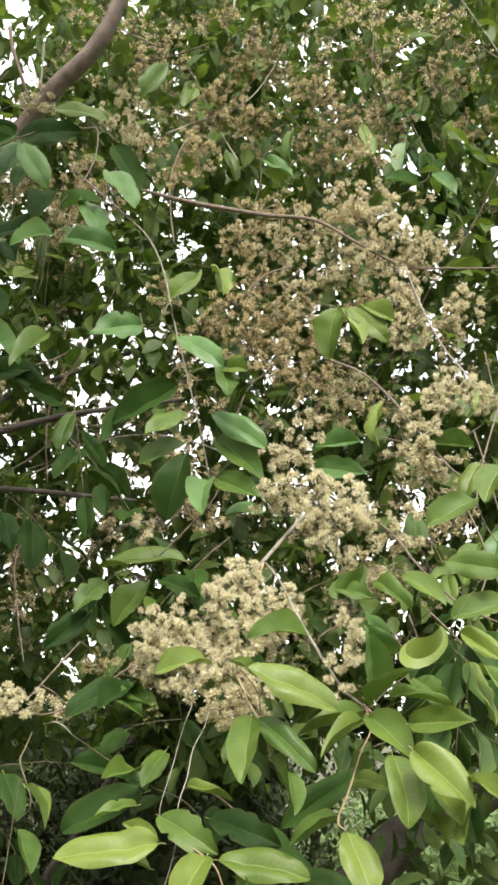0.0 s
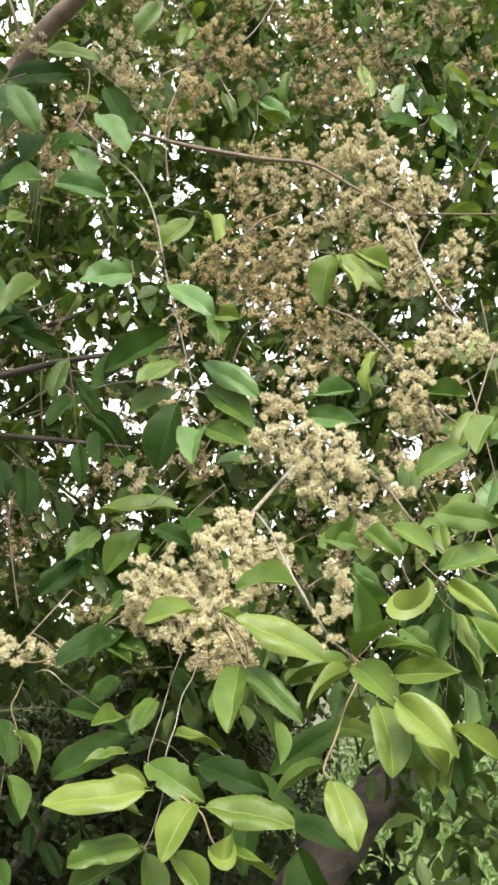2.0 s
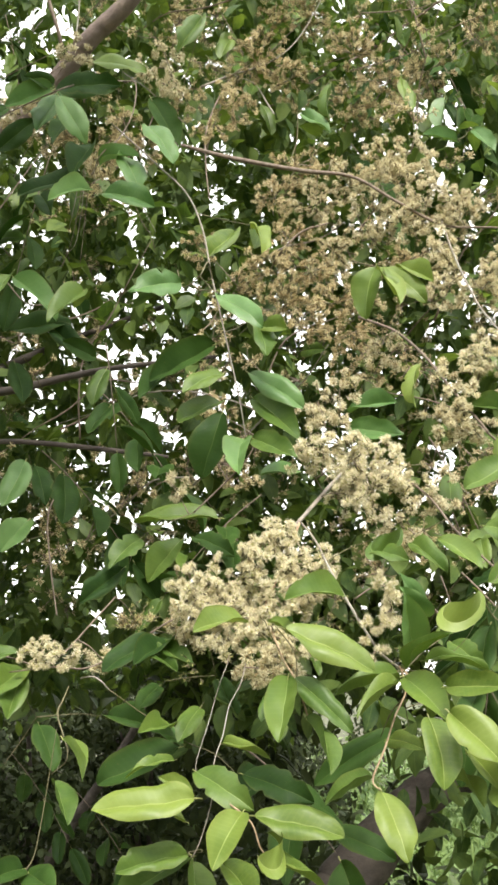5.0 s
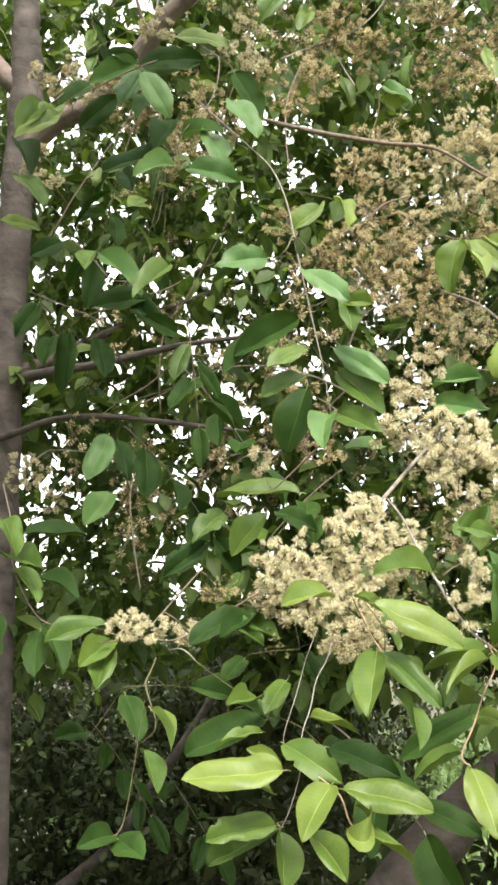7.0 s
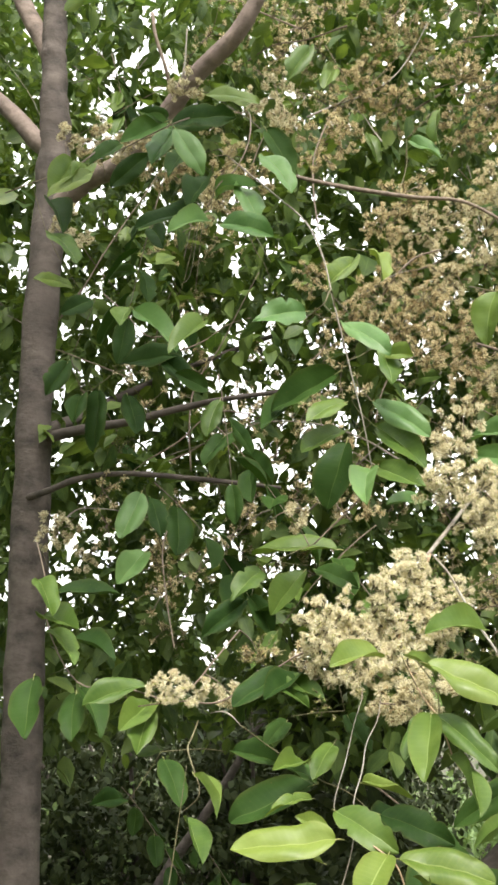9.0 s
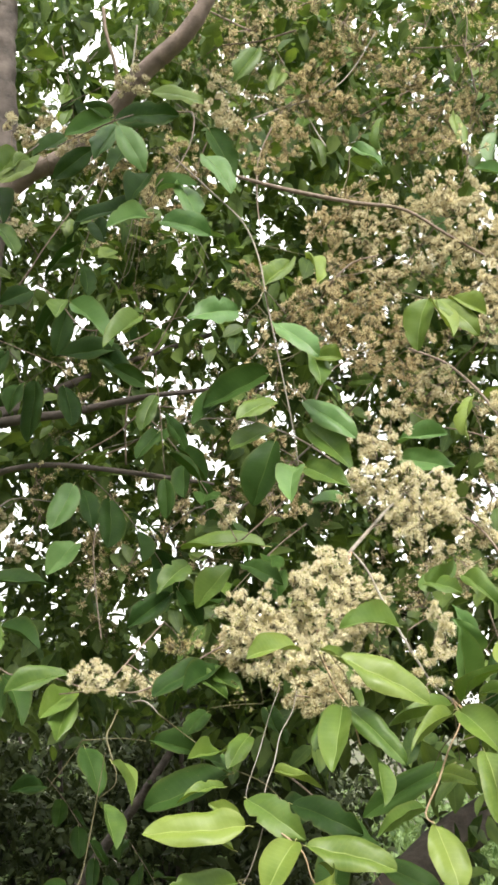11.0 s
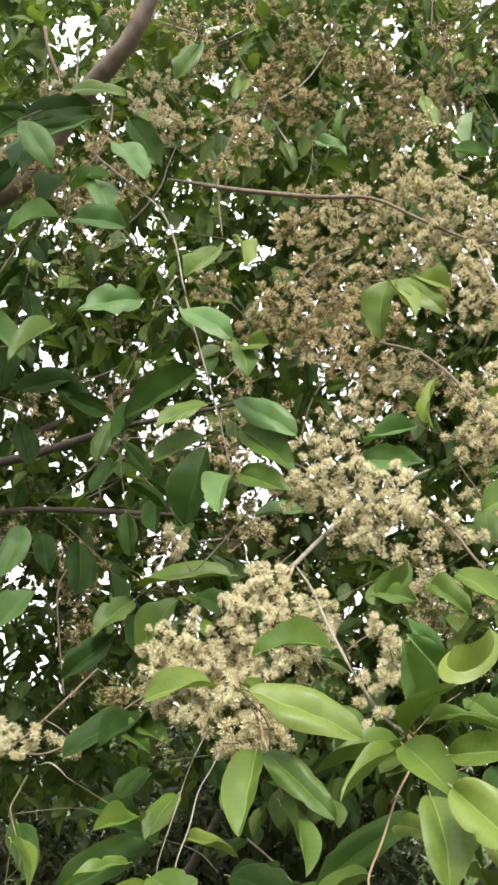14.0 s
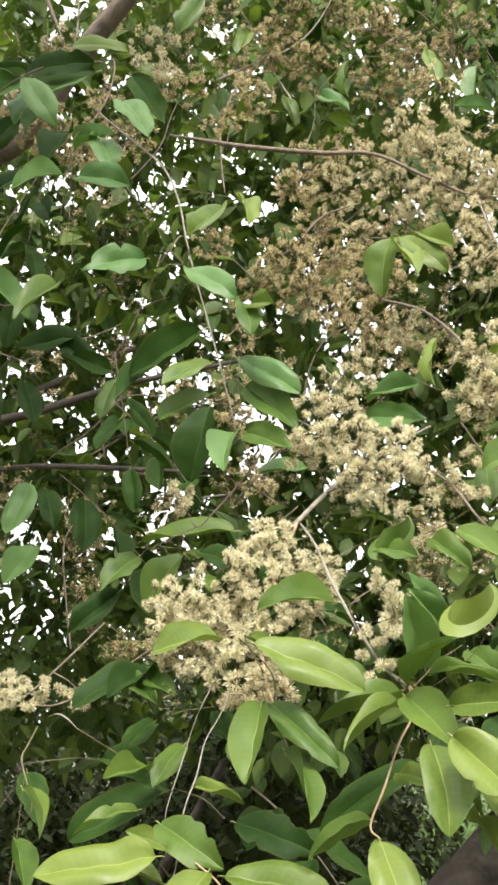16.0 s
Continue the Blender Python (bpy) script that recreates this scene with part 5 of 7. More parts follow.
leaf(twig_60, (-0.2455, 1.2800, 1.4845), (-0.2190, 1.2310, 1.4455), (0.4291, -0.3789, 0.82), 0.0240, MID, 3)
leaf(tw_crook, (-0.2366, 1.2700, 1.5310), (-0.2046, 1.2200, 1.4900), (0.669, -0.1698, 0.7236), 0.0115, MID, 10)
twig_61 = tube("twig", [(-0.3193, 1.5447, 1.5433, 0.0004), (-0.3360, 1.4925, 1.5828, 0.0006), (-0.3611, 1.4451, 1.6222, 0.0007)], SHOOT, tree, sides=5)
leaf(twig_61, (-0.3139, 1.5357, 1.5346), (-0.2796, 1.4797, 1.4792), (0.2632, -0.6753, 0.689), 0.0354, OLD_SHADED, 11)
twig_62 = tube("twig", [(-0.3588, 1.5494, 1.4817, 0.0004), (-0.3384, 1.5637, 1.5159, 0.0006), (-0.3193, 1.5447, 1.5433, 0.0007)], SHOOT, tree, sides=5)
leaf(twig_62, (-0.3644, 1.5357, 1.4813), (-0.3932, 1.4688, 1.4773), (0.6506, -0.445, 0.6154), 0.0273, OLD_SHADED, 4)
leaf(tw_trunkleaf, (-0.5362, 1.6690, 2.4611), (-0.5530, 1.6117, 2.3767), (0.3036, -0.8576, 0.4151), 0.0435, MID, 2)
twig_63 = tube("twig", [(-0.4897, 1.6483, 2.4361, 0.0004), (-0.4835, 1.6691, 2.4572, 0.0006), (-0.4689, 1.6690, 2.4758, 0.0007)], SHOOT, tree, sides=5)
leaf(twig_63, (-0.4975, 1.6423, 2.4269), (-0.5526, 1.6010, 2.3663), (0.044, -0.8859, 0.4617), 0.0382, YOUNG, 0)
leaf(tw_trunkleaf, (-0.5170, 1.6955, 2.4640), (-0.5195, 1.6237, 2.3936), (0.3623, -0.7107, 0.603), 0.0373, MID, 4)
twig_64 = tube("twig", [(-0.5746, 1.6753, 2.3458, 0.0004), (-0.5890, 1.6735, 2.3850, 0.0006), (-0.6018, 1.6690, 2.4243, 0.0007)], SHOOT, tree, sides=5)
leaf(twig_64, (-0.5666, 1.6690, 2.3369), (-0.5020, 1.6183, 2.2614), (0.4005, -0.6013, 0.6914), 0.0441, MID, 11)
leaf(twig_64, (-0.5815, 1.7082, 2.4106), (-0.5379, 1.6477, 2.3275), (0.3407, -0.7131, 0.6127), 0.0435, OLD_SHADED, 10)
twig_65 = tube("twig", [(-0.5125, 1.6795, 2.2442, 0.0004), (-0.5504, 1.6825, 2.2993, 0.0006), (-0.5746, 1.6753, 2.3458, 0.0007)], SHOOT, tree, sides=5)
leaf(twig_65, (-0.5212, 1.6690, 2.2430), (-0.5677, 1.6117, 2.2338), (0.5797, -0.6916, 0.4308), 0.0293, YOUNG, 11)
leaf(tw_ll, (-0.4784, 1.5357, 1.6963), (-0.4271, 1.4737, 1.6488), (0.3749, -0.4256, 0.8236), 0.0361, MID, 15)
twig_66 = tube("twig", [(-0.4743, 1.6103, 1.6895, 0.0004), (-0.4759, 1.5933, 1.6921, 0.0006), (-0.4748, 1.5329, 1.6895, 0.0007)], SHOOT, tree, sides=5)
leaf(twig_66, (-0.4637, 1.6023, 1.6859), (-0.3891, 1.5450, 1.6596), (0.004, -0.4986, 0.8668), 0.0384, OLD_SHADED, 10)
leaf(tw_ll, (-0.5008, 1.5357, 1.7629), (-0.4590, 1.4725, 1.7087), (0.3218, -0.5577, 0.7652), 0.0358, MID, 4)
leaf(tw_ll, (-0.4891, 1.5357, 1.7117), (-0.4231, 1.4700, 1.6934), (-0.2234, -0.5449, 0.8082), 0.0362, MID, 3)
twig_67 = tube("twig", [(-0.4387, 1.9326, 1.9746, 0.0004), (-0.4332, 2.0111, 1.9288, 0.0009), (-0.4238, 2.0678, 1.8844, 0.0011)], SHOOT, tree, sides=5)
leaf(twig_67, (-0.4423, 1.9278, 1.9625), (-0.4674, 1.8928, 1.8766), (-0.0149, -0.9535, 0.301), 0.0503, COOL, 0)
leaf(twig_67, (-0.4391, 1.9978, 1.9677), (-0.4048, 1.9460, 1.8871), (0.3719, -0.7539, 0.5416), 0.0409, OLD_SHADED, 5)
twig_68 = tube("twig", [(-0.4243, 1.9365, 1.8689, 0.0004), (-0.4185, 2.0035, 1.8478, 0.0009), (-0.4095, 2.0276, 1.8260, 0.0011)], SHOOT, tree, sides=5)
leaf(twig_68, (-0.4295, 1.9278, 1.8596), (-0.4630, 1.8729, 1.7972), (0.1838, -0.8512, 0.4917), 0.0464, COOL, 16)
twig_69 = tube("twig", [(-0.5546, 1.7969, 1.7736, 0.0004), (-0.5385, 1.7153, 1.8038, 0.0006), (-0.5252, 1.6023, 1.8240, 0.0007)], SHOOT, tree, sides=5)
leaf(twig_69, (-0.5419, 1.7969, 1.7736), (-0.4399, 1.7969, 1.7715), (0.0157, -0.5974, 0.8018), 0.0449, OLD_SHADED, 14)
twig_70 = tube("twig", [(-0.3004, 1.7969, 2.6162, 0.0004), (-0.3208, 1.7693, 2.5939, 0.0006), (-0.3311, 1.6955, 2.5645, 0.0007)], SHOOT, tree, sides=5)
leaf(twig_70, (-0.3116, 1.7969, 2.6103), (-0.4221, 1.7969, 2.5520), (-0.1423, -0.9507, 0.2754), 0.0550, COOL, 6)
twig_71 = tube("twig", [(-0.3859, 1.6690, 2.5252, 0.0004), (-0.3494, 1.6934, 2.5508, 0.0006), (-0.3311, 1.6955, 2.5645, 0.0007)], SHOOT, tree, sides=5)
leaf(twig_71, (-0.3735, 1.6690, 2.5259), (-0.2819, 1.6690, 2.5311), (-0.0024, -0.9991, 0.043), 0.0404, OLD_SHADED, 11)
twig_72 = tube("twig", [(-0.5175, 1.8222, 2.4825, 0.0004), (-0.5189, 1.8093, 2.5192, 0.0006), (-0.5222, 1.7671, 2.5360, 0.0011)], SHOOT, tree, sides=5)
leaf(twig_72, (-0.5084, 1.8222, 2.4917), (-0.4421, 1.8222, 2.5553), (0.0762, -0.9939, -0.0799), 0.0421, OLD_SHADED, 1)
twig_73 = tube("twig", [(-0.1463, 1.4831, 1.5946, 0.0004), (-0.1149, 1.4787, 1.6003, 0.0006), (-0.0787, 1.4459, 1.6036, 0.0007)], SHOOT, tree, sides=5)
leaf(twig_73, (-0.1503, 1.4713, 1.5889), (-0.1713, 1.4060, 1.5577), (0.2296, -0.5565, 0.7985), 0.0264, OLD_SHADED, 11)
leaf(twig_71, (-0.3905, 1.6955, 2.5468), (-0.4574, 1.6610, 2.4905), (0.3244, -0.9442, 0.0571), 0.0397, COOL, 2)
twig_74 = tube("twig", [(-0.3878, 1.7328, 2.5717, 0.0004), (-0.3783, 1.7201, 2.5599, 0.0006), (-0.3641, 1.6835, 2.5405, 0.0007)], SHOOT, tree, sides=5)
leaf(twig_74, (-0.3943, 1.7209, 2.5671), (-0.4288, 1.6543, 2.5428), (0.8212, -0.5672, -0.0622), 0.0294, OLD_SHADED, 12)
leaf(tw_trunkleaf, (-0.4890, 1.7969, 2.5615), (-0.5268, 1.7424, 2.4934), (0.186, -0.8512, 0.4907), 0.0384, OLD_SHADED, 12)
leaf(twig_74, (-0.3889, 1.7462, 2.5590), (-0.4128, 1.6968, 2.4694), (-0.1035, -0.8838, 0.4563), 0.0425, COOL, 13)
twig_75 = tube("twig", [(-0.3488, 1.6787, 2.4832, 0.0004), (-0.3261, 1.6967, 2.4894, 0.0006), (-0.3003, 1.6955, 2.4950, 0.0007)], SHOOT, tree, sides=5)
leaf(twig_75, (-0.3505, 1.6690, 2.4726), (-0.3633, 1.6010, 2.3963), (0.1895, -0.7954, 0.5756), 0.0385, OLD_SHADED, 5)
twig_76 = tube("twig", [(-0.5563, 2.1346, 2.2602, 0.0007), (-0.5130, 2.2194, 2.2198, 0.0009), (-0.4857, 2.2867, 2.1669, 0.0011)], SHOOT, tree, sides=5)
leaf(twig_76, (-0.5432, 2.1346, 2.2620), (-0.4151, 2.1346, 2.2840), (-0.0733, -0.8887, 0.4526), 0.0577, OLD_SHADED, 7)
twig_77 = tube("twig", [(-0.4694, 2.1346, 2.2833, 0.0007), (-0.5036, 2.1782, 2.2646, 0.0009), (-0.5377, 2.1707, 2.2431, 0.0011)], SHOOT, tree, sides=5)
leaf(twig_77, (-0.4596, 2.1346, 2.2752), (-0.3722, 2.1346, 2.1997), (0.262, -0.9137, 0.3108), 0.0507, OLD_SHADED, 4)
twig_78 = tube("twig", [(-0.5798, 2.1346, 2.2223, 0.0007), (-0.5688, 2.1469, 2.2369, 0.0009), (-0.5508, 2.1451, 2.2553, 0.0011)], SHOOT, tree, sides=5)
leaf(twig_78, (-0.5801, 2.1346, 2.2094), (-0.5834, 2.1346, 2.0823), (-0.3917, -0.92, 0.01), 0.0555, OLD_SHADED, 0)
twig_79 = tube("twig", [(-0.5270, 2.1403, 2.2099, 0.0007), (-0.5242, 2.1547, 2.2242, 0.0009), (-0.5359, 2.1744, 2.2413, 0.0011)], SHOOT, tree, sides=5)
leaf(twig_79, (-0.5227, 2.1346, 2.1985), (-0.4896, 2.0902, 2.1091), (0.3665, -0.8005, 0.4742), 0.0471, OLD_SHADED, 0)
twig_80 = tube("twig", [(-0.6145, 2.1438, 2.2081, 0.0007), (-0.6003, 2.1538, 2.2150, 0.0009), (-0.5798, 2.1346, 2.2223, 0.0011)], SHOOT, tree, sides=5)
leaf(twig_80, (-0.6138, 2.1346, 2.1974), (-0.6091, 2.0706, 2.1221), (0.0052, -0.8045, 0.594), 0.0428, OLD_SHADED, 4)
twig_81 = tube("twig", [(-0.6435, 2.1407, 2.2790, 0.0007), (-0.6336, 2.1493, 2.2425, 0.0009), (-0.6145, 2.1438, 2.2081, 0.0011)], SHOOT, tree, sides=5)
leaf(twig_81, (-0.6474, 2.1346, 2.2675), (-0.6750, 2.0902, 2.1844), (0.1735, -0.9195, 0.3527), 0.0471, OLD_SHADED, 13)
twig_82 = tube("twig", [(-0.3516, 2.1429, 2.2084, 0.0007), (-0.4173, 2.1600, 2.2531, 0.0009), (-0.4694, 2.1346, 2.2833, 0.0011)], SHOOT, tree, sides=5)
leaf(twig_82, (-0.3617, 2.1346, 2.2117), (-0.4210, 2.0860, 2.2311), (0.5467, -0.837, -0.0221), 0.0386, OLD_SHADED, 14)
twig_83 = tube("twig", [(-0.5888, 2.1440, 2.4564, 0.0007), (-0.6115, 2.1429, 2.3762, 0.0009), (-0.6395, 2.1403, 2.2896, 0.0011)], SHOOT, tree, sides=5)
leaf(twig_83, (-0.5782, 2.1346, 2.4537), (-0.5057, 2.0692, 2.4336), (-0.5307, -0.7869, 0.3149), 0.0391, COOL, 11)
leaf(twig_83, (-0.6097, 2.1346, 2.3989), (-0.6547, 2.0776, 2.3482), (0.5092, -0.8089, 0.294), 0.0428, OLD_SHADED, 15)
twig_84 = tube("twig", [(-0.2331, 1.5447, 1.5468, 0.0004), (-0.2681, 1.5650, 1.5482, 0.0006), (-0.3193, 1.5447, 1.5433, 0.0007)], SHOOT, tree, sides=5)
leaf(twig_84, (-0.2229, 1.5357, 1.5448), (-0.1563, 1.4773, 1.5351), (-0.332, -0.6355, 0.6971), 0.0349, OLD_SHADED, 6)

# flowers
tube("twig", [(-0.0996, 1.3300, 1.6900, 0.0006), (-0.1102, 1.3492, 1.6710, 0.0007), (-0.1212, 1.3722, 1.6472, 0.0009)], TWIG, tree, sides=5)
flower_cluster(tree, (-0.0996, 1.3300, 1.6900), 0.0410, 2.2, CREAM, 0, 0.0086, 14, "fluffy cream flower cluster", 14)
flower_cluster(tree, (-0.1192, 1.3400, 1.7030), 0.0260, 2.2, CREAM, 1, 0.0086, 14, "fluffy cream flower cluster", 14)
flower_cluster(tree, (-0.0503, 1.3300, 1.7120), 0.0400, 2.2, CREAM, 2, 0.0086, 14, "fluffy cream flower cluster", 14)
flower_cluster(tree, (-0.0107, 1.3300, 1.7390), 0.0380, 2.2, CREAM, 3, 0.0086, 14, "fluffy cream flower cluster", 14)
flower_cluster(tree, (0.0389, 1.3200, 1.7270), 0.0330, 2.2, CREAM, 4, 0.0086, 14, "fluffy cream flower cluster", 14)
flower_cluster(tree, (-0.0039, 1.3100, 1.7010), 0.0370, 2.2, CREAM, 5, 0.0086, 14, "fluffy cream flower cluster", 14)
flower_cluster(tree, (-0.0653, 1.3100, 1.6630), 0.0410, 2.2, CREAM, 6, 0.0086, 14, "fluffy cream flower cluster", 14)
flower_cluster(tree, (-0.0165, 1.2900, 1.6460), 0.0370, 2.2, CREAM, 7, 0.0086, 14, "fluffy cream flower cluster", 14)
flower_cluster(tree, (0.0024, 1.2500, 1.6210), 0.0270, 1.8, STRAW, 8, 0.0084, 9, "straw-coloured flower cluster")
flower_cluster(tree, (-0.0034, 1.3400, 1.7690), 0.0220, 2.2, CREAM, 9, 0.0086, 14, "fluffy cream flower cluster", 14)
tube("twig", [(-0.0580, 1.3000, 1.6250, 0.0006), (-0.0586, 1.2800, 1.6230, 0.0007), (-0.0592, 1.2600, 1.6150, 0.0009)], TWIG, tree, sides=5)
flower_cluster(tree, (-0.0580, 1.3000, 1.6250), 0.0310, 1.8, STRAW, 10, 0.0084, 9, "straw-coloured flower cluster")
tube("twig", [(-0.0067, 1.2500, 1.6050, 0.0006), (-0.0234, 1.2500, 1.6110, 0.0007), (-0.0400, 1.2500, 1.6120, 0.0009)], TWIG, tree, sides=5)
flower_cluster(tree, (-0.0067, 1.2500, 1.6050), 0.0230, 1.8, STRAW, 11, 0.0084, 9, "straw-coloured flower cluster")
tube("twig", [(0.0181, 1.2700, 1.6310, 0.0006), (0.0048, 1.2650, 1.6420, 0.0007), (-0.0084, 1.2610, 1.6460, 0.0009)], TWIG, tree, sides=5)
flower_cluster(tree, (0.0181, 1.2700, 1.6310), 0.0210, 1.8, STRAW, 12, 0.0084, 9, "straw-coloured flower cluster")
flower_cluster(tree, (-0.1130, 1.3400, 1.6580), 0.0290, 1.8, STRAW, 13, 0.0084, 9, "straw-coloured flower cluster")
tube("twig", [(0.0254, 1.3100, 1.6950, 0.0006), (0.0075, 1.3150, 1.7030, 0.0007), (-0.0104, 1.3200, 1.7050, 0.0009)], TWIG, tree, sides=5)
flower_cluster(tree, (0.0254, 1.3100, 1.6950), 0.0240, 2.2, CREAM, 14, 0.0086, 14, "fluffy cream flower cluster", 14)
tube("twig", [(-0.0753, 1.3100, 1.6820, 0.0006), (-0.0874, 1.3200, 1.6890, 0.0007), (-0.0996, 1.3300, 1.6900, 0.0009)], TWIG, tree, sides=5)
flower_cluster(tree, (-0.0753, 1.3100, 1.6820), 0.0270, 2.2, CREAM, 15, 0.0086, 14, "fluffy cream flower cluster", 14)
flower_cluster(tree, (-0.0849, 1.3200, 1.6350), 0.0340, 1.8, STRAW, 16, 0.0084, 9, "straw-coloured flower cluster")
flower_cluster(tree, (-0.0382, 1.2800, 1.6180), 0.0270, 1.8, STRAW, 17, 0.0084, 9, "straw-coloured flower cluster")
tube("twig", [(0.0175, 1.4350, 1.8891, 0.0006), (0.0357, 1.4435, 1.8671, 0.0007), (0.0538, 1.4507, 1.8390, 0.0009)], TWIG, tree, sides=5)
flower_cluster(tree, (0.0175, 1.4350, 1.8891), 0.0293, 1.8, STRAW, 18, 0.0085, 9, "straw-coloured flower cluster")
flower_cluster(tree, (0.0425, 1.4108, 1.8893), 0.0302, 2.2, CREAM, 19, 0.0087, 14, "fluffy cream flower cluster", 14)
tube("twig", [(0.0858, 1.4108, 1.8772, 0.0006), (0.0642, 1.4290, 1.8697, 0.0007), (0.0425, 1.4459, 1.8571, 0.0009)], TWIG, tree, sides=5)
flower_cluster(tree, (0.0858, 1.4108, 1.8772), 0.0363, 2.2, CREAM, 20, 0.0087, 14, "fluffy cream flower cluster", 14)
tube("twig", [(0.1312, 1.4350, 1.8780, 0.0006), (0.1456, 1.4531, 1.8745, 0.0007), (0.1599, 1.4713, 1.8649, 0.0009)], TWIG, tree, sides=5)
flower_cluster(tree, (0.1312, 1.4350, 1.8780), 0.0354, 2.2, CREAM, 21, 0.0087, 14, "fluffy cream flower cluster", 14)
tube("twig", [(0.1129, 1.3987, 1.8345, 0.0006), (0.0994, 1.4048, 1.8589, 0.0007), (0.0858, 1.4108, 1.8772, 0.0009)], TWIG, tree, sides=5)
flower_cluster(tree, (0.1129, 1.3987, 1.8345), 0.0352, 2.2, CREAM, 22, 0.0087, 14, "fluffy cream flower cluster", 14)
tube("twig", [(0.0744, 1.4108, 1.8328, 0.0006), (0.0609, 1.4217, 1.8342, 0.0007), (0.0474, 1.4326, 1.8304, 0.0009)], TWIG, tree, sides=5)
flower_cluster(tree, (0.0744, 1.4108, 1.8328), 0.0292, 2.2, CREAM, 23, 0.0087, 14, "fluffy cream flower cluster", 14)
flower_cluster(tree, (0.1622, 1.4229, 1.8493), 0.0313, 2.2, CREAM, 24, 0.0087, 14, "fluffy cream flower cluster", 14)
flower_cluster(tree, (0.1926, 1.4350, 1.8477), 0.0334, 1.8, STRAW, 25, 0.0085, 9, "straw-coloured flower cluster")
tube("twig", [(0.1512, 1.4350, 1.7971, 0.0006), (0.1576, 1.4169, 1.7927, 0.0007), (0.1641, 1.4000, 1.7822, 0.0009)], TWIG, tree, sides=5)
flower_cluster(tree, (0.1512, 1.4350, 1.7971), 0.0313, 1.8, STRAW, 26, 0.0085, 9, "straw-coloured flower cluster")
flower_cluster(tree, (0.1726, 1.4108, 1.7613), 0.0232, 1.8, STRAW, 27, 0.0085, 9, "straw-coloured flower cluster")
tube("twig", [(0.0573, 1.5090, 1.9438, 0.0006), (0.0563, 1.5250, 1.9140, 0.0007), (0.0554, 1.5397, 1.8788, 0.0009)], TWIG, tree, sides=5)
flower_cluster(tree, (0.0573, 1.5090, 1.9438), 0.0316, 1.8, STRAW, 28, 0.0086, 9, "straw-coloured flower cluster")
tube("twig", [(0.0466, 1.5357, 1.9821, 0.0006), (0.0519, 1.5223, 1.9660, 0.0007), (0.0573, 1.5090, 1.9438, 0.0009)], TWIG, tree, sides=5)
flower_cluster(tree, (0.0466, 1.5357, 1.9821), 0.0338, 1.8, STRAW, 29, 0.0086, 9, "straw-coloured flower cluster")
tube("twig", [(0.0820, 1.6023, 2.0200, 0.0006), (0.0834, 1.6050, 1.9954, 0.0007), (0.0849, 1.6090, 1.9645, 0.0009)], TWIG, tree, sides=5)
flower_cluster(tree, (0.0820, 1.6023, 2.0200), 0.0331, 1.8, STRAW, 30, 0.0087, 9, "straw-coloured flower cluster")
tube("twig", [(0.1070, 1.2000, 1.7010, 0.0006), (0.0902, 1.1990, 1.6960, 0.0007), (0.0735, 1.1980, 1.6840, 0.0009)], TWIG, tree, sides=5)
flower_cluster(tree, (0.1070, 1.2000, 1.7010), 0.0190, 2.2, CREAM, 31, 0.0086, 14, "fluffy cream flower cluster", 14)
tube("twig", [(0.1135, 1.2000, 1.6750, 0.0006), (0.1093, 1.2000, 1.6910, 0.0007), (0.1050, 1.2000, 1.7010, 0.0009)], TWIG, tree, sides=5)
flower_cluster(tree, (0.1135, 1.2000, 1.6750), 0.0190, 2.2, CREAM, 32, 0.0086, 14, "fluffy cream flower cluster", 14)
tube("twig", [(0.1013, 1.2000, 1.6590, 0.0006), (0.1074, 1.2000, 1.6700, 0.0007), (0.1135, 1.2000, 1.6750, 0.0009)], TWIG, tree, sides=5)
flower_cluster(tree, (0.1013, 1.2000, 1.6590), 0.0150, 2.2, CREAM, 33, 0.0086, 14, "fluffy cream flower cluster", 14)
tube("twig", [(0.0929, 1.1900, 1.6290, 0.0006), (0.0979, 1.2000, 1.6330, 0.0007), (0.1029, 1.2090, 1.6310, 0.0009)], TWIG, tree, sides=5)
flower_cluster(tree, (0.0929, 1.1900, 1.6290), 0.0150, 2.2, CREAM, 34, 0.0086, 14, "fluffy cream flower cluster", 14)
flower_cluster(tree, (-0.2868, 1.3504, 1.6250), 0.0220, 2.0, CREAM, 35, 0.0086, 14, "fluffy cream flower cluster", 14)
flower_cluster(tree, (-0.2573, 1.3400, 1.6170), 0.0250, 2.0, CREAM, 36, 0.0086, 14, "fluffy cream flower cluster", 14)
flower_cluster(tree, (-0.2322, 1.3504, 1.6240), 0.0180, 1.8, STRAW, 37, 0.0084, 9, "straw-coloured flower cluster")
tube("twig", [(-0.2165, 1.4108, 1.6182, 0.0006), (-0.2329, 1.4084, 1.6333, 0.0007), (-0.2493, 1.4060, 1.6423, 0.0009)], TWIG, tree, sides=5)
flower_cluster(tree, (-0.2165, 1.4108, 1.6182), 0.0191, 1.8, STRAW, 38, 0.0085, 9, "straw-coloured flower cluster")
flower_cluster(tree, (0.2491, 1.6023, 2.0335), 0.0331, 1.8, STRAW, 39, 0.0087, 9, "straw-coloured flower cluster")
tube("twig", [(0.2823, 1.6023, 2.0293, 0.0006), (0.2627, 1.5970, 2.0290, 0.0007), (0.2432, 1.5917, 2.0225, 0.0009)], TWIG, tree, sides=5)
flower_cluster(tree, (0.2823, 1.6023, 2.0293), 0.0300, 1.8, STRAW, 40, 0.0087, 9, "straw-coloured flower cluster")
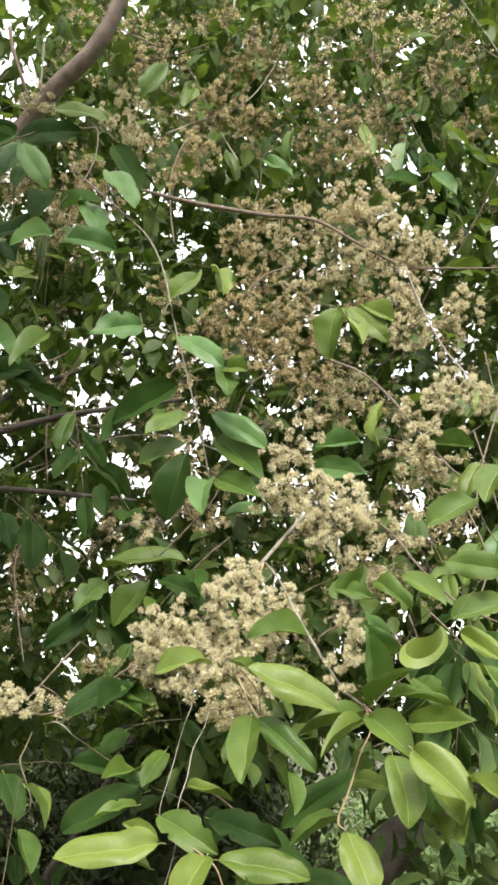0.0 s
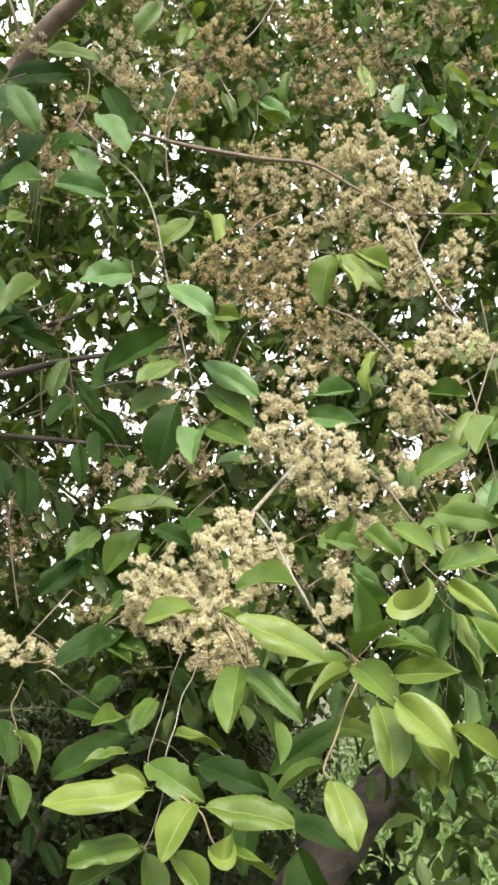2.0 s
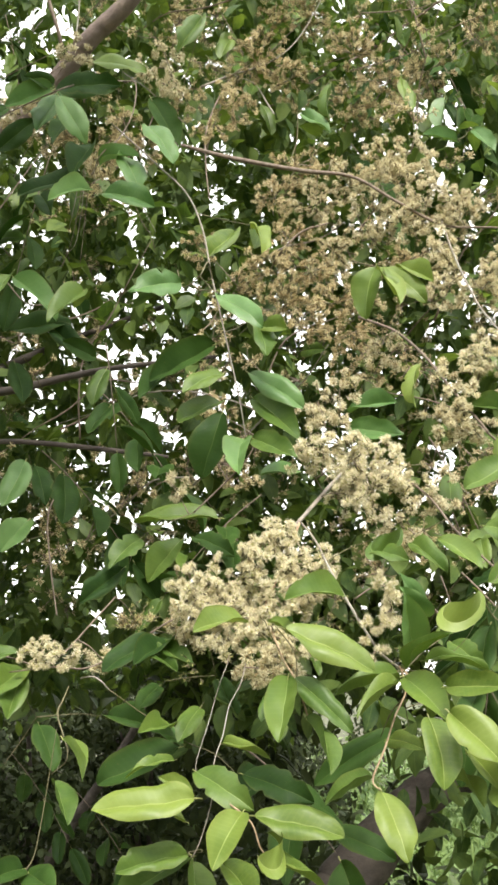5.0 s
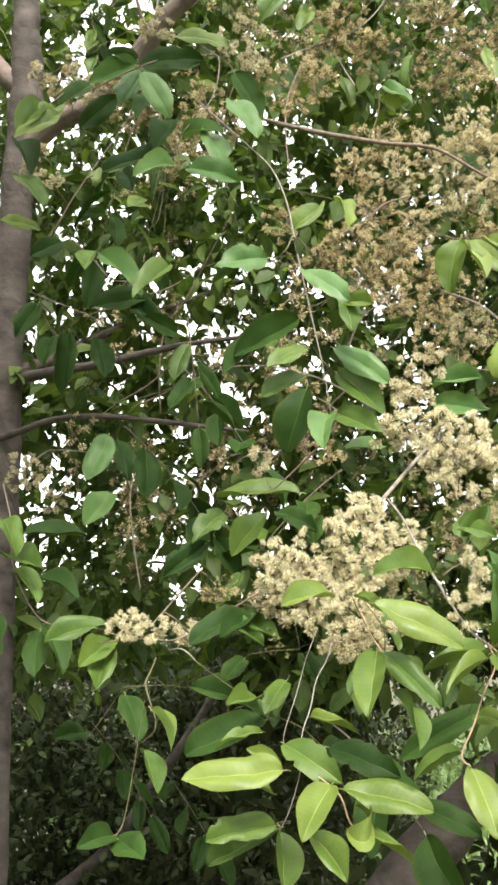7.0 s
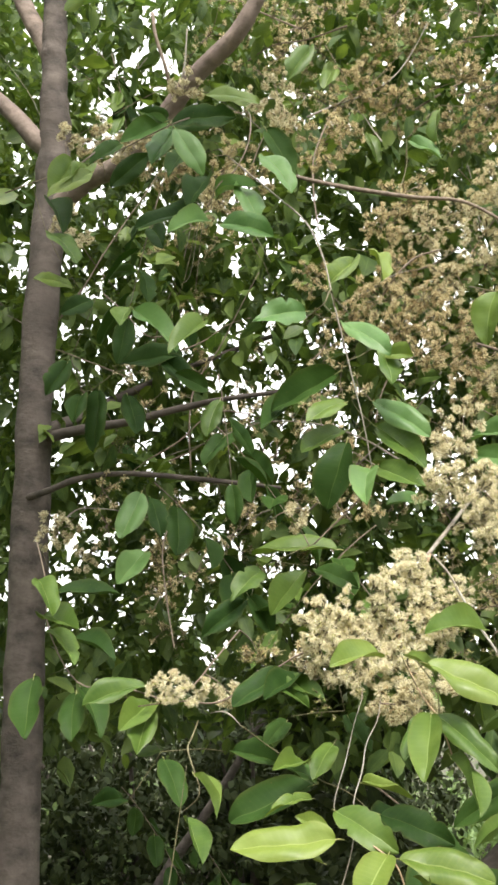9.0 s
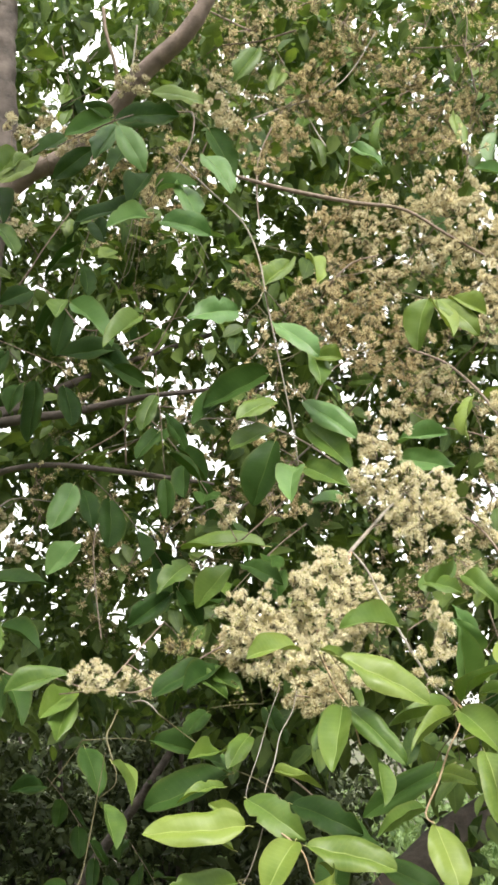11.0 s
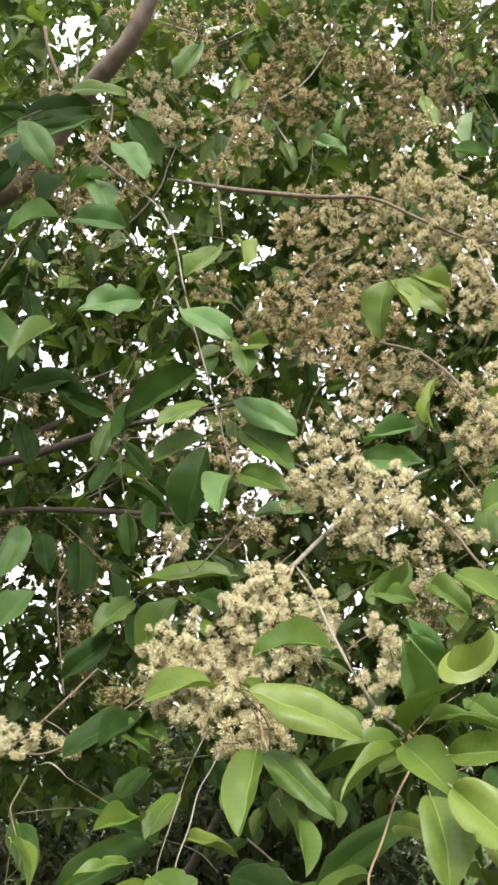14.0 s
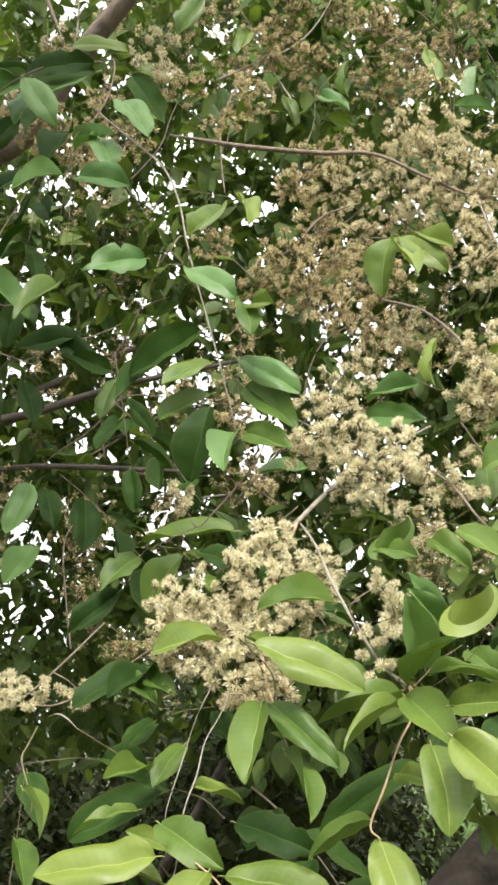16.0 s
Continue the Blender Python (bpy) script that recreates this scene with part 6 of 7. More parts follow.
flower_cluster(tree, (0.2332, 1.5357, 1.9698), 0.0369, 1.8, STRAW, 41, 0.0086, 9, "straw-coloured flower cluster")
flower_cluster(tree, (0.2679, 1.5357, 1.9452), 0.0287, 1.8, STRAW, 42, 0.0086, 9, "straw-coloured flower cluster")
tube("twig", [(0.1584, 1.6955, 2.1050, 0.0006), (0.1846, 1.7019, 2.1126, 0.0007), (0.2108, 1.7082, 2.1151, 0.0009)], TWIG, tree, sides=5)
flower_cluster(tree, (0.1584, 1.6955, 2.1050), 0.0335, 1.8, STRAW, 43, 0.0088, 9, "straw-coloured flower cluster")
tube("twig", [(0.1399, 1.6955, 2.0631, 0.0006), (0.1492, 1.6955, 2.0872, 0.0007), (0.1584, 1.6955, 2.1050, 0.0009)], TWIG, tree, sides=5)
flower_cluster(tree, (0.1399, 1.6955, 2.0631), 0.0283, 1.35, BROWN, 44, 0.0077, 9, "withered brown flower cluster")
tube("twig", [(0.3012, 1.6023, 2.0811, 0.0006), (0.2918, 1.6023, 2.0583, 0.0007), (0.2823, 1.6023, 2.0293, 0.0009)], TWIG, tree, sides=5)
flower_cluster(tree, (0.3012, 1.6023, 2.0811), 0.0383, 2.2, CREAM, 45, 0.0089, 14, "fluffy cream flower cluster", 14)
tube("twig", [(0.3428, 1.6023, 2.0728, 0.0006), (0.3600, 1.6103, 2.0744, 0.0007), (0.3773, 1.6183, 2.0697, 0.0009)], TWIG, tree, sides=5)
flower_cluster(tree, (0.3428, 1.6023, 2.0728), 0.0279, 1.8, STRAW, 46, 0.0087, 9, "straw-coloured flower cluster")
flower_cluster(tree, (0.2075, 2.1346, 2.6248), 0.0668, 1.8, STRAW, 47, 0.0092, 9, "straw-coloured flower cluster")
flower_cluster(tree, (0.2475, 2.1346, 2.5930), 0.0646, 1.8, STRAW, 48, 0.0092, 9, "straw-coloured flower cluster")
flower_cluster(tree, (0.2819, 2.0956, 2.5377), 0.0601, 1.8, STRAW, 49, 0.0092, 9, "straw-coloured flower cluster")
tube("twig", [(0.1454, 2.2646, 2.6542, 0.0007), (0.2001, 2.2360, 2.6444, 0.0008), (0.2546, 2.2074, 2.6291, 0.0010)], TWIG, tree, sides=5)
flower_cluster(tree, (0.1454, 2.2646, 2.6542), 0.0586, 1.8, STRAW, 50, 0.0093, 9, "straw-coloured flower cluster")
flower_cluster(tree, (0.1824, 2.1346, 2.5306), 0.0614, 1.8, STRAW, 51, 0.0092, 9, "straw-coloured flower cluster")
flower_cluster(tree, (0.2351, 2.0956, 2.4896), 0.0492, 1.8, STRAW, 52, 0.0092, 9, "straw-coloured flower cluster")
tube("twig", [(0.2716, 2.1736, 2.6761, 0.0007), (0.2631, 2.1905, 2.6554, 0.0008), (0.2546, 2.2074, 2.6291, 0.0010)], TWIG, tree, sides=5)
flower_cluster(tree, (0.2716, 2.1736, 2.6761), 0.0450, 1.8, STRAW, 53, 0.0092, 9, "straw-coloured flower cluster")
flower_cluster(tree, (0.3444, 2.0678, 2.4957), 0.0512, 1.8, STRAW, 54, 0.0091, 9, "straw-coloured flower cluster")
tube("twig", [(0.0690, 2.1996, 2.5724, 0.0007), (0.0674, 2.1515, 2.5899, 0.0008), (0.0658, 2.1047, 2.6017, 0.0010)], TWIG, tree, sides=5)
flower_cluster(tree, (0.0690, 2.1996, 2.5724), 0.0627, 1.8, STRAW, 55, 0.0092, 9, "straw-coloured flower cluster")
tube("twig", [(0.0227, 2.3200, 2.7007, 0.0007), (0.0241, 2.2594, 2.7334, 0.0008), (0.0255, 2.1879, 2.7553, 0.0010)], TWIG, tree, sides=5)
flower_cluster(tree, (0.0227, 2.3200, 2.7007), 0.0597, 1.35, BROWN, 56, 0.0082, 9, "withered brown flower cluster")
tube("twig", [(-0.0211, 2.2646, 2.6144, 0.0007), (0.0007, 2.2930, 2.6633, 0.0008), (0.0228, 2.3160, 2.7031, 0.0010)], TWIG, tree, sides=5)
flower_cluster(tree, (-0.0211, 2.2646, 2.6144), 0.0586, 1.35, BROWN, 57, 0.0082, 9, "withered brown flower cluster")
flower_cluster(tree, (-0.0244, 2.0678, 2.3716), 0.0643, 1.35, BROWN, 58, 0.0081, 9, "withered brown flower cluster")
flower_cluster(tree, (0.0529, 2.0678, 2.3770), 0.0643, 1.35, BROWN, 59, 0.0081, 9, "withered brown flower cluster")
tube("twig", [(0.0086, 2.0398, 2.3030, 0.0007), (0.0272, 2.0510, 2.2647, 0.0008), (0.0459, 2.0608, 2.2197, 0.0010)], TWIG, tree, sides=5)
flower_cluster(tree, (0.0086, 2.0398, 2.3030), 0.0586, 1.35, BROWN, 60, 0.0080, 9, "withered brown flower cluster")
tube("twig", [(0.0950, 2.0398, 2.3030, 0.0007), (0.0595, 2.0440, 2.2902, 0.0008), (0.0240, 2.0482, 2.2710, 0.0010)], TWIG, tree, sides=5)
flower_cluster(tree, (0.0950, 2.0398, 2.3030), 0.0532, 1.35, BROWN, 61, 0.0080, 9, "withered brown flower cluster")
flower_cluster(tree, (0.0610, 1.9978, 2.2391), 0.0519, 1.35, BROWN, 62, 0.0080, 9, "withered brown flower cluster")
flower_cluster(tree, (0.0988, 2.0956, 2.4295), 0.0546, 1.8, STRAW, 63, 0.0092, 9, "straw-coloured flower cluster")
flower_cluster(tree, (0.1317, 1.9558, 2.2090), 0.0484, 1.35, BROWN, 64, 0.0080, 9, "withered brown flower cluster")
flower_cluster(tree, (0.3145, 2.0398, 2.3953), 0.0532, 1.8, STRAW, 65, 0.0091, 9, "straw-coloured flower cluster")
tube("twig", [(0.3699, 1.9978, 2.3223, 0.0006), (0.3471, 1.9726, 2.3342, 0.0008), (0.3245, 1.9474, 2.3395, 0.0010)], TWIG, tree, sides=5)
flower_cluster(tree, (0.3699, 1.9978, 2.3223), 0.0475, 1.8, STRAW, 66, 0.0091, 9, "straw-coloured flower cluster")
tube("twig", [(0.4175, 2.0398, 2.3779, 0.0007), (0.3936, 2.0188, 2.3533, 0.0008), (0.3699, 1.9978, 2.3223, 0.0010)], TWIG, tree, sides=5)
flower_cluster(tree, (0.4175, 2.0398, 2.3779), 0.0445, 1.8, STRAW, 67, 0.0091, 9, "straw-coloured flower cluster")
tube("twig", [(0.0205, 2.1346, 2.4692, 0.0007), (0.0258, 2.1021, 2.4649, 0.0008), (0.0312, 2.0678, 2.4543, 0.0010)], TWIG, tree, sides=5)
flower_cluster(tree, (0.0205, 2.1346, 2.4692), 0.0438, 1.35, BROWN, 68, 0.0081, 9, "withered brown flower cluster")
tube("twig", [(-0.0902, 2.0678, 2.3356, 0.0007), (-0.0572, 2.1008, 2.3730, 0.0008), (-0.0240, 2.1307, 2.4033, 0.0010)], TWIG, tree, sides=5)
flower_cluster(tree, (-0.0902, 2.0678, 2.3356), 0.0490, 1.35, BROWN, 69, 0.0081, 9, "withered brown flower cluster")
tube("twig", [(0.1569, 1.9978, 2.2996, 0.0006), (0.1260, 2.0188, 2.3045, 0.0008), (0.0950, 2.0398, 2.3030, 0.0010)], TWIG, tree, sides=5)
flower_cluster(tree, (0.1569, 1.9978, 2.2996), 0.0411, 1.35, BROWN, 70, 0.0080, 9, "withered brown flower cluster")
tube("twig", [(0.2299, 2.0678, 2.3944, 0.0007), (0.2722, 2.0440, 2.4130, 0.0008), (0.3144, 2.0202, 2.4260, 0.0010)], TWIG, tree, sides=5)
flower_cluster(tree, (0.2299, 2.0678, 2.3944), 0.0425, 1.35, BROWN, 71, 0.0081, 9, "withered brown flower cluster")
tube("twig", [(0.1110, 1.7969, 2.1100, 0.0006), (0.1468, 1.7918, 2.1436, 0.0007), (0.1824, 1.7867, 2.1708, 0.0010)], TWIG, tree, sides=5)
flower_cluster(tree, (0.1110, 1.7969, 2.1100), 0.0370, 1.35, BROWN, 72, 0.0078, 9, "withered brown flower cluster")
tube("twig", [(-0.2342, 1.9278, 2.7546, 0.0006), (-0.2208, 2.0174, 2.7864, 0.0008), (-0.2067, 2.1047, 2.8105, 0.0010)], TWIG, tree, sides=5)
flower_cluster(tree, (-0.2342, 1.9278, 2.7546), 0.0300, 1.8, STRAW, 73, 0.0090, 9, "straw-coloured flower cluster")
tube("twig", [(-0.2081, 1.8998, 2.6673, 0.0006), (-0.2213, 1.9138, 2.7141, 0.0007), (-0.2342, 1.9278, 2.7546, 0.0010)], TWIG, tree, sides=5)
flower_cluster(tree, (-0.2081, 1.8998, 2.6673), 0.0395, 1.8, STRAW, 74, 0.0090, 9, "straw-coloured flower cluster")
tube("twig", [(-0.2666, 1.8998, 2.6993, 0.0006), (-0.2437, 1.9068, 2.7099, 0.0007), (-0.2208, 1.9138, 2.7130, 0.0010)], TWIG, tree, sides=5)
flower_cluster(tree, (-0.2666, 1.8998, 2.6993), 0.0256, 1.8, STRAW, 75, 0.0090, 9, "straw-coloured flower cluster")
tube("twig", [(-0.1837, 1.9278, 2.6474, 0.0006), (-0.1959, 1.9138, 2.6606, 0.0007), (-0.2081, 1.8998, 2.6673, 0.0010)], TWIG, tree, sides=5)
flower_cluster(tree, (-0.1837, 1.9278, 2.6474), 0.0343, 1.35, BROWN, 76, 0.0079, 9, "withered brown flower cluster")
flower_cluster(tree, (-0.0691, 2.3700, 3.0049), 0.0794, 1.35, BROWN, 77, 0.0082, 9, "withered brown flower cluster")
flower_cluster(tree, (-0.1184, 2.3200, 2.8610), 0.0597, 1.35, BROWN, 78, 0.0082, 9, "withered brown flower cluster")
tube("twig", [(0.0107, 2.4200, 2.9886, 0.0007), (-0.0343, 2.4370, 3.0196, 0.0008), (-0.0791, 2.4535, 3.0424, 0.0010)], TWIG, tree, sides=5)
flower_cluster(tree, (0.0107, 2.4200, 2.9886), 0.0694, 1.35, BROWN, 79, 0.0081, 9, "withered brown flower cluster")
tube("twig", [(0.1602, 2.4200, 3.0569, 0.0007), (0.0855, 2.4200, 3.0261, 0.0008), (0.0107, 2.4200, 2.9886, 0.0010)], TWIG, tree, sides=5)
flower_cluster(tree, (0.1602, 2.4200, 3.0569), 0.0749, 1.35, BROWN, 80, 0.0081, 9, "withered brown flower cluster")
tube("twig", [(0.2469, 2.4200, 2.9820, 0.0007), (0.2036, 2.4200, 3.0228, 0.0008), (0.1602, 2.4200, 3.0569, 0.0010)], TWIG, tree, sides=5)
flower_cluster(tree, (0.2469, 2.4200, 2.9820), 0.0749, 1.35, BROWN, 81, 0.0081, 9, "withered brown flower cluster")
tube("twig", [(0.1583, 2.4200, 2.9226, 0.0007), (0.1940, 2.4200, 2.9633, 0.0008), (0.2298, 2.4200, 2.9975, 0.0010)], TWIG, tree, sides=5)
flower_cluster(tree, (0.1583, 2.4200, 2.9226), 0.0694, 1.35, BROWN, 82, 0.0081, 9, "withered brown flower cluster")
tube("twig", [(0.0554, 2.5656, 3.2501, 0.0007), (-0.0012, 2.5173, 3.1601, 0.0008), (-0.0580, 2.4689, 3.0631, 0.0010)], TWIG, tree, sides=5)
flower_cluster(tree, (0.0554, 2.5656, 3.2501), 0.0666, 1.35, BROWN, 83, 0.0081, 9, "withered brown flower cluster")
flower_cluster(tree, (-0.0317, 2.5656, 3.2173), 0.0612, 1.35, BROWN, 84, 0.0081, 9, "withered brown flower cluster")
tube("twig", [(-0.1604, 2.1996, 2.7551, 0.0007), (-0.1656, 2.2412, 2.7463, 0.0008), (-0.1706, 2.2828, 2.7296, 0.0010)], TWIG, tree, sides=5)
flower_cluster(tree, (-0.1604, 2.1996, 2.7551), 0.0451, 1.35, BROWN, 85, 0.0081, 9, "withered brown flower cluster")
tube("twig", [(0.3493, 2.5173, 3.0757, 0.0007), (0.2982, 2.4689, 3.0324, 0.0008), (0.2469, 2.4200, 2.9820, 0.0010)], TWIG, tree, sides=5)
flower_cluster(tree, (0.3493, 2.5173, 3.0757), 0.0657, 1.35, BROWN, 86, 0.0081, 9, "withered brown flower cluster")
tube("twig", [(0.5139, 2.6139, 3.2472, 0.0007), (0.4318, 2.5656, 3.1649, 0.0008), (0.3493, 2.5173, 3.0757, 0.0010)], TWIG, tree, sides=5)
flower_cluster(tree, (0.5139, 2.6139, 3.2472), 0.0676, 1.35, BROWN, 87, 0.0081, 9, "withered brown flower cluster")
tube("twig", [(0.5806, 2.6139, 3.1000, 0.0007), (0.5303, 2.6043, 3.1596, 0.0008), (0.4801, 2.5936, 3.2139, 0.0010)], TWIG, tree, sides=5)
flower_cluster(tree, (0.5806, 2.6139, 3.1000), 0.0621, 1.35, BROWN, 88, 0.0081, 9, "withered brown flower cluster")
tube("twig", [(-0.2968, 1.6423, 2.3884, 0.0006), (-0.3002, 1.6290, 2.3735, 0.0007), (-0.3037, 1.6157, 2.3534, 0.0009)], TWIG, tree, sides=5)
flower_cluster(tree, (-0.2968, 1.6423, 2.3884), 0.0343, 1.35, BROWN, 89, 0.0077, 9, "withered brown flower cluster")
flower_cluster(tree, (-0.2681, 1.6690, 2.4758), 0.0261, 1.35, BROWN, 90, 0.0077, 9, "withered brown flower cluster")
tube("twig", [(-0.3852, 1.8602, 2.7022, 0.0006), (-0.3258, 1.8792, 2.7040, 0.0007), (-0.2666, 1.8998, 2.6993, 0.0010)], TWIG, tree, sides=5)
flower_cluster(tree, (-0.3852, 1.8602, 2.7022), 0.0330, 1.8, STRAW, 91, 0.0089, 9, "straw-coloured flower cluster")
tube("twig", [(-0.4250, 1.8602, 2.6734, 0.0006), (-0.4050, 1.8602, 2.6905, 0.0007), (-0.3852, 1.8602, 2.7022, 0.0010)], TWIG, tree, sides=5)
flower_cluster(tree, (-0.4250, 1.8602, 2.6734), 0.0255, 1.35, BROWN, 92, 0.0079, 9, "withered brown flower cluster")
tube("twig", [(-0.1699, 1.6955, 1.8934, 0.0006), (-0.1533, 1.6930, 1.8703, 0.0007), (-0.1368, 1.6890, 1.8419, 0.0009)], TWIG, tree, sides=5)
flower_cluster(tree, (-0.1699, 1.6955, 1.8934), 0.0314, 1.8, STRAW, 93, 0.0088, 9, "straw-coloured flower cluster")
tube("twig", [(-0.1953, 1.6955, 1.8798, 0.0006), (-0.1825, 1.6955, 1.8903, 0.0007), (-0.1699, 1.6955, 1.8934, 0.0009)], TWIG, tree, sides=5)
flower_cluster(tree, (-0.1953, 1.6955, 1.8798), 0.0230, 1.35, BROWN, 94, 0.0077, 9, "withered brown flower cluster")
flower_cluster(tree, (-0.0533, 1.6955, 1.8976), 0.0262, 1.35, BROWN, 95, 0.0077, 9, "withered brown flower cluster")
tube("twig", [(-0.1946, 1.5357, 1.6769, 0.0006), (-0.2063, 1.5223, 1.6931, 0.0007), (-0.2181, 1.5090, 1.7021, 0.0009)], TWIG, tree, sides=5)
flower_cluster(tree, (-0.1946, 1.5357, 1.6769), 0.0266, 0.45, BROWN, 96, 0.0076, 9, "withered brown flower cluster")
tube("twig", [(-0.1387, 1.4713, 1.6630, 0.0006), (-0.1307, 1.4423, 1.6719, 0.0007), (-0.1228, 1.4145, 1.6736, 0.0009)], TWIG, tree, sides=5)
flower_cluster(tree, (-0.1387, 1.4713, 1.6630), 0.0233, 1.35, BROWN, 97, 0.0075, 9, "withered brown flower cluster")
tube("twig", [(-0.1076, 1.8602, 2.0385, 0.0006), (-0.0714, 1.7652, 2.0020, 0.0007), (-0.0358, 1.6690, 1.9582, 0.0009)], TWIG, tree, sides=5)
flower_cluster(tree, (-0.1076, 1.8602, 2.0385), 0.0351, 1.35, BROWN, 98, 0.0079, 9, "withered brown flower cluster")
tube("twig", [(-0.1575, 2.0678, 2.4184, 0.0007), (-0.1206, 2.0706, 2.3838, 0.0008), (-0.0837, 2.0748, 2.3438, 0.0010)], TWIG, tree, sides=5)
flower_cluster(tree, (-0.1575, 2.0678, 2.4184), 0.0425, 1.35, BROWN, 99, 0.0081, 9, "withered brown flower cluster")
tube("twig", [(-0.5042, 1.9278, 2.6344, 0.0006), (-0.4642, 1.8928, 2.6566, 0.0007), (-0.4250, 1.8602, 2.6734, 0.0010)], TWIG, tree, sides=5)
flower_cluster(tree, (-0.5042, 1.9278, 2.6344), 0.0322, 1.8, STRAW, 100, 0.0090, 9, "straw-coloured flower cluster")
tube("twig", [(-0.7270, 2.2646, 2.8231, 0.0007), (-0.5930, 2.2321, 2.8844, 0.0008), (-0.4611, 2.1996, 2.9377, 0.0010)], TWIG, tree, sides=5)
flower_cluster(tree, (-0.7270, 2.2646, 2.8231), 0.0354, 1.8, STRAW, 101, 0.0093, 9, "straw-coloured flower cluster")
tube("twig", [(-0.7072, 2.2646, 2.6296, 0.0007), (-0.7171, 2.2646, 2.7303, 0.0008), (-0.7270, 2.2646, 2.8231, 0.0010)], TWIG, tree, sides=5)
flower_cluster(tree, (-0.7072, 2.2646, 2.6296), 0.0354, 1.8, STRAW, 102, 0.0093, 9, "straw-coloured flower cluster")
tube("twig", [(-0.6778, 2.2646, 1.9420, 0.0007), (-0.5964, 2.2950, 2.0287, 0.0008), (-0.5145, 2.3200, 2.1067, 0.0010)], TWIG, tree, sides=5)
flower_cluster(tree, (-0.6778, 2.2646, 1.9420), 0.0464, 1.8, STRAW, 103, 0.0093, 9, "straw-coloured flower cluster")
tube("twig", [(-0.6203, 2.2646, 1.8845, 0.0007), (-0.6490, 2.2646, 1.9165, 0.0008), (-0.6778, 2.2646, 1.9420, 0.0010)], TWIG, tree, sides=5)
flower_cluster(tree, (-0.6203, 2.2646, 1.8845), 0.0354, 1.8, STRAW, 104, 0.0093, 9, "straw-coloured flower cluster")
flower_cluster(tree, (-0.2009, 1.5357, 1.6667), 0.0287, 0.45, BROWN, 105, 0.0076, 9, "withered brown flower cluster")
flower_cluster(tree, (-0.4358, 2.1996, 1.9141), 0.0451, 1.35, BROWN, 106, 0.0081, 9, "withered brown flower cluster")
flower_cluster(tree, (0.3314, 2.0678, 2.5317), 0.0490, 1.8, STRAW, 107, 0.0091, 9, "straw-coloured flower cluster")
flower_cluster(tree, (0.3013, 2.0398, 2.4115), 0.0445, 1.8, STRAW, 108, 0.0091, 9, "straw-coloured flower cluster")
tube("twig", [(0.2911, 1.9978, 2.3115, 0.0006), (0.3105, 1.9754, 2.3279, 0.0008), (0.3300, 1.9544, 2.3379, 0.0010)], TWIG, tree, sides=5)
flower_cluster(tree, (0.2911, 1.9978, 2.3115), 0.0432, 1.8, STRAW, 109, 0.0091, 9, "straw-coloured flower cluster")
flower_cluster(tree, (0.2374, 1.5357, 1.9473), 0.0369, 1.8, STRAW, 110, 0.0086, 9, "straw-coloured flower cluster")
flower_cluster(tree, (0.2533, 1.5357, 1.9882), 0.0287, 1.8, STRAW, 111, 0.0086, 9, "straw-coloured flower cluster")
# blossom along the foot of the upper limb
flower_cluster(tree, (-0.5967, 1.9988, 2.6760), 0.040, 1.35, BROWN, 120, 0.0080, 9, "withered brown flower cluster")
flower_cluster(tree, (-0.5361, 1.9522, 2.6797), 0.045, 1.8, STRAW, 121, 0.0084, 9, "straw-coloured flower cluster")
flower_cluster(tree, (-0.4816, 1.9199, 2.6095), 0.050, 1.35, BROWN, 122, 0.0080, 9, "withered brown flower cluster")
flower_cluster(tree, (-0.4245, 1.8823, 2.5669), 0.045, 1.35, BROWN, 123, 0.0080, 9, "withered brown flower cluster")
flower_cluster(tree, (-0.3749, 1.8419, 2.5349), 0.040, 1.35, BROWN, 124, 0.0080, 9, "withered brown flower cluster")
flower_cluster(tree, (-0.3270, 1.8042, 2.4888), 0.045, 1.35, BROWN, 125, 0.0080, 9, "withered brown flower cluster")
flower_cluster(tree, (-0.3045, 1.7689, 2.4197), 0.040, 1.35, BROWN, 126, 0.0080, 9, "withered brown flower cluster")
flower_cluster(tree, (-0.6410, 2.1275, 2.5260), 0.035, 1.8, STRAW, 127, 0.0084, 9, "straw-coloured flower cluster")
flower_cluster(tree, (-0.4359, 1.8702, 2.6221), 0.040, 1.8, STRAW, 128, 0.0084, 9, "straw-coloured flower cluster")
flower_cluster(tree, (-0.2586, 1.8107, 2.4865), 0.040, 1.35, BROWN, 129, 0.0080, 9, "withered brown flower cluster")

# unopened buds on fine stalks
flower_cluster(tree, (0.0496, 1.2700, 1.6700), 0.0240, 0.75, BUD, 700, 0.0034, 3, "sprig of small greenish buds", 0, 1)
flower_cluster(tree, (-0.0910, 1.3200, 1.6110), 0.0270, 0.75, BUD, 701, 0.0034, 3, "sprig of small greenish buds", 0, 1)
flower_cluster(tree, (0.1152, 1.1800, 1.6250), 0.0150, 0.75, BUD, 702, 0.0034, 3, "sprig of small greenish buds", 0, 1)
flower_cluster(tree, (-0.1895, 1.4713, 1.6599), 0.0304, 0.75, BUD, 703, 0.0035, 3, "sprig of small greenish buds", 0, 1)
flower_cluster(tree, (-0.1836, 1.4833, 1.6641), 0.0325, 0.75, BUD, 704, 0.0035, 3, "sprig of small greenish buds", 0, 1)
flower_cluster(tree, (0.1560, 1.4108, 1.8036), 0.0252, 0.75, BUD, 705, 0.0034, 3, "sprig of small greenish buds", 0, 1)
flower_cluster(tree, (0.0404, 1.3625, 1.7733), 0.0250, 0.75, BUD, 706, 0.0034, 3, "sprig of small greenish buds", 0, 1)
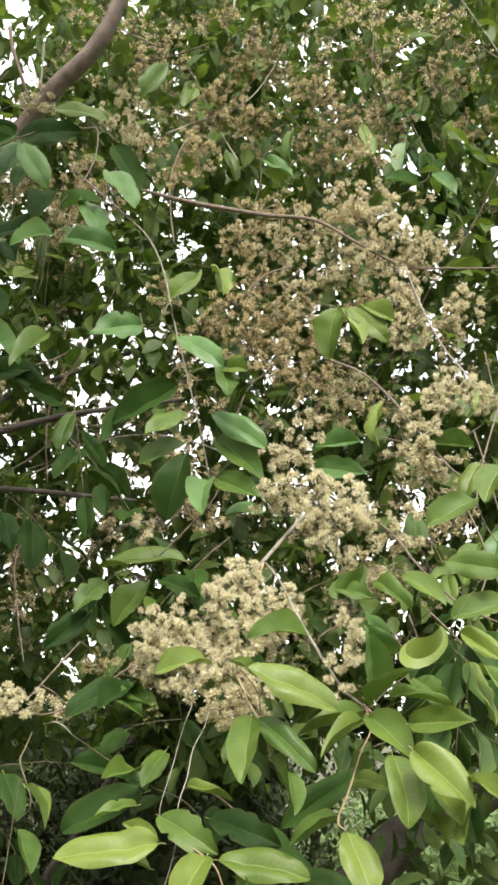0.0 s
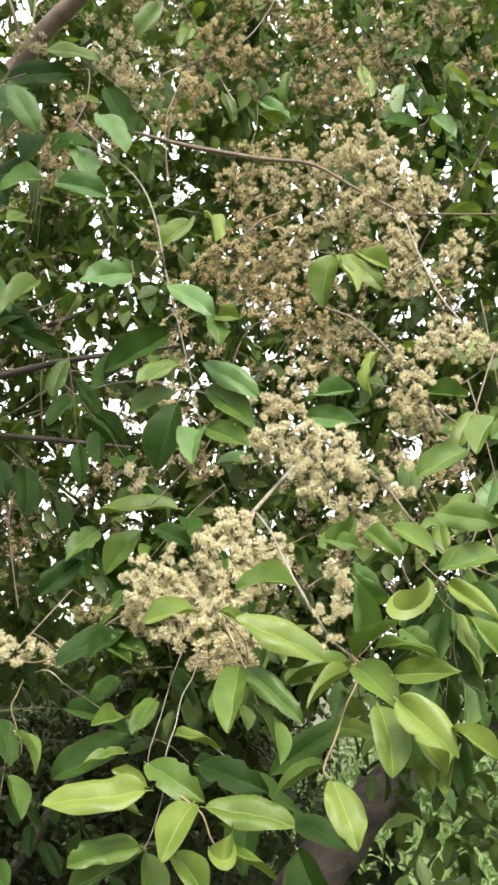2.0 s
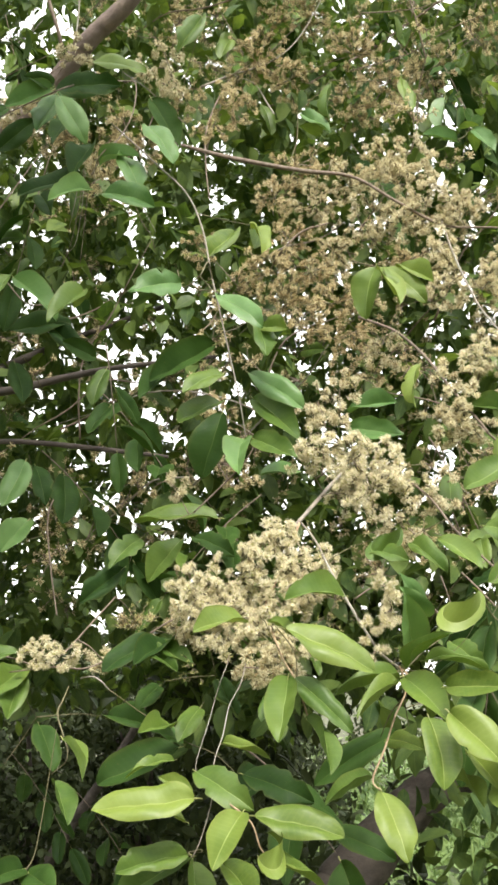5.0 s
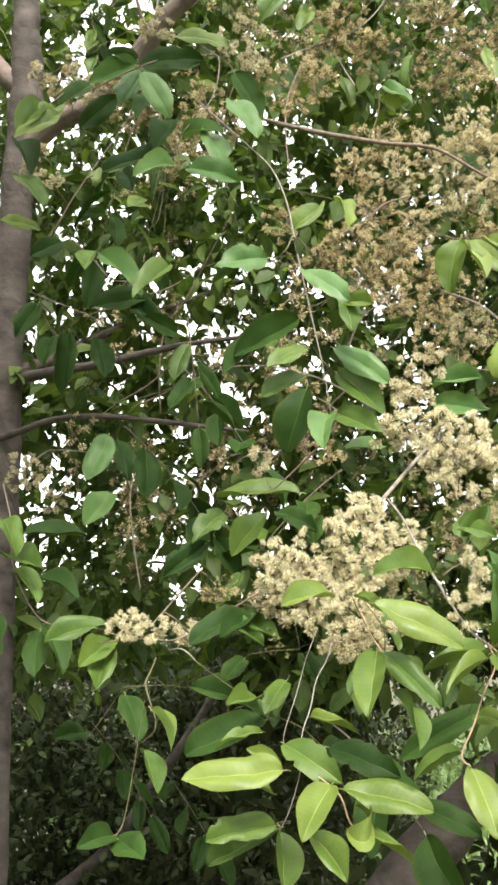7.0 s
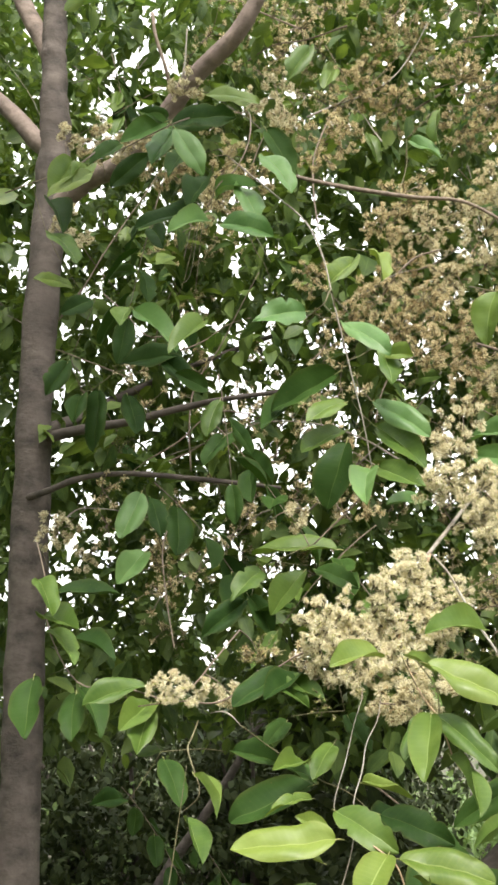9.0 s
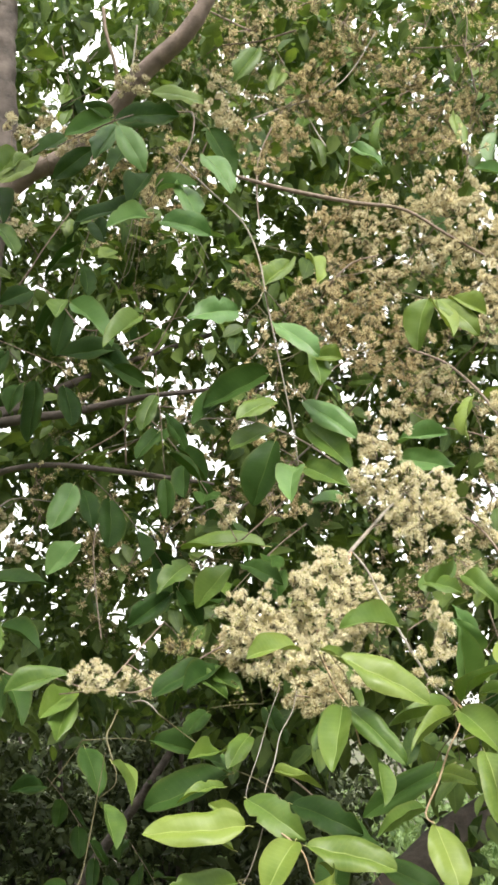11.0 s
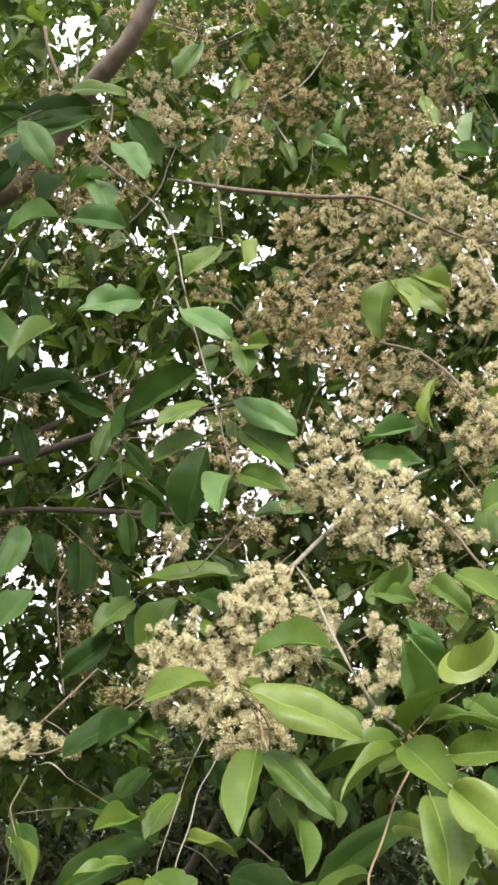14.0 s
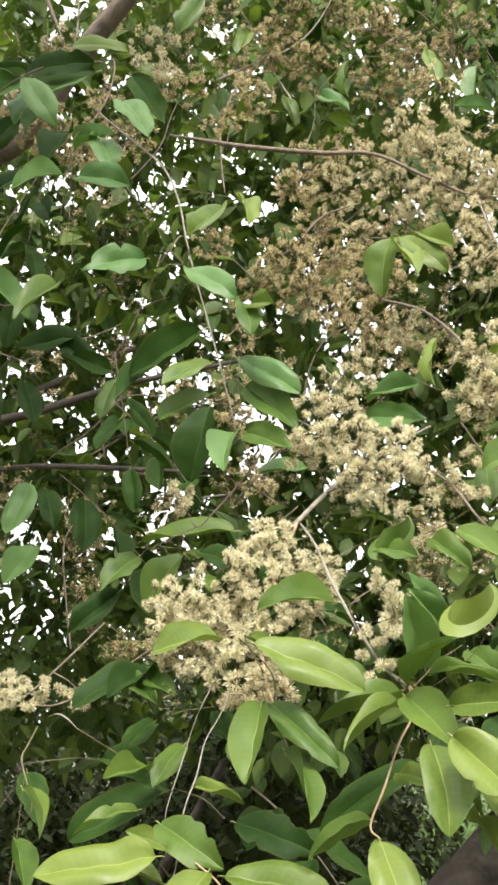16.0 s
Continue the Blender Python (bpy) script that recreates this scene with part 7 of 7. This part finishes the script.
flower_cluster(tree, (0.0730, 1.2400, 1.6710), 0.0170, 0.75, BUD, 707, 0.0034, 3, "sprig of small greenish buds", 0, 1)
flower_cluster(tree, (-0.6461, 2.6139, 2.1909), 0.0676, 0.75, BUD, 708, 0.0037, 3, "sprig of small greenish buds", 0, 1)

# the crown behind, with the openings that let the sky through
GAPS = [(-0.44, 4.00, 3.32, 0.132), (-0.62, 4.00, 3.04, 0.097), (-0.75, 4.00, 3.02, 0.062), (-0.51, 4.00, 2.25, 0.109), (-0.59, 4.00, 2.17, 0.088), (-0.67, 4.00, 2.20, 0.053), (0.66, 4.00, 3.44, 0.123), (0.61, 4.00, 3.58, 0.070), (0.78, 4.00, 3.34, 0.106), (0.85, 4.00, 3.63, 0.070), (0.25, 4.00, 3.24, 0.106), (-0.14, 4.00, 2.29, 0.055), (-0.02, 4.00, 2.20, 0.044), (-0.85, 4.00, 2.50, 0.062), (-0.80, 4.00, 1.99, 0.07), (-0.87, 4.00, 4.30, 0.053), (-0.95, 4.00, 4.12, 0.044), (-0.56, 4.00, 3.87, 0.035), (0.27, 4.00, 4.22, 0.123), (0.36, 4.00, 4.35, 0.106), (0.65, 4.00, 4.09, 0.106), (0.54, 4.00, 4.20, 0.088)]
WIDE = [(-1.13, 4.30, 2.14, 0.067), (-1.23, 4.30, 4.14, 0.094), (-1.14, 4.30, 4.04, 0.076), (-0.94, 4.30, 1.97, 0.085), (-1.08, 4.30, 1.99, 0.045), (-1.14, 4.30, 4.42, 0.100), (-0.48, 4.30, 3.45, 0.111), (-0.67, 4.30, 3.14, 0.116), (-0.56, 4.30, 3.42, 0.089), (-0.49, 4.30, 2.88, 0.094), (-0.55, 4.30, 2.60, 0.080), (-0.78, 4.30, 2.88, 0.062), (-0.51, 4.30, 2.54, 0.067), (-0.47, 4.30, 2.29, 0.076), (-0.71, 4.30, 2.58, 0.053), (-0.76, 4.30, 2.28, 0.058), (0.71, 4.30, 3.57, 0.178), (0.84, 4.30, 3.50, 0.134), (0.59, 4.30, 3.74, 0.089), (0.26, 4.30, 3.36, 0.078), (-0.44, 4.30, 2.13, 0.100), (-0.77, 4.30, 2.89, 0.089)]
GAPS += [(-0.26, 4.00, 3.41, 0.070), (-0.00, 4.00, 2.78, 0.088), (0.12, 4.00, 2.91, 0.088), (-0.19, 4.00, 2.58, 0.106), (-0.39, 4.00, 2.52, 0.088), (-0.48, 4.00, 2.63, 0.079), (-0.25, 4.00, 4.40, 0.088), (-1.03, 4.00, 3.92, 0.106), (-0.48, 4.00, 2.47, 0.067), (-0.44, 4.00, 2.24, 0.070), (-0.66, 4.00, 2.51, 0.056), (-0.71, 4.00, 2.24, 0.056), (-1.14, 4.00, 3.97, 0.097), (-1.16, 4.00, 3.84, 0.070), (-1.21, 4.00, 2.23, 0.09), (-1.06, 4.00, 4.22, 0.079), (-0.90, 4.00, 2.51, 0.070), (-0.63, 4.00, 3.03, 0.114), (-0.46, 4.00, 2.32, 0.079), (-0.18, 4.00, 2.23, 0.03), (-0.70, 4.00, 2.17, 0.053), (-0.35, 4.00, 2.51, 0.062)]
GAPS += [(-0.66, 4.00, 2.62, 0.062), (-0.27, 4.00, 2.79, 0.053), (-0.05, 4.00, 2.81, 0.079), (-0.53, 4.00, 3.29, 0.097), (-1.05, 4.00, 2.11, 0.09), (-1.10, 4.00, 3.80, 0.070), (-1.18, 4.00, 3.01, 0.070), (-0.88, 4.00, 1.94, 0.075), (-1.05, 4.00, 2.08, 0.088), (-0.64, 4.00, 3.05, 0.123), (-0.42, 4.00, 2.10, 0.097), (-1.00, 4.00, 2.25, 0.088), (-0.48, 4.00, 3.24, 0.106), (-1.00, 4.00, 1.93, 0.05)]

OPEN = [(-0.65, 4.0, 2.67, 0.12), (-0.86, 4.0, 2.50, 0.09), (-0.57, 4.0, 2.16, 0.07), (-0.70, 4.0, 2.18, 0.08), (-0.47, 4.0, 2.33, 0.12), (-0.46, 4.0, 2.22, 0.09), (-0.66, 4.0, 2.54, 0.09), (-0.66, 4.0, 3.02, 0.14), (-0.06, 4.0, 2.80, 0.09), (-0.48, 4.0, 2.33, 0.11), (-0.64, 4.0, 2.16, 0.09), (-0.89, 4.0, 2.51, 0.08), (-0.81, 4.0, 2.53, 0.09), (-0.70, 4.0, 2.43, 0.09), (-0.57, 4.0, 2.30, 0.11), (-0.81, 4.0, 2.16, 0.05), (-0.53, 4.0, 2.66, 0.08), (0.65, 4.0, 3.46, 0.09), (-1.07, 4.0, 2.28, 0.09), (-0.91, 4.0, 2.48, 0.05), (-0.48, 4.0, 2.35, 0.11), (-0.66, 4.0, 3.01, 0.11), (-0.67, 4.0, 2.56, 0.06), (-0.45, 4.0, 2.58, 0.12), (-0.40, 4.0, 2.44, 0.09), (0.19, 4.0, 3.52, 0.06), (-0.67, 4.0, 3.01, 0.13), (-0.56, 4.0, 3.32, 0.11)]
GAPS += OPEN
WIDE += OPEN

# leafy shoots between the blossom and the crown
spray(tree, (0.2219, 1.6690, 1.9665), (0.4821, -0.1823, -0.8569), 0.230, 5, 0.080, (MID, OLD_SHADED,), 300)
spray(tree, (0.3048, 1.5357, 1.8889), (0.2097, -0.5407, -0.8146), 0.205, 5, 0.080, (MID, OLD_SHADED,), 301)
spray(tree, (0.3183, 1.4713, 1.8020), (-0.385, -0.3137, -0.868), 0.203, 5, 0.101, (OLD_SHADED,), 302)
spray(tree, (0.2343, 1.4713, 1.7432), (0.5746, -0.5224, -0.6301), 0.203, 6, 0.101, (OLD_SHADED,), 303)
spray(tree, (-0.0433, 1.4713, 1.5179), (0.6028, -0.7272, -0.3284), 0.183, 5, 0.101, (OLD_SHADED,), 304)
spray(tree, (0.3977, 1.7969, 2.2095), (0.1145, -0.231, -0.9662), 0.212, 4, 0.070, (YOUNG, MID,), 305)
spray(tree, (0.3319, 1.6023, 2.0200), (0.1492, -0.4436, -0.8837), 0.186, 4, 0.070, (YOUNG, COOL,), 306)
spray(tree, (-0.3769, 2.1996, 2.1772), (0.7467, -0.1731, -0.6423), 0.242, 6, 0.110, (OLD_SHADED,), 307)
spray(tree, (-0.4710, 2.1996, 2.0373), (0.787, -0.0266, -0.6163), 0.242, 6, 0.110, (OLD_SHADED,), 309)
spray(tree, (-0.4630, 2.0678, 2.6230), (-0.1748, -0.2037, -0.9633), 0.240, 6, 0.109, (OLD_SHADED,), 310)
spray(tree, (0.4336, 2.6139, 3.0684), (0.5185, -0.1497, -0.8418), 0.262, 7, 0.109, (OLD_SHADED,), 311)
spray(tree, (0.3790, 2.7106, 3.2743), (0.3407, -0.4185, -0.8419), 0.260, 6, 0.108, (OLD_SHADED,), 312)
spray(tree, (0.5382, 2.7106, 3.4295), (0.2167, -0.0764, -0.9732), 0.260, 6, 0.108, (OLD_SHADED, MID,), 313)
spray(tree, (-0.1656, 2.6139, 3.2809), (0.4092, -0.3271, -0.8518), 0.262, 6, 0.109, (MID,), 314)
spray(tree, (0.0903, 2.7106, 3.4653), (-0.4975, -0.0451, -0.8663), 0.260, 6, 0.108, (OLD_SHADED, MID,), 315)
spray(tree, (0.1634, 2.5173, 2.8764), (0.3975, -0.5306, -0.7486), 0.241, 5, 0.110, (OLD_SHADED,), 316)
spray(tree, (0.4330, 2.7106, 3.2841), (0.1699, -0.0993, -0.9804), 0.260, 6, 0.108, (OLD_SHADED,), 317)
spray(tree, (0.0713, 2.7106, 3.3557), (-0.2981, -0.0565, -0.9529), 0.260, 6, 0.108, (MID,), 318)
spray(tree, (0.2538, 1.7657, 1.7668), (0.3, -0.2, -0.9), 0.2, 6, 0.082, (OLD_SHADED, MID), 370)
spray(tree, (0.2337, 1.8222, 1.7406), (0.6, -0.2, -0.7), 0.2, 6, 0.082, (OLD_SHADED, MID), 371)
spray(tree, (0.3408, 1.7104, 1.7832), (-0.2, -0.2, -0.9), 0.2, 6, 0.082, (OLD_SHADED, MID), 372)
spray(tree, (-0.7568, 2.6102, 3.2707), (0.5, -0.2, -0.8), 0.2, 6, 0.082, (OLD_SHADED, MID), 373)
spray(tree, (-0.8537, 2.7059, 3.2927), (0.7, -0.2, -0.6), 0.2, 6, 0.082, (OLD_SHADED, MID), 374)
spray(tree, (-0.7167, 2.5771, 3.2450), (0.3, -0.2, -0.9), 0.2, 6, 0.082, (OLD_SHADED, MID), 375)
spray(tree, (-0.3260, 2.0077, 2.2056), (0.2, -0.2, -0.9), 0.17, 5, 0.078, (OLD_SHADED, OLD_SHADED, MID), 381)
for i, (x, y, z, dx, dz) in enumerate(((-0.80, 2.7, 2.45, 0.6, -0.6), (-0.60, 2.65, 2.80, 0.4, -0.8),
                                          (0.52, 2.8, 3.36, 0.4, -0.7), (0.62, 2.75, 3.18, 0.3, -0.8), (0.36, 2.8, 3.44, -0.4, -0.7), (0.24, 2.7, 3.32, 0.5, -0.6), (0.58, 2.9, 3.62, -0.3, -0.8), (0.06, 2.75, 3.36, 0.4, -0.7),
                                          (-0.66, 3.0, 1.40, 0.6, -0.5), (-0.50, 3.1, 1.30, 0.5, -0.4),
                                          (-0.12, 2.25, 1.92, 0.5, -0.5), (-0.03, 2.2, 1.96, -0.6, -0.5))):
    spray(tree, (x, y, z), (dx, -0.25, dz), 0.24, 6, 0.095, (OLD_SHADED, OLD_SHADED, MID), 340 + i)
crown("crown", 2080, (-2.4, 3.4, 1.5), (2.4, 5.4, 3.6), 0.098, CROWN, tree, 11, GAPS, 2.2, 9, "dense dark green crown", -0.18, shrink=0.72)
crown("crown", 1200, (-2.6, 3.4, 3.5), (2.6, 5.4, 5.4), 0.1, CROWN, tree, 16, GAPS, 2.2, 9, "", -0.05, shrink=0.72)
crown("crown", 3000, (-2.4, 3.5, 1.6), (2.4, 5.2, 5.2), 0.036, CROWN, tree, 18, WIDE, 0.8, 9, "", -0.6, shrink=0.72, fine=False)
crown("crown", 2300, (-2.3, 3.5, 1.7), (2.3, 5.3, 3.9), 0.030, CROWN, tree, 26, WIDE, 1.6, 9, "", -0.35, shrink=0.72, fine=False)
crown("crown", 110, (-1.05, 2.95, 1.9), (0.25, 3.6, 2.55), 0.025, CROWN, tree, 28, (), 4.0, 9, "", -0.1, fine=False)
crown("crown", 90, (-1.0, 2.95, 2.5), (1.0, 3.6, 4.0), 0.025, CROWN, tree, 29, (), 3.0, 9, "", 0.0, fine=False)
crown("crown", 22, (-1.16, 3.0, 3.09), (-0.45, 3.6, 3.68), 0.06, CROWN, tree, 30, (), 3.0, 9, "", -0.1, fine=False)
# High foliage added to keep skylight off the shrubs beyond.
crown("crown", 560, (-1.5, 6.5, 6.4), (6.0, 9.5, 7.6), 0.18, CROWN, tree, 12, (), 0.5, 9, "", -0.35)
crown("crown", 260, (-6.0, 6.5, 6.4), (-2.5, 9.5, 7.6), 0.18, CROWN, tree, 22, (), 0.5, 9, "", -0.35)
crown("crown", 16, (-0.5, 2.2, 1.7), (0.0, 3.0, 2.75), 0.09, CROWN, tree, 13, GAPS, 1.5, 7, "", -0.1)
crown("crown", 38, (0.0, 2.4, 2.2), (0.95, 3.1, 3.6), 0.09, CROWN, tree, 14, GAPS, 1.5, 7, "", -0.1)
# Low leaves behind, in the colour with shade put in.
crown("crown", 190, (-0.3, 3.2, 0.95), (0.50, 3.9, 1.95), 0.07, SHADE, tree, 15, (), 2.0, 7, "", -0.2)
crown("crown", 60, (0.30, 2.2, 1.36), (1.0, 3.2, 1.85), 0.075, CROWN, tree, 27, (), 1.5, 7, "", -0.2)
# Unseen foliage added on the left to shade the trunk.
crown("crown", 330, (-2.4, 1.0, 1.0), (-1.2, 3.1, 4.6), 0.13, CROWN, tree, 19, (), 0.8, 9, "", -0.5)
crown("crown", 230, (1.35, 2.3, 1.7), (2.3, 3.7, 4.2), 0.085, CROWN, tree, 23, (), 0.9, 9, "", -0.15)
crown("crown", 260, (-1.5, 2.7, 4.4), (1.5, 3.9, 5.2), 0.085, CROWN, tree, 24, (), 0.9, 9, "", -0.1)
crown("crown", 90, (-0.8, 2.9, 5.1), (0.8, 3.7, 5.7), 0.085, CROWN, tree, 25, (), 0.9, 9, "", -0.1)
crown("crown", 60, (0.4, 2.6, 0.85), (0.95, 3.4, 1.32), 0.075, CROWN, tree, 21, (), 1.5, 7, "", -0.5)
# Limb and leaves added out of view overhead to shade the left side.
tube("limb", [(-0.64, 2.18, 3.4, 0.024), (-0.56, 1.8, 3.58, 0.02), (-0.44, 1.3, 3.72, 0.015), (-0.34, 0.8, 3.78, 0.009), (-0.3, 0.5, 3.74, 0.004)], LIMB, tree, "added unseen limb holding the shading leaves overhead", sides=10, steps=6)
crown("crown", 115, (-0.7, 0.45, 3.3), (-0.05, 1.5, 3.9), 0.085, CROWN, tree, 20, (), 0.8, 9, "", -0.5)
blossom("withered_blossom", 4500, (-0.72, 2.7, 1.8), (1.3, 3.9, 4.2), 0.012, BROWN, tree, 17, "small withered brown blossom", shrink=0.8)


def loose_twigs(count, seed):
    """Thin bare twigs that run crookedly through the blossom and the crown."""
    r = random.Random(seed)
    for i in range(count):
        p = Vector((r.uniform(-0.75, 0.85), r.uniform(2.15, 2.95), r.uniform(1.85, 3.3)))
        way = Vector((r.gauss(0, 0.7), r.gauss(0, 0.3), r.uniform(0.2, 1.0))).normalized()
        length, thick = r.uniform(0.25, 0.6), r.uniform(0.0012, 0.0032)
        line = []
        for k in range(6):
            line.append((*p, thick * (1 - 0.13 * k)))
            way = (way + Vector((r.gauss(0, 0.22), r.gauss(0, 0.15), r.gauss(0, 0.2)))).normalized()
            p = p + way * length / 5
        tube("twig", line, TWIG if i % 3 else PALE, tree, sides=5, steps=4)


loose_twigs(60, 610)


def shrub(x, y, width, height, count, size, mat, seed, label):
    """A leafy shrub: several stems from one foot and a ragged crown of leaves."""
    r = random.Random(seed)
    root = tagged(new("shrub"), label, "shrub", "shrubs beyond the tree")
    root.location = (x, y, 0)
    for k in range(5):
        a, reach = r.uniform(0, 6.3), r.uniform(0.2, 0.45)
        tube("stem", [(0, 0, -0.05, 0.03), (math.cos(a) * reach * width * 0.4, math.sin(a) * reach, height * 0.4, 0.022), (math.cos(a) * reach * width, math.sin(a) * reach * 1.5, height * 0.85, 0.008)], BARK, root)
    # Pale small leaves stand in for specks of sun on the shrubs.
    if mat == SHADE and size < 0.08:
        crown("young_growth", 90, (-width / 2, -1.1, 0.3), (width / 2, -0.3, height), 0.03, SHRUB, root, seed + 7, (), 2.5, 7, "pale leaves put in for sunlit specks", 0.05, fine=False)
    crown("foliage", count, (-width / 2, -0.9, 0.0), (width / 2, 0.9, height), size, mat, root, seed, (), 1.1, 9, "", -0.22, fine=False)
    return root


# Dark entries get the leaf colour that holds the shade.
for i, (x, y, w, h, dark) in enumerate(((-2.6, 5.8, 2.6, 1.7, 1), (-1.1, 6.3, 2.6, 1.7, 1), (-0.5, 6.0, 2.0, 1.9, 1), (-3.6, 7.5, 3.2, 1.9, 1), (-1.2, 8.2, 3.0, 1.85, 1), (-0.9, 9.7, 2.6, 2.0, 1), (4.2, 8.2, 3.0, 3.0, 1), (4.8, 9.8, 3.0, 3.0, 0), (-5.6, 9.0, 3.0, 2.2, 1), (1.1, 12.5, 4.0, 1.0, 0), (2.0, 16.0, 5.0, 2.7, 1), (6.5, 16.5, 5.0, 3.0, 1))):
    shrub(x, y, w, h, 2100 if i < 6 else 850, 0.054 if i < 6 else 0.085, SHADE if dark else SHRUB, 40 + i, "dense green shrub, its shade put into the leaf colour" if dark else "pale green leafy shrub in the open")


def unseen_tree(x, y, height, spread, seed):
    """An added tree out of view, whose broad crown keeps light off the ground behind."""
    root = tagged(new("tree"), "added unseen tree that shades the ground", "tree", "trees at the side")
    root.location = (x, y, 0)
    tube("trunk", [(0, 0, -0.1, 0.17), (0.05, 0, 1.2, 0.14), (-0.04, 0.1, 2.6, 0.11), (0.1, 0.1, height * 0.7, 0.05)], BARK, root, "", 14, 8, 0.15)
    for k in range(5):
        a = k * 1.26 + seed
        tube("limb", [(0, 0, 2.0 + 0.2 * k, 0.06), (math.cos(a) * spread * 0.3, math.sin(a) * spread * 0.3, 3.0 + 0.2 * k, 0.04), (math.cos(a) * spread * 0.6, math.sin(a) * spread * 0.6, 3.6 + 0.3 * k, 0.015)], BARK, root)
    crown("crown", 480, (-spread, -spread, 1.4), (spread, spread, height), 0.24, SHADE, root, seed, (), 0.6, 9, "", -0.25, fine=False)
    return root


# Unseen trees added at the sides to darken the ground beyond.
unseen_tree(-4.6, 5.6, 5.6, 2.0, 71)
unseen_tree(5.2, 6.4, 5.4, 1.9, 72)
unseen_tree(-7.5, 10.0, 6.0, 2.4, 73)
# unseen trees added to close the place behind the camera and cut low skylight
for i, (x, y) in enumerate(((-6.5, -5.5), (-2.2, -8.0), (2.4, -8.4), (6.6, -5.0), (-8.0, 0.0), (8.0, 0.6))):
    unseen_tree(x, y, 5.8, 2.4, 80 + i)
